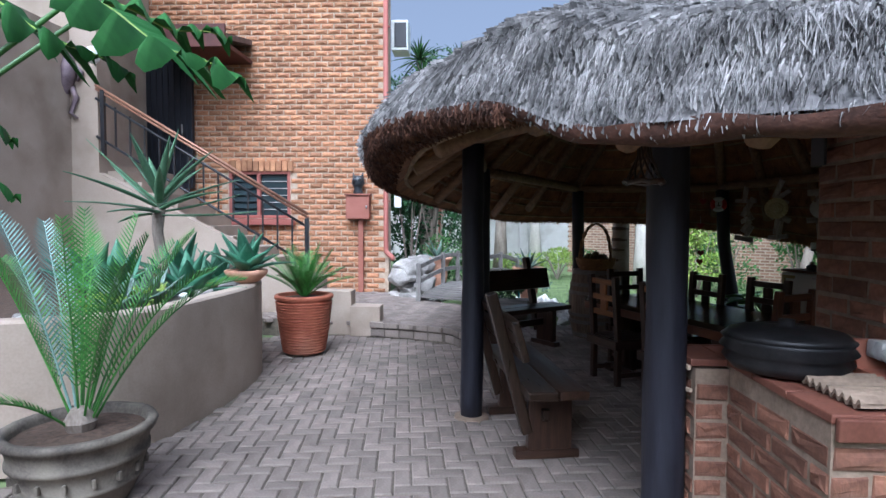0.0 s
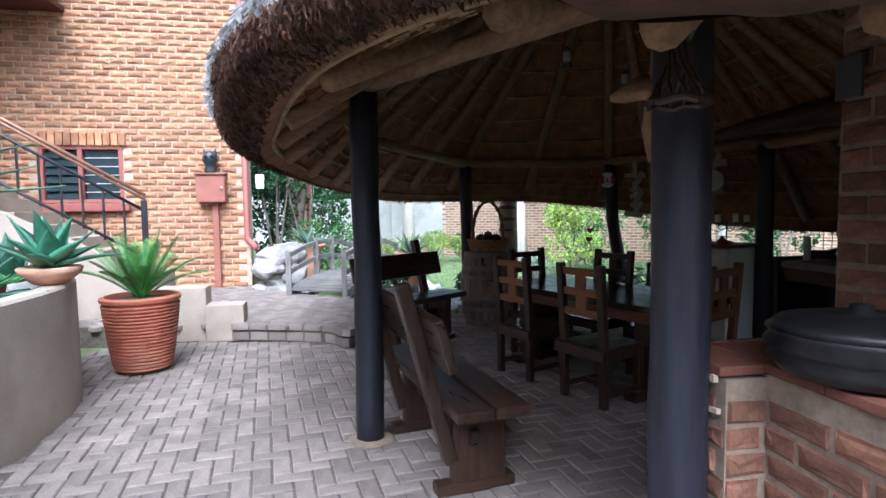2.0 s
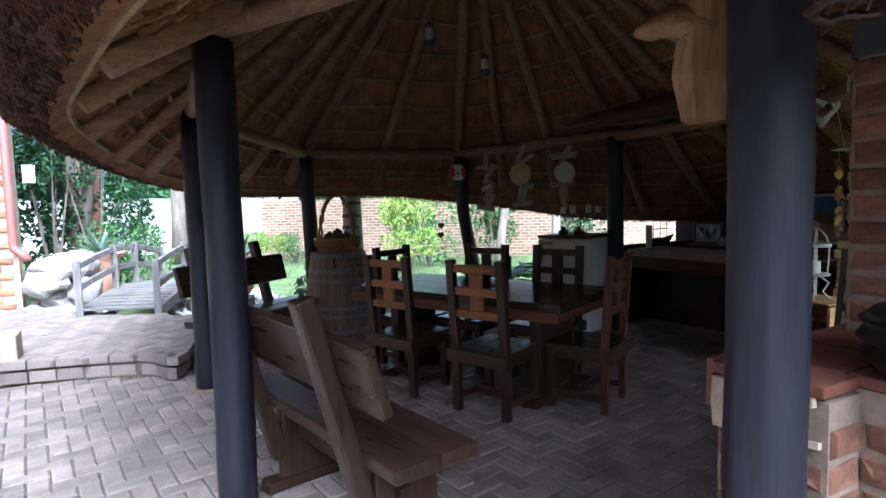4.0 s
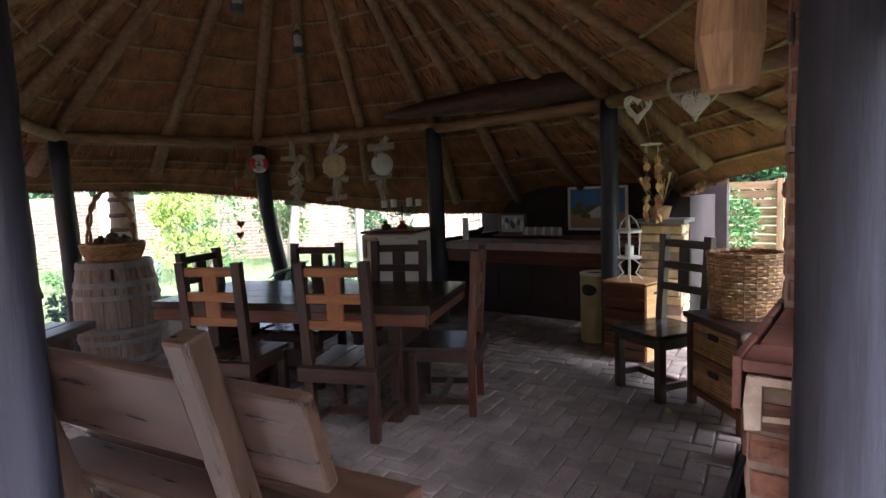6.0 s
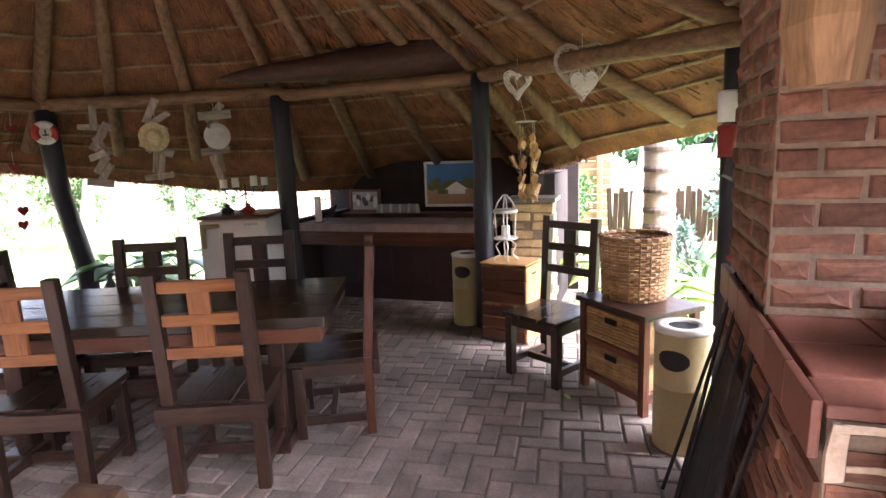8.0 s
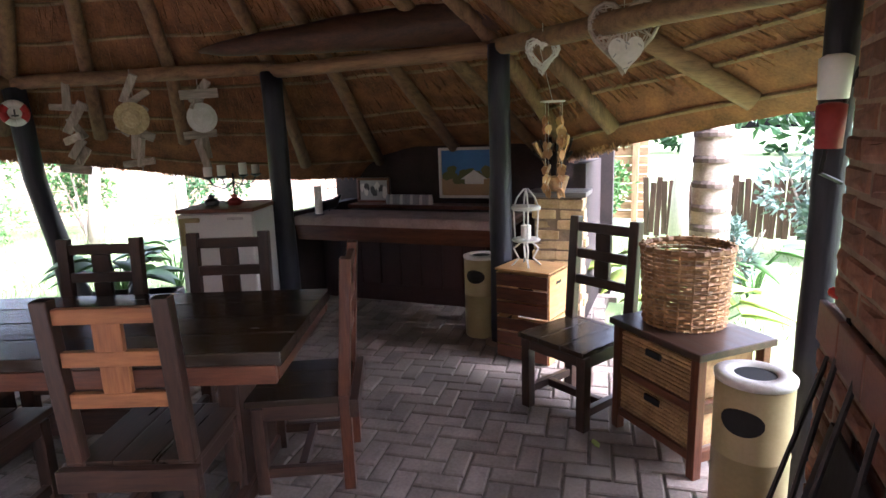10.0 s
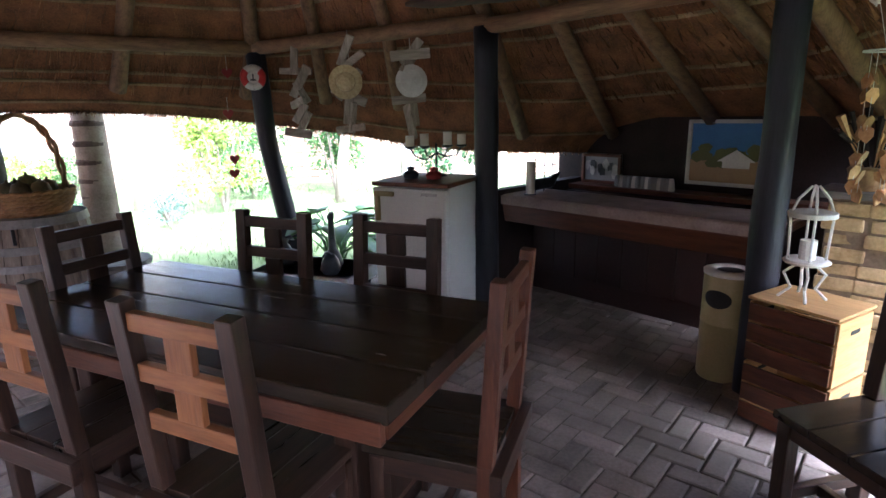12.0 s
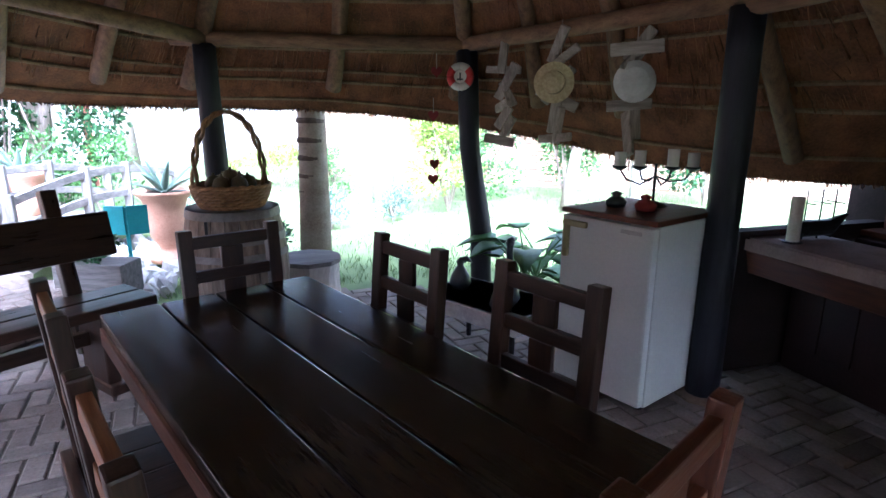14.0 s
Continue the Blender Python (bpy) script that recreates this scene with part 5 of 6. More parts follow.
def picture(y0, y1, z0, z1, label, kind_):
    p = thing("framed_picture", label, "picture")
    x = 6.535
    yc, zc, w, h = (y0 + y1) / 2, (z0 + z1) / 2, y1 - y0, z1 - z0
    part("board", box((0.012, w, h), (x, yc, zc)), M_SKYB if kind_ else M_GREYP, p)
    t = 0.028
    for at, size in (((x - .012, yc, z1 - t / 2), (.03, w, t)), ((x - .012, yc, z0 + t / 2), (.03, w, t)), ((x - .012, y0 + t / 2, zc), (.03, t, h - 2 * t)), ((x - .012, y1 - t / 2, zc), (.03, t, h - 2 * t))):
        part("frame", box(size, at, bevel=0.004), M_OFFWHITE if kind_ else W_RED, p)
    if kind_:
        part("painted_ground", box((0.004, w - 2 * t, h * 0.34), (x - .009, yc, z0 + t + h * .17)), M_SANDY, p)
        rngp = random.Random(3)
        for k in range(16):
            yy, zz = yc + rngp.uniform(-.4, .4) * w, z0 + h * rngp.uniform(.34, .58)
            o = [(rngp.uniform(.7, 1.2) * .06 * math.cos(a / 9 * math.tau), rngp.uniform(.7, 1.2) * .045 * math.sin(a / 9 * math.tau)) for a in range(9)]
            part("painted_tree", prism(o, 0.003 + k * .0002, pose(x - .012, yy, zz, 0, 0, 90)), M_PTREE, p)
        part("painted_hut", prism([(-.1, .0), (.1, 0), (.1, .05), (.14, .05), (0, .14), (-.14, .05), (-.1, .05)], 0.004, pose(x - .016, yc - .02, z0 + h * .28, 0, 0, 90)), M_OFFWHITE, p)
    else:
        rngp = random.Random(5)
        for k in range(9):
            o = [(rngp.uniform(.6, 1.2) * .035 * math.cos(a / 8 * math.tau), rngp.uniform(.6, 1.2) * .05 * math.sin(a / 8 * math.tau)) for a in range(8)]
            part("painted_shape", prism(o, 0.003, pose(x - .01, yc + rngp.uniform(-.36, .36) * w, zc + rngp.uniform(-.3, .2) * h, 0, 0, 90)), M_TIN if k % 2 else M_OFFWHITE, p)
    return p


picture(5.50, 6.22, 0.92, 1.43, "framed painting of a thatched homestead under blue sky", True)
picture(6.80, 7.20, 0.86, 1.13, "small framed black and white picture on the bar shelf", False)
for k in range(14):
    gl = part("glass_jar", lathe([(0.028, 0), (0.03, 0.01), (0.026, uni(.05, .09)), (0.018, .1), (0, .1)], 12), M_GREYP if k % 3 else M_OFFWHITE, smooth=True)
    gl.matrix_world = pose(6.42, 6.28 + k * 0.037 + uni(-.01, .01), 0.861)
    tagged(gl, "small pale glass jar on the bar shelf", "jar", "jars on the bar shelf")
ship = thing("model_ship", "dark iron model ship and candle holder at the bar end", "ornament", pose(5.78, 7.1, 0.858))
part("hull", tube([(-.22, 0, .1), (-.1, 0, .07), (.1, 0, .07), (.24, 0, .14)], [.01, .05, .05, .01], 10), M_IRON, ship)
for x in (-.1, .02, .13):
    part("mast", tube([(x, 0, .1), (x, 0, .3)], .005, 5), M_IRON, ship)
    part("yard", tube([(x, -.06, .22), (x, .06, .22)], .004, 5), M_IRON, ship)
    part("leg", tube([(x, 0, 0), (x, 0, .08)], .006, 5), M_IRON, ship)
pc = thing("pillar_candle", "tall white pillar candle beside the post", "candle", pose(5.55, 7.05, 0.858))
part("candle", lathe([(.035, 0), (.035, .27), (.01, .265)], 14), M_CANDLE, pc)
part("dish", lathe([(.05, 0), (.055, .012), (.03, .014)], 14), M_IRON, pc)
spl = thing("spotlight", "small black spotlight clamped to a bar rafter", "spotlight", pose(5.9, 6.58, 1.93))
part("head", lathe([(.03, -.05), (.075, -.06), (.085, -.03), (.05, .02)], 16), M_IRON, spl)
part("lens", lathe([(.07, -.062), (0, -.066)], 16), M_OFFWHITE, spl)
part("bracket", box((.2, .025, .025), (0, 0, .03), bevel=.004), M_IRON, spl)
part("clamp", tube([(0, 0, .03), (-.03, 0, .22)], .01, 6), M_IRON, spl)
part("side_lamp", lathe([(.02, -.04), (.045, -.05), (.05, 0), (.02, .02)], 12, at=(.11, 0, .02)), M_IRON, spl)

# ---- hanging things ----
life = thing("lifebuoy_sign", "red and white lifebuoy sign on the post", "sign", facing(4.215, 9.025, 1.85, -0.42, -0.9))
ring_segments = 8
for k in range(ring_segments):
    pts = [(.078 * math.cos((k + q / 6) / 8 * math.tau), 0.012, .078 * math.sin((k + q / 6) / 8 * math.tau)) for q in range(7)]
    part("ring_segment", tube(pts, .03, 8), M_RED if k in (0, 3, 4, 7) else M_OFFWHITE, life, smooth=True)
part("disc", tube([(0, -.004, 0), (0, .016, 0)], .055, 20), M_OFFWHITE, life)
part("anchor", box((.012, .006, .06), (0, .02, 0)), M_TIN, life)
part("anchor_arm", box((.05, .006, .012), (0, .02, -.02)), M_TIN, life)


def drift(x, y, ztop, n, hat, label):
    """Driftwood pieces strung below one another."""
    d = thing("driftwood_hanging", label, "hanging", pose(x, y, ztop), "driftwood hangings")
    r = random.Random(int(x * 100))
    part("string", tube([(0, 0, 0.14), (0.01, 0, -0.75)], .004, 5), W_DRIFT[2], d)
    z = 0.05
    for k in range(n):
        t = Euler((r.uniform(-.4, .4), r.uniform(-.7, .7) + (1.35 if k % 3 == 1 else 0.15), r.uniform(-.8, .8))).to_matrix()
        part("stick", box((.05 + r.uniform(0, .025), .028, .22 + r.uniform(-.05, .08)), (r.uniform(-.035, .035), r.uniform(-.02, .02), z - .06), t, .008, jitter=.006), W_DRIFT, d)
        z -= 0.085
    if hat == 1:
        part("hat_brim", tube([(0, -.02, -.12), (0, -.035, -.12)], [.125, .13], 24), M_STRAWHAT, d, "yellow straw hat").location = (-.03, -.02, -.13)
        part("hat_crown", lathe([(.075, 0), (.07, .06), (.03, .075), (0, .076)], 20), M_STRAWHAT, d).matrix_basis = pose(-.03, -.055, -.25, 90, 0, 0)
    elif hat == 2:
        part("bowl", lathe([(.03, .04), (.08, .02), (.115, 0), (.12, .006), (.08, .03), (0, .05)], 22), M_OFFWHITE, d, "white enamel bowl").matrix_basis = pose(0, -.05, -.22, 90, 0, 0)
        part("sign_board", box((.3, .02, .075), (0, -.03, -.03), Matrix.Rotation(-.08, 3, "Y"), .006), W_DRIFT, d)
    d.matrix_world = facing(x, y, ztop, 0.55, 0.83)
    return d


drift(4.42, 8.62, 1.98, 8, 0, "hanging of grey driftwood pieces below the beam")
drift(4.56, 8.08, 2.02, 8, 1, "driftwood hanging with a yellow straw hat")
drift(4.80, 7.62, 1.98, 7, 2, "driftwood hanging with a white enamel bowl")


def heart_line(s, n=26):
    out = []
    for k in range(n):
        t = k / n * math.tau
        out.append((s * 16 * math.sin(t) ** 3 / 16, s * (13 * math.cos(t) - 5 * math.cos(2 * t) - 2 * math.cos(3 * t) - math.cos(4 * t)) / 14))
    return out


def heart_at(x, y, z, s, label, style, fx=-0.9, fy=-0.15):
    h = thing("hanging_heart", label, "heart", facing(x, y, z, fx, fy), "hanging hearts")
    o = heart_line(s)
    if style == "open":
        r = random.Random(2)
        for q in range(5):
            pts = [(px * (1 - .09 * q) + r.uniform(-.008, .008), r.uniform(-.012, .012), pz * (1 - .09 * q) + r.uniform(-.008, .008)) for px, pz in o]
            part("cane", tube(pts + pts[:1], .006, 5), M_OFFWHITE, h)
        for k in range(0, 26, 1):
            a, c = o[k], o[(k + 1) % 26]
            part("binding", tube([(a[0] * 1.04, .014, a[1] * 1.04), (c[0] * .58, -.014, c[1] * .58)], .004, 4), M_OFFWHITE, h)
    elif style == "woven":
        r = random.Random(4)
        part("rim", tube([(px, 0, pz) for px, pz in o + o[:1]], .011, 6), W_DRIFT[0], h)
        for k in range(75):
            a, c = o[r.randrange(26)], o[r.randrange(26)]
            part("twig", tube([(a[0] * .97, r.uniform(-.015, .015), a[1] * .97), (c[0] * .97, r.uniform(-.015, .015), c[1] * .97)], .0045, 4), W_DRIFT[0], h)
    else:
        part("plate", prism(o, .018), M_OFFWHITE if style == "white" else M_HEARTRED, h)
        if style == "white":
            for k in range(0, 26, 4):
                a = o[k]
                part("stitch", box((.022, .006, .006), (a[0] * .78, .011, a[1] * .78), Matrix.Rotation(uni(0, 3), 3, "Y")), M_GREYP, h)
    part("string", tube([(0, 0, s * .5), (0, 0.0, s * .5 + .12)], .002, 4), M_OFFWHITE, h)
    return h


heart_at(4.56, 4.72, 2.0, .1, "white cane heart with an open centre hanging from the beam", "open")
heart_at(4.17, 4.22, 1.92, .085, "flat white painted heart hanging from the beam", "white")
heart_at(4.25, 4.24, 2.03, .17, "grey woven twig heart hanging from the beam", "woven")
for k, (x, y, z) in enumerate(((4.1, 9.28, 1.9), (4.08, 9.3, 1.55), (4.09, 9.29, 1.15), (4.08, 9.3, 1.02))):
    heart_at(x, y, z, .045, "small dark red heart strung below the eave", "red", -.3, -.95)


def tin_lamp(x, y, z):
    l = thing("tin_lantern", "small old storm lantern hanging under the thatch", "lantern", pose(x, y, z), "storm lanterns")
    part("base", lathe([(.05, 0), (.055, .05), (.03, .06)], 14), M_TIN, l)
    part("chimney", lathe([(.03, .06), (.045, .1), (.035, .16)], 14), M_GREYP, l)
    part("cap", lathe([(.04, .16), (.045, .18), (.015, .21)], 14), M_TIN, l)
    part("bail", tube([(-.05, 0, .05), (-.055, 0, .2), (0, 0, .3), (.055, 0, .2), (.05, 0, .05)], .004, 5), M_TIN, l)
    part("wire", tube([(0, 0, .3), (0, 0, .75)], .002, 4), M_TIN, l)


tin_lamp(3.62, 7.45, 2.72)
tin_lamp(2.86, 7.2, 2.86)

# ---- low garden table behind the chairs ----
lt = thing("low_table", "low outdoor table with a pale mosaic top", "table", pose(4.02, 7.88, 0, 0, 0, -62))
part("top", box((0.8, 0.5, 0.04), (0, 0, 0.4), bevel=0.008), M_CLOTH, lt)
part("cloth_edge", box((0.82, 0.52, 0.1), (0, 0, 0.37), bevel=0.01), M_CLOTH, lt)
for sx in (-1, 1):
    for sy in (-1, 1):
        part("leg", tube([(sx * .34, sy * .2, 0), (sx * .34, sy * .2, .38)], .018, 8), M_IRON, lt)
for k, (x, y, h) in enumerate(((3.90, 8.10, .22), (4.08, 7.72, .42), (3.98, 7.6, .16))):
    bd = bmesh.new()
    lathe([(.05, 0), (.075, .04), (.06, .1), (.03, .15), (.02, h - .06), (.03, h - .03), (0, h)], 14, bd)
    tube([(0, 0, h - .03), (.05, .01, h - .02), (.09, .02, h - .05)], [.025, .02, .004], 8, bd)
    ob = part("bird_statue", bd, M_CERAMIC, smooth=True)
    ob.matrix_world = pose(x, y, .42, 0, 0, 40 * k)
    tagged(ob, "dark ceramic bird ornament on the low table", "ornament", "bird ornaments")
leaf1 = part("fallen_leaf", prism([(-.04, 0), (-.01, .018), (.03, .012), (.045, 0), (.02, -.016), (-.02, -.014)], .003, pose(3.78, 4.28, .004, 90, 0, 30)), M_LEAF_Y)
tagged(leaf1, "yellowish dry leaf fallen on the brick floor", "leaf")


# ---- plants ----
def blades(n, fn):
    """Leaf quads folded along the middle: fn gives base, direction, side, length and width."""
    vv, ff = [], []
    for k in range(n):
        b, d, s, L, w = fn(k)
        nr = d.cross(s).normalized()
        o = len(vv)
        m = b + d * (L * 0.45)
        vv += [tuple(b), tuple(m + s * w + nr * w * .35), tuple(b + d * L - nr * L * .12), tuple(m - s * w + nr * w * .35), tuple(m)]
        ff += [(o, o + 1, o + 4), (o + 1, o + 2, o + 4), (o + 2, o + 3, o + 4), (o + 3, o, o + 4)]
    return vv, ff


def rand_dir(up=0.0):
    while True:
        v = Vector((uni(-1, 1), uni(-1, 1), uni(-1, 1) + up))
        if 0.1 < v.length < 1.3:
            return v.normalized()


def foliage(name, centres, n, leaf, material, parent=None, up=0.3):
    """A crown of many leaves in lumps: centres are (x, y, z, rx, ry, rz)."""
    lumps = []
    for c in centres:
        for _ in range(7):
            d = rand_dir()
            lumps.append((Vector(c[:3]) + Vector((d.x * c[3] * .62, d.y * c[4] * .62, d.z * c[5] * .62)), Vector(c[3:6]) * uni(.28, .5)))

    def fn(k):
        p, r = lumps[rng.randrange(len(lumps))]
        d = rand_dir()
        q = uni(.55, 1.05)
        b = p + Vector((d.x * r.x, d.y * r.y, d.z * r.z)) * q
        g = (d + rand_dir(up) * .9).normalized()
        return b, g, g.cross(rand_dir()).normalized(), leaf * uni(.6, 1.3), leaf * uni(.2, .34)
    vv, ff = blades(n, fn)
    return raw(name, vv, ff, material, parent)


def shrub(x, y, r, h, material, label, n=1100, leaf=0.09, cat="shrub", z=0.0):
    t = thing("shrub", label, cat, pose(x, y, z))
    for k in range(5):
        a = k / 5 * math.tau
        part("stem", tube([(0, 0, -.05), (r * .25 * math.cos(a), r * .25 * math.sin(a), h * .4), (r * .5 * math.cos(a), r * .5 * math.sin(a), h * .75)], [.025, .018, .006], 6), M_TRUNK, t)
    foliage("crown", [(0, 0, h * .52, r, r, h * .5)], n, leaf, material, t)
    return t


def tree(x, y, h, r, material, bark=M_TRUNKPALE, label="garden tree with pale trunk and loose green crown", n=2600, girth=.13, lean=0.0, leaf=.16):
    t = thing("tree", label, "tree", pose(x, y, 0))
    top = Vector((lean, lean * .4, h * .55))
    part("trunk", tube([(0, 0, -.1), (lean * .2, 0, h * .18), tuple(top * .7), tuple(top)], [girth * 1.35, girth, girth * .85, girth * .6], 12, rough=.2), bark, t, smooth=True)
    cs = []
    for k in range(6):
        a = k / 6 * math.tau + uni(-.3, .3)
        e = top + Vector((math.cos(a) * r * .6, math.sin(a) * r * .6, h * uni(.12, .34)))
        part("limb", tube([tuple(top * .85), tuple(top.lerp(e, .5) + Vector((0, 0, h * .04))), tuple(e)], [girth * .5, girth * .32, girth * .1], 8), bark, t, smooth=True)
        cs.append((e.x, e.y, e.z, r * .55, r * .55, h * .17))
    foliage("crown", cs, n, leaf, material, t)
    return t


def pinnate(parent, base, tip, arch, material, n=34, wid=.16, name="frond"):
    """A cycad frond: a midrib with paired narrow leaflets."""
    base, tip = Vector(base), Vector(tip)
    pts = []
    for k in range(13):
        t = k / 12
        pts.append(base.lerp(tip, t) + Vector((0, 0, arch * 4 * t * (1 - t))))
    b = tube(pts, [.008 - .006 * k / 12 for k in range(13)], 5)
    for k in range(n):
        t = .16 + .84 * k / n
        f = t * 12
        i = min(int(f), 11)
        p = pts[i].lerp(pts[i + 1], f - i)
        d = (pts[i + 1] - pts[i]).normalized()
        s = d.cross(Vector((0, 0, 1))).normalized()
        u = s.cross(d)
        L = wid * math.sin(min(1, (t - .1) * 1.5 + .25) * math.pi * .62) * (1.0 if t < .8 else 1 - (t - .8) * 3.2)
        for sg in (-1, 1):
            g = (s * sg * .72 + d * .68 + u * .34).normalized()
            w = d * .0052
            e = p + g * L
            m = p + g * L * .5
            vs = [b.verts.new(q) for q in (p - w, p + w, m + w * 1.2, e, m - w * 1.2)]
            b.faces.new(vs)
    return part(name, b, material, parent)


def blade_leaf(parent, base, d, L, w, curl, material, name="leaf", fold=.35, n=9):
    """A thick tapering succulent leaf that arches."""
    base, d = Vector(base), Vector(d).normalized()
    s = d.cross(Vector((0, 0, 1)))
    s = s.normalized() if s.length > 1e-3 else Vector((1, 0, 0))
    b = bmesh.new()
    rows = []
    for k in range(n + 1):
        t = k / n
        p = base + d * (L * t) + Vector((0, 0, -curl * L * t * t))
        ww = w * (0.75 + 0.9 * t if t < .3 else 1.02) * (1 - max(0, (t - .3) / .7) ** 1.5)
        ww = max(ww, .0012)
        u = s.cross(d).normalized()
        rows.append([b.verts.new(p + s * ww * q + u * (abs(q) * fold * ww - (0.0 if z else .006 + ww * .18))) for q, z in ((-1, 1), (0, 1), (1, 1), (.5, 0), (-.5, 0))])
    for r0, r1 in zip(rows, rows[1:]):
        for j in range(5):
            b.faces.new((r0[j], r0[(j + 1) % 5], r1[(j + 1) % 5], r1[j]))
    return part(name, b, material, parent, smooth=True)


def rosette(parent, x, y, z, n, L, w, material, low=.25, high=1.25, curl=.25):
    for k in range(n):
        a = k * 2.39996
        t = k / max(n - 1, 1)
        e = low + (high - low) * t
        d = (math.cos(a) * math.cos(e), math.sin(a) * math.cos(e), math.sin(e))
        blade_leaf(parent, (x + d[0] * .02, y + d[1] * .02, z), d, L * uni(.82, 1.05), w, curl * (1 - t * .6), material)


# potted cycad by the planter
pc1 = thing("potted_cycad", "green cycad in a large weathered clay pot", "potted plant", pose(-1.45, 3.84, 0))
prof = [(.24, 0), (.26, .03), (.30, .12), (.315, .125), (.315, .145), (.305, .15), (.335, .26), (.352, .265), (.352, .29), (.34, .295), (.36, .39), (.385, .395), (.395, .42), (.385, .44), (.345, .44), (.335, .40), (.33, .36)]
part("pot", lathe(prof, 36, wobble=.008), M_OLDPOT, pc1, smooth=True)
part("soil", lathe([(.335, .385), (0.1, .4), (0, .4)], 24), M_SOIL, pc1)
for k in range(16):
    a = k / 16 * math.tau
    part("pot_relief", box((.03, .02, .05), (.325 * math.cos(a), .325 * math.sin(a), .2), Matrix.Rotation(a, 3, "Z"), .006), M_OLDPOT, pc1)
part("bulb", lathe([(.06, .38), (.085, .45), (.05, .52), (0, .54)], 14, wobble=.06), M_TRUNK, pc1)
FR = [(-.55, .10, 1.62, .10), (-.42, .30, 1.58, .08), (-.30, -.3, 1.50, .05), (-.12, .25, 1.66, .04), (.03, -.15, 1.60, .04), (.18, .3, 1.62, .05), (.36, .1, 1.5, .08), (.52, .32, 1.52, .10), (.74, .1, 1.3, .16), (.82, .35, 1.22, .2), (-.7, .3, 1.35, .15), (.45, -.3, 1.35, .12), (-.2, .45, 1.5, .08), (.3, .5, 1.45, .1)]
for k, (x, y, z, ar) in enumerate(FR):
    pinnate(pc1, (x * .08, y * .08, .45), (x, y, z), ar, M_BLUECYC if k in (0, 1) else M_CYCAD, 36, .14)
pinnate(pc1, (-.02, -.05, .42), (-.35, -.55, .62), .12, M_CYCAD, 30, .12)

# ribbed pot with sago
pc2 = thing("potted_sago", "sago plant in a ribbed red terracotta pot", "potted plant", pose(-1.27, 7.48, 0))
prof = [(.22, .02)]
for k in range(19):
    t = k / 18
    r = .235 + .085 * t ** .8
    prof += [(r, .035 + t * .58), (r + .016, .042 + t * .58), (r + .016, .054 + t * .58), (r, .06 + t * .58)]
prof += [(.325, .66), (.345, .67), (.35, .70), (.335, .715), (.30, .715), (.29, .66)]
part("pot", lathe(prof, 40), M_TERRA, pc2, smooth=False)
part("soil", lathe([(.3, .67), (0, .69)], 24), M_SOIL, pc2)
for k in range(3):
    part("foot", lathe([(.035, 0), (.03, .03)], 10, at=(.15 * math.cos(k * 2.1 - 1.2), .15 * math.sin(k * 2.1 - 1.2), 0)), M_TERRAPALE, pc2)
for k in range(30):
    a = k * 2.39996
    e = .35 + .95 * (k / 30)
    d = (math.cos(a) * math.cos(e), math.sin(a) * math.cos(e), math.sin(e))
    L = uni(.52, .68)
    pinnate(pc2, (d[0] * .03, d[1] * .03, .69), (d[0] * L, d[1] * L, .69 + d[2] * L), .05 * (1.4 - e), M_CYCAD if k % 4 else M_LEAF_M, 26, .10)

# tree aloe and agaves in the planter
al = thing("tree_aloe", "tall tree aloe with long grey-green leaves in the planter", "aloe", pose(-2.34, 6.25, PTOP - .1))
part("stem", tube([(0.05, 0, -.05), (.03, 0, .3), (-.02, 0, .62), (0, 0, .86)], [.06, .055, .05, .06], 12, rough=.3), M_TRUNK, al, smooth=True)
for k in range(22):
    a = k * 2.39996
    e = -.05 + 1.35 * (k / 22)
    d = (math.cos(a) * math.cos(e), math.sin(a) * math.cos(e) * .8, math.sin(e))
    blade_leaf(al, (d[0] * .04, d[1] * .04, .78 + .012 * k), d, uni(.72, .98) * (1.05 - .4 * k / 22), .046, .10 - .2 * (k % 3 == 0), M_ALOE)
for k, (x, y, s, m) in enumerate(((-1.95, 6.05, .55, M_AGAVE), (-2.35, 5.6, .6, M_AGAVE), (-1.9, 5.3, .42, M_LEAF_G), (-2.6, 7.1, .65, M_AGAVE), (-2.1, 7.0, .5, M_AGAVE), (-1.95, 4.95, .36, M_LEAF_G), (-3.0, 6.2, .6, M_AGAVE))):
    ag = thing("agave", "broad-leaved blue-green agave in the planter", "agave", group="agaves of the planter")
    rosette(ag, x, y, PTOP - .1, 15, s, .085 * s / .5, m, .3, 1.3, .12)
    if k in (2, 5):
        foliage("ground_cover", [(x, y, PTOP - .03, .25, .25, .12)], 260, .06, M_LEAF_Y, ag)
bw = thing("bowl_planter", "wide terracotta bowl with an agave on the planter wall", "potted plant", pose(-1.54, 6.42, PTOP - .005))
part("bowl", lathe([(.06, 0), (.12, .02), (.2, .09), (.215, .13), (.2, .14), (.17, .13)], 28), M_TERRAPALE, bw, smooth=True)
part("soil", lathe([(.19, .125), (0, .135)], 18), M_SOIL, bw)
rosette(bw, 0, 0, .12, 17, .5, .085, M_AGAVE, .35, 1.35, .15)
for k in range(3):
    cp = thing("small_pot", "small white pot among the succulents", "pot", pose(-1.85 - k * .3, 6.3 - k * .25, PTOP - .1), "small pots")
    part("pot", lathe([(.05, 0), (.07, .12), (.06, .12), (.05, .08)], 16), M_OFFWHITE if k else M_TERRA, cp)

# overhanging philodendron near the path
ph = thing("philodendron", "large glossy lobed philodendron leaves hanging over the path", "plant")


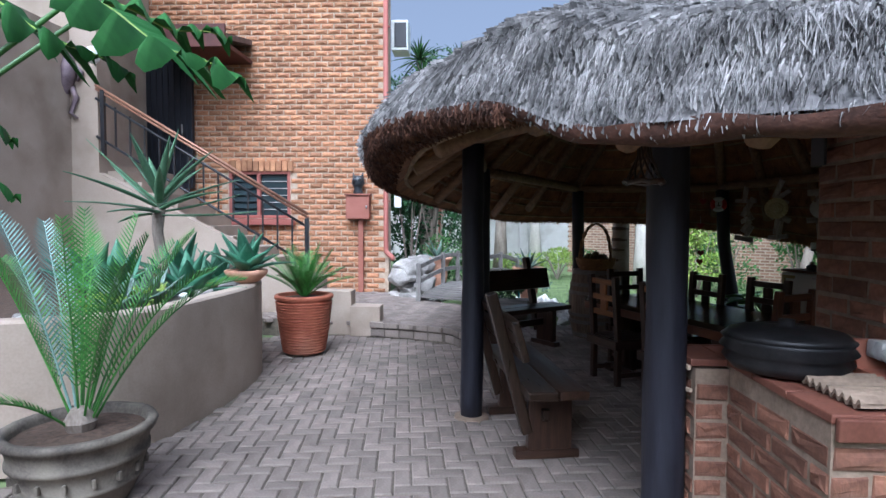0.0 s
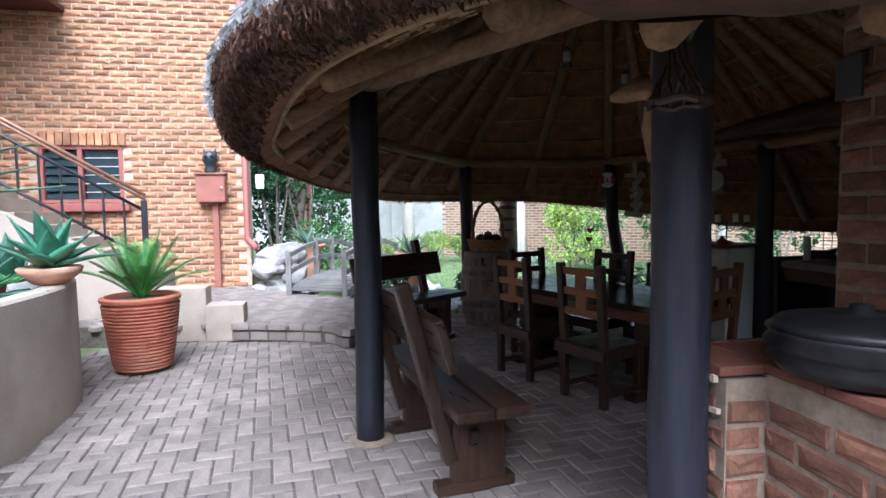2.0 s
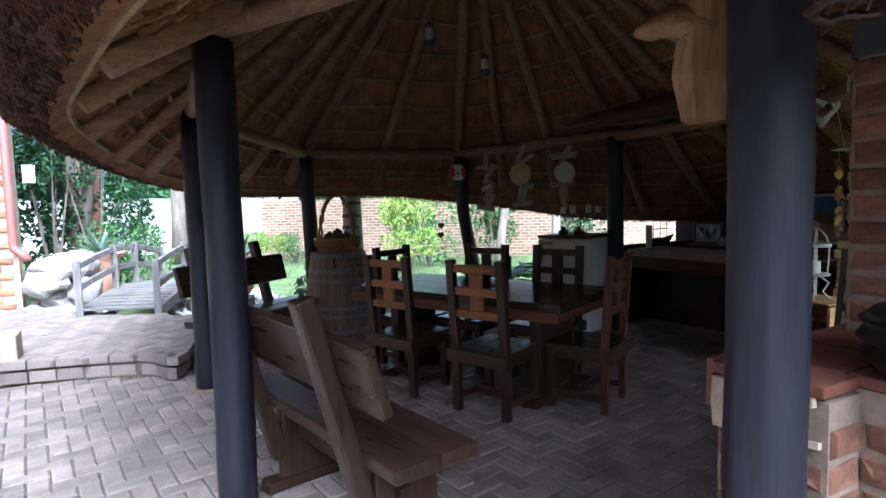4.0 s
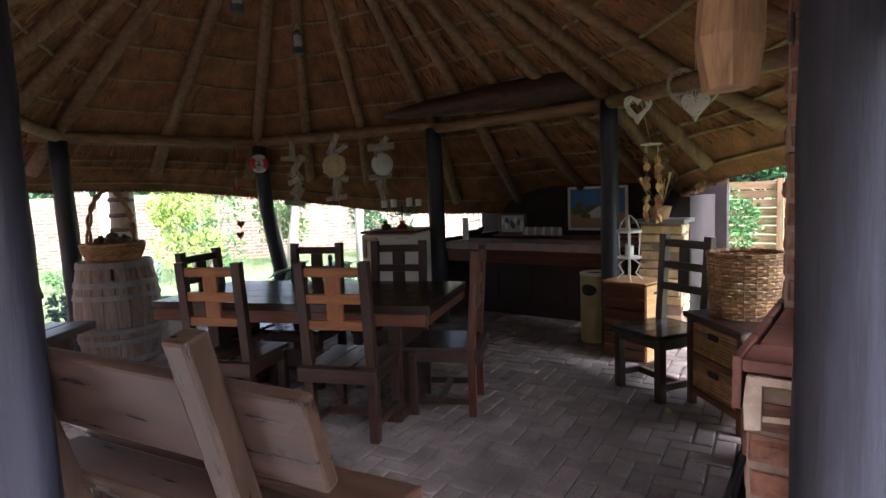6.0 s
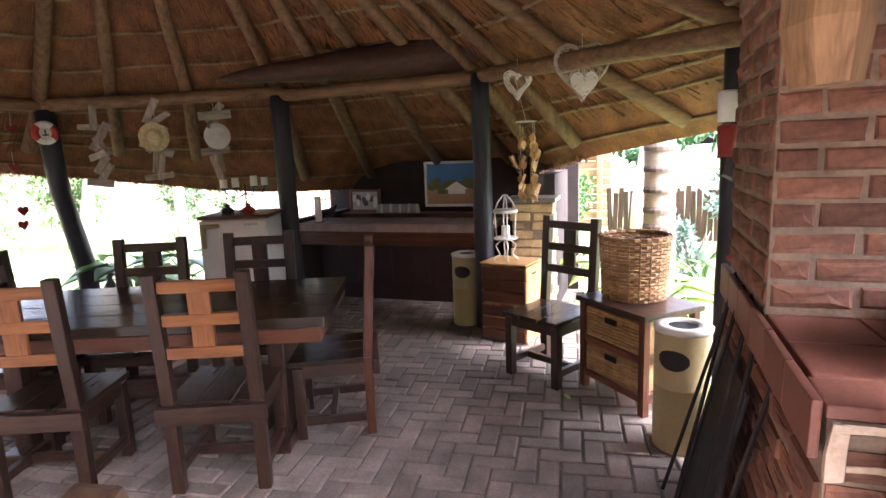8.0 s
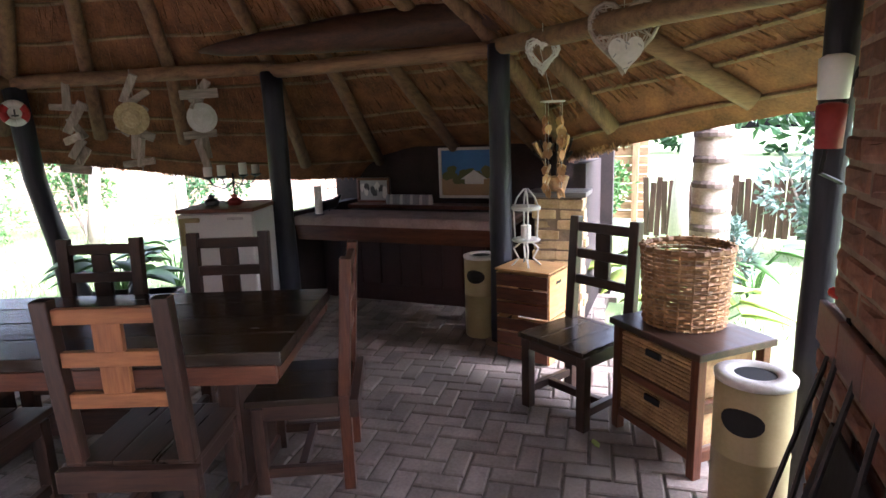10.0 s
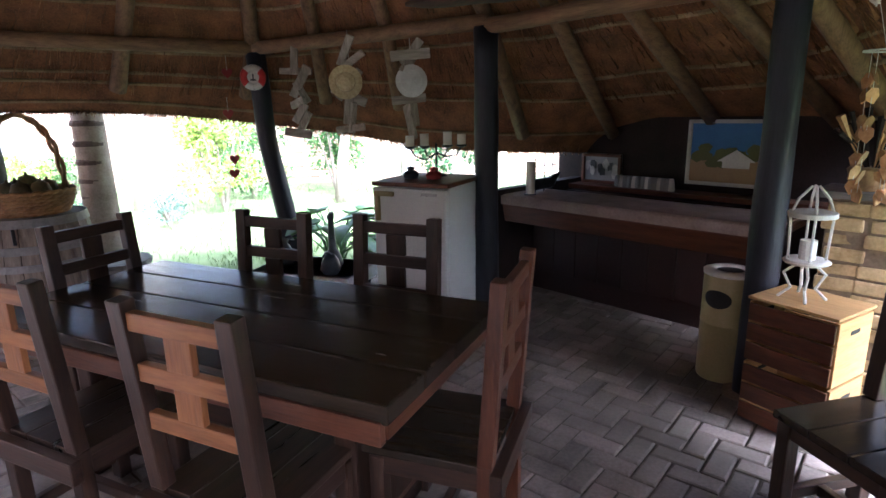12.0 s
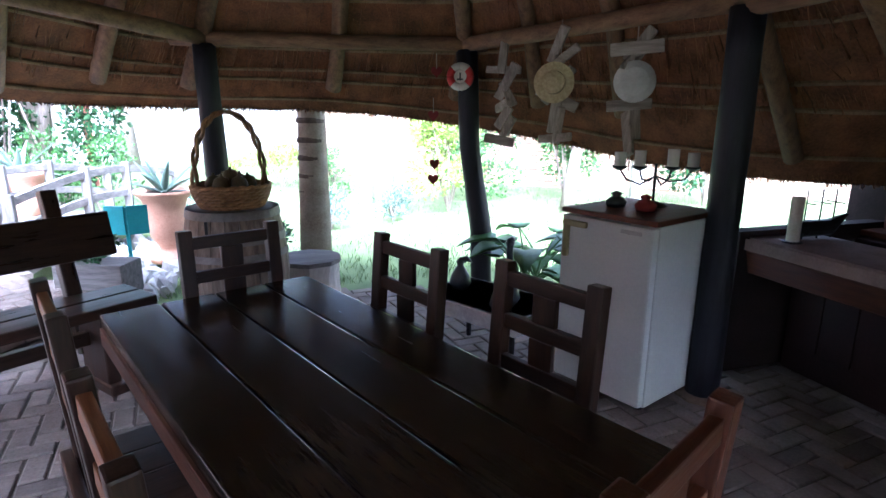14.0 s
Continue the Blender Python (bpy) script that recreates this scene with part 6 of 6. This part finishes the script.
def lobed(parent, base, tip, w, droop, lobes=7, seed=1):
    r = random.Random(seed)
    base, tip = Vector(base), Vector(tip)
    d = tip - base
    L = d.length
    d.normalize()
    s = d.cross(Vector((0, 0, 1))).normalized()
    b = bmesh.new()
    mid = []
    N = lobes * 6
    for k in range(N + 1):
        t = k / N
        mid.append(base + d * (L * t) + Vector((0, 0, -droop * t * t + .02 * math.sin(t * 9))))
    for sg in (-1, 1):
        prev = None
        for k in range(N + 1):
            t = k / N
            env = w * math.sin(min(1, t * 1.15 + .12) * math.pi) ** .7 if t < .86 else w * max(0.0, (1 - t) / .14) * .55
            lob = .12 + .88 * abs(math.sin(t * lobes * math.pi + sg * .3)) ** 1.5
            ww = max(env * lob * r.uniform(.92, 1.05), .004)
            fwd = .35 * ww
            e = mid[k] + s * sg * ww + d * fwd + Vector((0, 0, -ww * .35 + .03 * math.sin(k * 1.1)))
            h = mid[k] + s * sg * ww * .5 + d * fwd * .4 + Vector((0, 0, ww * .06 + .008 * math.sin(k)))
            cur = [b.verts.new(mid[k]), b.verts.new(h), b.verts.new(e)]
            if prev:
                b.faces.new((prev[0], prev[1], cur[1], cur[0]))
                b.faces.new((prev[1], prev[2], cur[2], cur[1]))
            prev = cur
    part("leaf_blade", b, M_BIGLEAF, parent, smooth=True)
    part("midrib", tube(mid, [.009 * (1 - .8 * k / N) for k in range(N + 1)], 6), M_LEAF_Y, parent)


lobed(ph, (-.62, 2.72, 2.34), (0.02, 2.62, 2.06), .30, .06, 6, 3)
lobed(ph, (-.72, 3.0, 2.42), (-.25, 3.15, 2.36), .24, .05, 5, 8)
lobed(ph, (-1.0, 2.62, 2.37), (-.42, 2.74, 2.13), .26, .08, 6, 11)
lobed(ph, (-1.25, 2.5, 2.15), (-.86, 2.75, 1.95), .17, .12, 5, 5)
lobed(ph, (-1.4, 2.6, 1.95), (-.98, 2.9, 1.74), .15, .1, 5, 6)
for a, c in (((-1.9, 2.9, .6), (-.62, 2.72, 2.34)), ((-1.9, 2.9, .6), (-.72, 3.0, 2.42)), ((-1.9, 2.9, .6), (-1.0, 2.62, 2.37)), ((-1.9, 2.9, .6), (-1.25, 2.5, 2.15)), ((-1.9, 2.9, .6), (-1.4, 2.6, 1.95))):
    m = Vector(a).lerp(Vector(c), .5) + Vector((-.25, 0, .35))
    part("stalk", tube([a, m, c], [.018, .014, .009], 8), M_LEAF_M, ph, smooth=True)
part("trunk", tube([(-1.95, 2.9, -.05), (-1.9, 2.9, .6)], [.08, .06], 10, rough=.3), M_TRUNK, ph)

# ---- garden: bridge, urns, stones, palms ----
br = thing("garden_bridge", "weathered grey wooden footbridge with railings", "bridge")
BA, BB = Vector((0.22, 10.5, 0)), Vector((1.25, 12.75, 0))
bd_ = (BB - BA).normalized()
bs_ = Vector((bd_.y, -bd_.x, 0))
NB = 20
for k in range(NB):
    t = (k + .5) / NB
    p = BA.lerp(BB, t) + Vector((0, 0, .26 + .16 * math.sin(t * math.pi)))
    ob = part("deck_board", box((.9, .118, .03), bevel=.005), W_GREY, br)
    ob.matrix_basis = Matrix.Translation(p) @ Z(math.degrees(math.atan2(bs_.y, bs_.x)))
for sg in (-1, 1):
    o = bs_ * (.46 * sg)
    arc = [BA.lerp(BB, k / 8) + o + Vector((0, 0, .2 + .16 * math.sin(k / 8 * math.pi))) for k in range(9)]
    for a, c in zip(arc, arc[1:]):
        part("stringer", box((.05, (c - a).length + .02, .15), (a + c) / 2, Vector((0, 1, 0)).rotation_difference(c - a).to_matrix(), .006), W_GREY, br)
        for dz in (.42, .68):
            part("rail", box((.045, (c - a).length + .02, .075), (a + c) / 2 + Vector((0, 0, dz - .08)), Vector((0, 1, 0)).rotation_difference(c - a).to_matrix(), .006), W_GREY, br)
    for k in (0, 3, 5, 8):
        part("rail_post", box((.08, .08, .78), arc[k] + Vector((0, 0, .28)), bevel=.006), W_GREY, br)


def urn(x, y, z, s, label):
    u = thing("urn_planter", label, "urn", pose(x, y, z), "urn planters")
    part("urn", lathe([(.2 * s, 0), (.2 * s, .06 * s), (.11 * s, .1 * s), (.1 * s, .16 * s), (.17 * s, .27 * s), (.2 * s, .42 * s), (.19 * s, .55 * s), (.23 * s, .68 * s), (.29 * s, .74 * s), (.3 * s, .78 * s), (.25 * s, .77 * s), (.2 * s, .7 * s)], 30), M_TERRAPALE, u, smooth=True)
    part("soil", lathe([(.24 * s, .745 * s), (0, .75 * s)], 18), M_SOIL, u)
    rosette(u, 0, 0, .74 * s, 13, .5 * s, .04 * s, M_LEAF_G, .15, 1.2, .2)


urn(1.74, 11.0, 0.05, .95, "tall terracotta urn with a spiky agave")
urn(0.02, 12.5, 0.05, 1.05, "terracotta urn with agave near the bridge")
pb = thing("planter_box", "low grey timber planter box on the terrace edge", "planter", pose(1.38, 9.72, .05, 0, 0, -20))
part("box", box((.55, .3, .34), (0, 0, .17), bevel=.01), W_GREY, pb)
foliage("foliage", [(0, 0, .42, .26, .14, .14)], 260, .06, M_LEAF_D, pb)
sg1 = thing("teal_sign", "small teal double sign board on a stake", "sign", pose(1.52, 10.25, 0))
part("stake", box((.03, .03, .75), (0, 0, .36)), M_TEAL, sg1)
for sx in (-1, 1):
    part("board", box((.17, .02, .26), (sx * .09, 0, .62), Matrix.Rotation(sx * .3, 3, "Z"), .004), M_TEAL, sg1)
bed = thing("stone_bed", "bed of pale loose stones beside the bridge", "stones", kind="stuff")
vv, ff = [], []
for k in range(230):
    x, y = uni(.9, 2.4), uni(9.75, 12.2)
    if k % 4 == 0:
        x, y = uni(-.9, .1), uni(11.2, 12.3)
    b = bmesh.new()
    bmesh.ops.create_icosphere(b, subdivisions=1, radius=uni(.05, .15), matrix=Matrix.Translation((x, y, uni(0, .06))) @ Euler((uni(0, 3), uni(0, 3), 0)).to_matrix().to_4x4() @ Matrix.Diagonal((1, uni(.6, .9), uni(.4, .7), 1)))
    o = len(vv)
    b.verts.index_update()
    vv += [tuple(v.co + noise.noise_vector(v.co * 9) * .02) for v in b.verts]
    ff += [tuple(o + v.index for v in f.verts) for f in b.faces]
    b.free()
raw("pebbles", vv, ff, M_PEBBLE, bed)
for k in range(16):
    rk = bmesh.new()
    bmesh.ops.create_icosphere(rk, subdivisions=3, radius=uni(.18, .34))
    for v in rk.verts:
        v.co += noise.noise_vector(v.co * 4 + Vector((k * 7, 0, 0))) * .1
        v.co.z *= .75
    ob = part("rock", rk, M_ROCK)
    ob.matrix_world = pose(-.62 + uni(-.25, .45), 11.85 + uni(-.3, .7), .05 + .16 * (k % 5), 0, 0, uni(0, 360))
    tagged(ob, "rough brown rock heaped at the house corner", "rock", "rocks at the house corner")


def palm_trunk(x, y, h, r, label):
    p = thing("palm_trunk", label, "palm", pose(x, y, 0))
    part("trunk", tube([(0, 0, -.1), (.01, 0, h * .3), (0, .01, h * .6), (0, 0, h)], [r * 1.25, r, r * .96, r * .9], 18), M_PALM, p, smooth=True)
    for k in range(int(h / .17)):
        z = .12 + k * .17 + uni(-.02, .02)
        part("ring_scar", tube([(0, 0, z), (0, 0, z + .028), (0, 0, z + .05)], [r * 1.06, r * 1.07, r * 1.0], 18, caps=False), M_PALMRING, p)
    return p


palm_trunk(3.16, 10.22, 5.0, .13, "ringed palm trunk standing beside the hut eave")
palm_trunk(5.62, 3.72, 3.2, .13, "ringed palm trunk at the hut side opening")
pole = thing("garden_pole", "pale slim tree trunk beyond the hut", "trunk", pose(6.6, 9.9, 0))
part("trunk", tube([(0, 0, -.05), (.02, 0, 1.5), (0, 0, 4.0)], .07, 12, rough=.15), M_TRUNKPALE, pole, smooth=True)
lp = thing("garden_lamp_post", "slim brown post in the lawn", "post", pose(-.15, 16.5, 0))
part("post", tube([(0, 0, -.05), (0, 0, 2.6)], .07, 10), M_BOX, lp)

# shrubs and trees
shrub(-.35, 13.2, .7, 1.5, M_LEAF_M, "pale green shrub behind the rocks", 1500, .08)
shrub(-.1, 14.4, 1.0, 2.9, M_LEAF_D, "tall dark green shrub beside the house", 2200, .12)
shrub(-.75, 14.2, .8, 3.6, M_LEAF_D, "tall dark green shrub beside the house", 1800, .12)
shrub(.55, 13.9, .7, 1.2, M_LEAF_M, "low green shrub behind the bridge", 900, .08)
shrub(3.2, 17.4, .9, .95, M_LEAF_Y, "bright yellow-green clipped shrub in the lawn", 1800, .07)
shrub(2.2, 19.5, .8, .7, M_LEAF_Y, "bright yellow-green clipped shrub in the lawn", 1100, .07)
shrub(4.4, 18.2, .7, .8, M_LEAF_M, "rounded green shrub in the lawn", 1000, .07)
shrub(5.7, 13.6, .85, 1.75, M_LEAF_Y, "lime-green leafy bush behind the hut", 2200, .09)
shrub(6.7, 14.6, .9, 1.6, M_LEAF_M, "green leafy bush behind the hut", 1500, .1)
shrub(8.1, 13.9, .8, 2.0, M_LEAF_M, "green bush against the garden wall", 1500, .1)
shrub(10.4, 12.9, .9, 2.2, M_LEAF_D, "dark green bush against the garden wall", 1500, .12)
shrub(3.6, 12.6, .35, .5, M_LEAF_G, "low blue-green plant in the lawn", 500, .06)
shrub(4.6, 13.0, .35, .55, M_LEAF_G, "low blue-green plant in the lawn", 500, .06)
shrub(3.9, 14.5, .3, .5, M_LEAF_M, "low green plant in the lawn", 400, .06)
shrub(2.62, 10.25, .3, .6, M_LEAF_G, "feathery grey-green tuft beside the palm", 600, .07)
shrub(2.0, 13.3, .5, .5, M_LEAF_G, "low blue-green plant by the stones", 700, .06)
shrub(8.6, 5.2, .8, 1.5, M_LEAF_M, "sunny green bush beyond the side opening", 1000, .09)
shrub(8.9, 2.4, .8, 1.6, M_LEAF_G, "grey-green spiky bush near the fence", 1400, .12)
shrub(7.4, 3.3, .4, .7, M_LEAF_G, "grey-green tuft near the hut side", 700, .09)


def bigleaf(x, y, n, L, h, m, label):
    b = thing("broadleaf_plant", label, "plant", pose(x, y, 0))
    for k in range(n):
        a = k * 2.39996
        e = Vector((math.cos(a) * uni(.15, .4), math.sin(a) * uni(.15, .4), h * uni(.6, 1.05)))
        part("stalk", tube([(0, 0, -.03), (e.x * .4, e.y * .4, e.z * .7), tuple(e)], [.012, .01, .006], 6), M_LEAF_M, b)
        blade_leaf(b, e, (math.cos(a), math.sin(a), .1), L * uni(.7, 1.1), L * .32, .35, m, fold=.2)
    return b


bigleaf(6.0, 4.0, 9, .42, .5, M_LEAF_Y, "broad lime-green leaves outside the hut opening")
bigleaf(5.2, 3.75, 8, .40, .45, M_LEAF_Y, "broad lime-green leaves outside the hut opening")
bigleaf(6.5, 3.3, 8, .42, .5, M_LEAF_M, "broad green leaves outside the hut opening")
bigleaf(4.72, 8.72, 12, .36, .62, M_LEAF_M, "green strap-leaved plant behind the low table")
bigleaf(5.1, 9.2, 10, .36, .55, M_LEAF_M, "green strap-leaved plant behind the low table")
bigleaf(5.6, 9.0, 9, .36, .5, M_LEAF_G, "green strap-leaved plant at the hut edge")

tree(4.9, 15.0, 5.5, 1.7, M_LEAF_M, girth=.16)
tree(3.1, 22.5, 7.0, 2.4, M_LEAF_D, girth=.2)
tree(1.7, 20.5, 7.0, 2.2, M_LEAF_M, M_TRUNK, "tall garden tree with dark trunk and green crown", girth=.2)
tree(-.6, 22.0, 7.5, 2.6, M_LEAF_D, M_TRUNK, "tall garden tree with dark trunk and green crown", girth=.24)
tree(7.6, 13.0, 4.0, 1.4, M_LEAF_D, M_TRUNK, "small twisted tree by the garden wall", girth=.1, lean=.5)
tree(9.2, 3.9, 4.2, 1.5, M_LEAF_M, M_TRUNKPALE, "pale branching tree beyond the side opening", n=650, girth=.1, lean=-.4, leaf=.1)
tree(6.5, 20.5, 6.5, 2.4, M_LEAF_D, girth=.2)
dt = thing("dracaena_tree", "spiky dracaena tree rising behind the house corner", "tree", pose(-.45, 14.6, 0))
for k, (x, y, h) in enumerate(((0, 0, 5.0), (.55, .2, 4.4), (-.15, .4, 5.6), (.9, -.1, 5.3))):
    part("trunk", tube([(0, 0, -.1), (x * .4, y * .4, h * .5), (x, y, h)], [.12, .09, .06], 9, rough=.2), M_TRUNK, dt, smooth=True)
    for j in range(46):
        a = j * 2.39996
        e = -.3 + 1.7 * j / 46
        d = Vector((math.cos(a) * math.cos(e), math.sin(a) * math.cos(e), math.sin(e)))
        blade_leaf(dt, (x, y, h), d, uni(.65, .9), .03, .3, M_LEAF_D if j % 3 else M_LEAF_M, n=4)

# garden walls and fences
wall_garden = thing("wall_garden", "old brick garden wall at the back of the lawn", "wall", kind="structure")
GA, GB_ = Vector((4.0, 20.0, 0)), Vector((15.0, 11.5, 0))
gd = (GB_ - GA)
gl_ = gd.length
gang = math.degrees(math.atan2(gd.y, gd.x))
gw = part("wall", box((gl_, .2, 1.75), (0, 0, .8)), M_HMORTAR, wall_garden)
gw.matrix_basis = Matrix.Translation((GA + GB_) / 2) @ Z(gang)
gspots = []
for r in range(21):
    for c in range(int(gl_ / .235)):
        gspots.append(gw.matrix_basis @ Matrix.Translation((-gl_ / 2 + (c + .5 * (r % 2) + .3) * .235, -.1, r * .082 + .0)) @ Matrix.Rotation(radians(90), 4, "X"))
wall_far = thing("wall_north", "pale rendered boundary wall behind the garden", "wall", kind="structure")
part("wall", box((22, .2, 2.0), (-4.5, 25.5, .95)), M_GARDENWALL, wall_far)
for k in range(8):
    part("pier", box((.35, .35, 2.15), (-14.5 + k * 2.9, 25.38, 1.02), bevel=.02), M_GARDENWALL, wall_far)
fence = thing("reed_fence", "dark weathered paling fence beyond the side opening", "fence", kind="structure")
for k in range(64):
    y = -1.0 + k * .085
    part("paling", box((.03, .082, 0.85 + uni(-.1, .12)), (10.2 + uni(-.02, .02), y, .38), Euler((uni(-.05, .05), 0, 0)).to_matrix(), .006), W_DARK if k % 3 else W_BENCH, fence)
fence2 = thing("board_fence", "pale reddish horizontal board fence with posts", "fence", kind="structure")
for k in range(9):
    part("board", box((.03, 5.6, .135), (11.4, 7.2, .1 + k * .155), bevel=.006), W_LOG, fence2)
for k in range(4):
    part("fence_post", box((.1, .1, 1.5), (11.34, 4.6 + k * 1.75, .7), bevel=.008), W_LOG, fence2)
wall_se = thing("wall_south", "pale pink brick boundary wall beside the hut", "wall", kind="structure")
part("wall", box((.25, 5.0, 1.9), (8.3, -.9, .93)), M_HMORTAR, wall_se)
sspots = []
for r in range(22):
    for c in range(20):
        sspots.append(Matrix.Translation((8.17, -3.3 + (c + .5 * (r % 2)) * .245, .05 + r * .084)) @ Matrix.Rotation(radians(90), 4, "X").to_4x4() @ Matrix.Rotation(radians(-90), 4, "Y"))

# far woods close the view on all sides
vv, ff = [], []
woods = []
for k in range(46):
    a = k / 46 * math.tau
    rr = uni(33, 40)
    woods.append((3 + rr * math.cos(a), 8 + rr * math.sin(a), uni(2.2, 3.4), uni(3.5, 5), uni(3.5, 5), uni(2.6, 4.2)))
fw = foliage("far_woods", woods, 26000, .75, M_LEAF_D)
tagged(fw, "far dark green trees around the garden", "woods", kind="stuff")


def grass_fn(k):
    x, y = uni(1.8, 11), 9.9 + 9 * rng.random() ** 1.6
    if k % 4 == 0:
        x, y = uni(5.3, 9.5), uni(.5, 9.5)
        if x < 7.4 and 4.2 < y < 8.6:
            x += 2.4
    d = Vector((uni(-.5, .5), uni(-.5, .5), 1)).normalized()
    return Vector((x, y, -.06)), d, d.cross(rand_dir()).normalized(), uni(.05, .12), .005


vv, ff = blades(16000, grass_fn)
gr = raw("grass", vv, ff, M_GRASS)
tagged(gr, "short green lawn grass", "grass", kind="stuff")


# ---- bricks of walls and paving ----
lay("brick", hspots, hshapes, M_HBRICK, wall_house, nearest(hspots, (-1.5, HY, 1.6)))
spots = [pose(x, y, z, 0, 0, r) for x, y, z, r in herring(COURT, 0.0, 7, (0.3, 4.0))]
lay("paver", spots, [brick_shape(0.209, 0.099, 0.05, edge=0.006) for _ in range(2)], M_PAVER, floor, nearest(spots, (0.2, 4.3, 0)))
spots = [pose(x, y, z, 0, 0, r) for x, y, z, r in herring(TERR, TZ, 38, (-1.0, 10.0))]
lay("paver", spots, [brick_shape(0.209, 0.099, 0.05, edge=0.006)], M_PAVER, terrace, nearest(spots, (0.0, 8.8, TZ)))
for p, ang in spots_edge:
    for nm, z, l, d, h in (("coping_brick", TZ + 0.012, 0.205, 0.12, 0.075), ("riser_brick", TZ - 0.085, 0.2, 0.08, 0.1)):
        ob = part(nm, box((l, d, h), bevel=0.008), M_PAVER, terrace)
        ob.matrix_basis = pose(p.x, p.y, z - h / 2, 0, 0, ang + uni(-1, 1)) @ Matrix.Translation((0, 0.02, 0))
lay("brick", bspots, bshapes, M_BBRICK, bcore, nearest(bspots, (1.8, 3.4, 0.9)))
lay("brick", gspots, [brick_shape(0.222, 0.07, 0.05, .003)], M_GBRICK, wall_garden, nearest(gspots, (9.0, 16.0, 0.8), 200))
lay("brick", sspots, [brick_shape(0.23, 0.074, 0.05, .003)], M_GBRICK, wall_se, nearest(sspots, (8.0, 1.0, 0.8), 120))
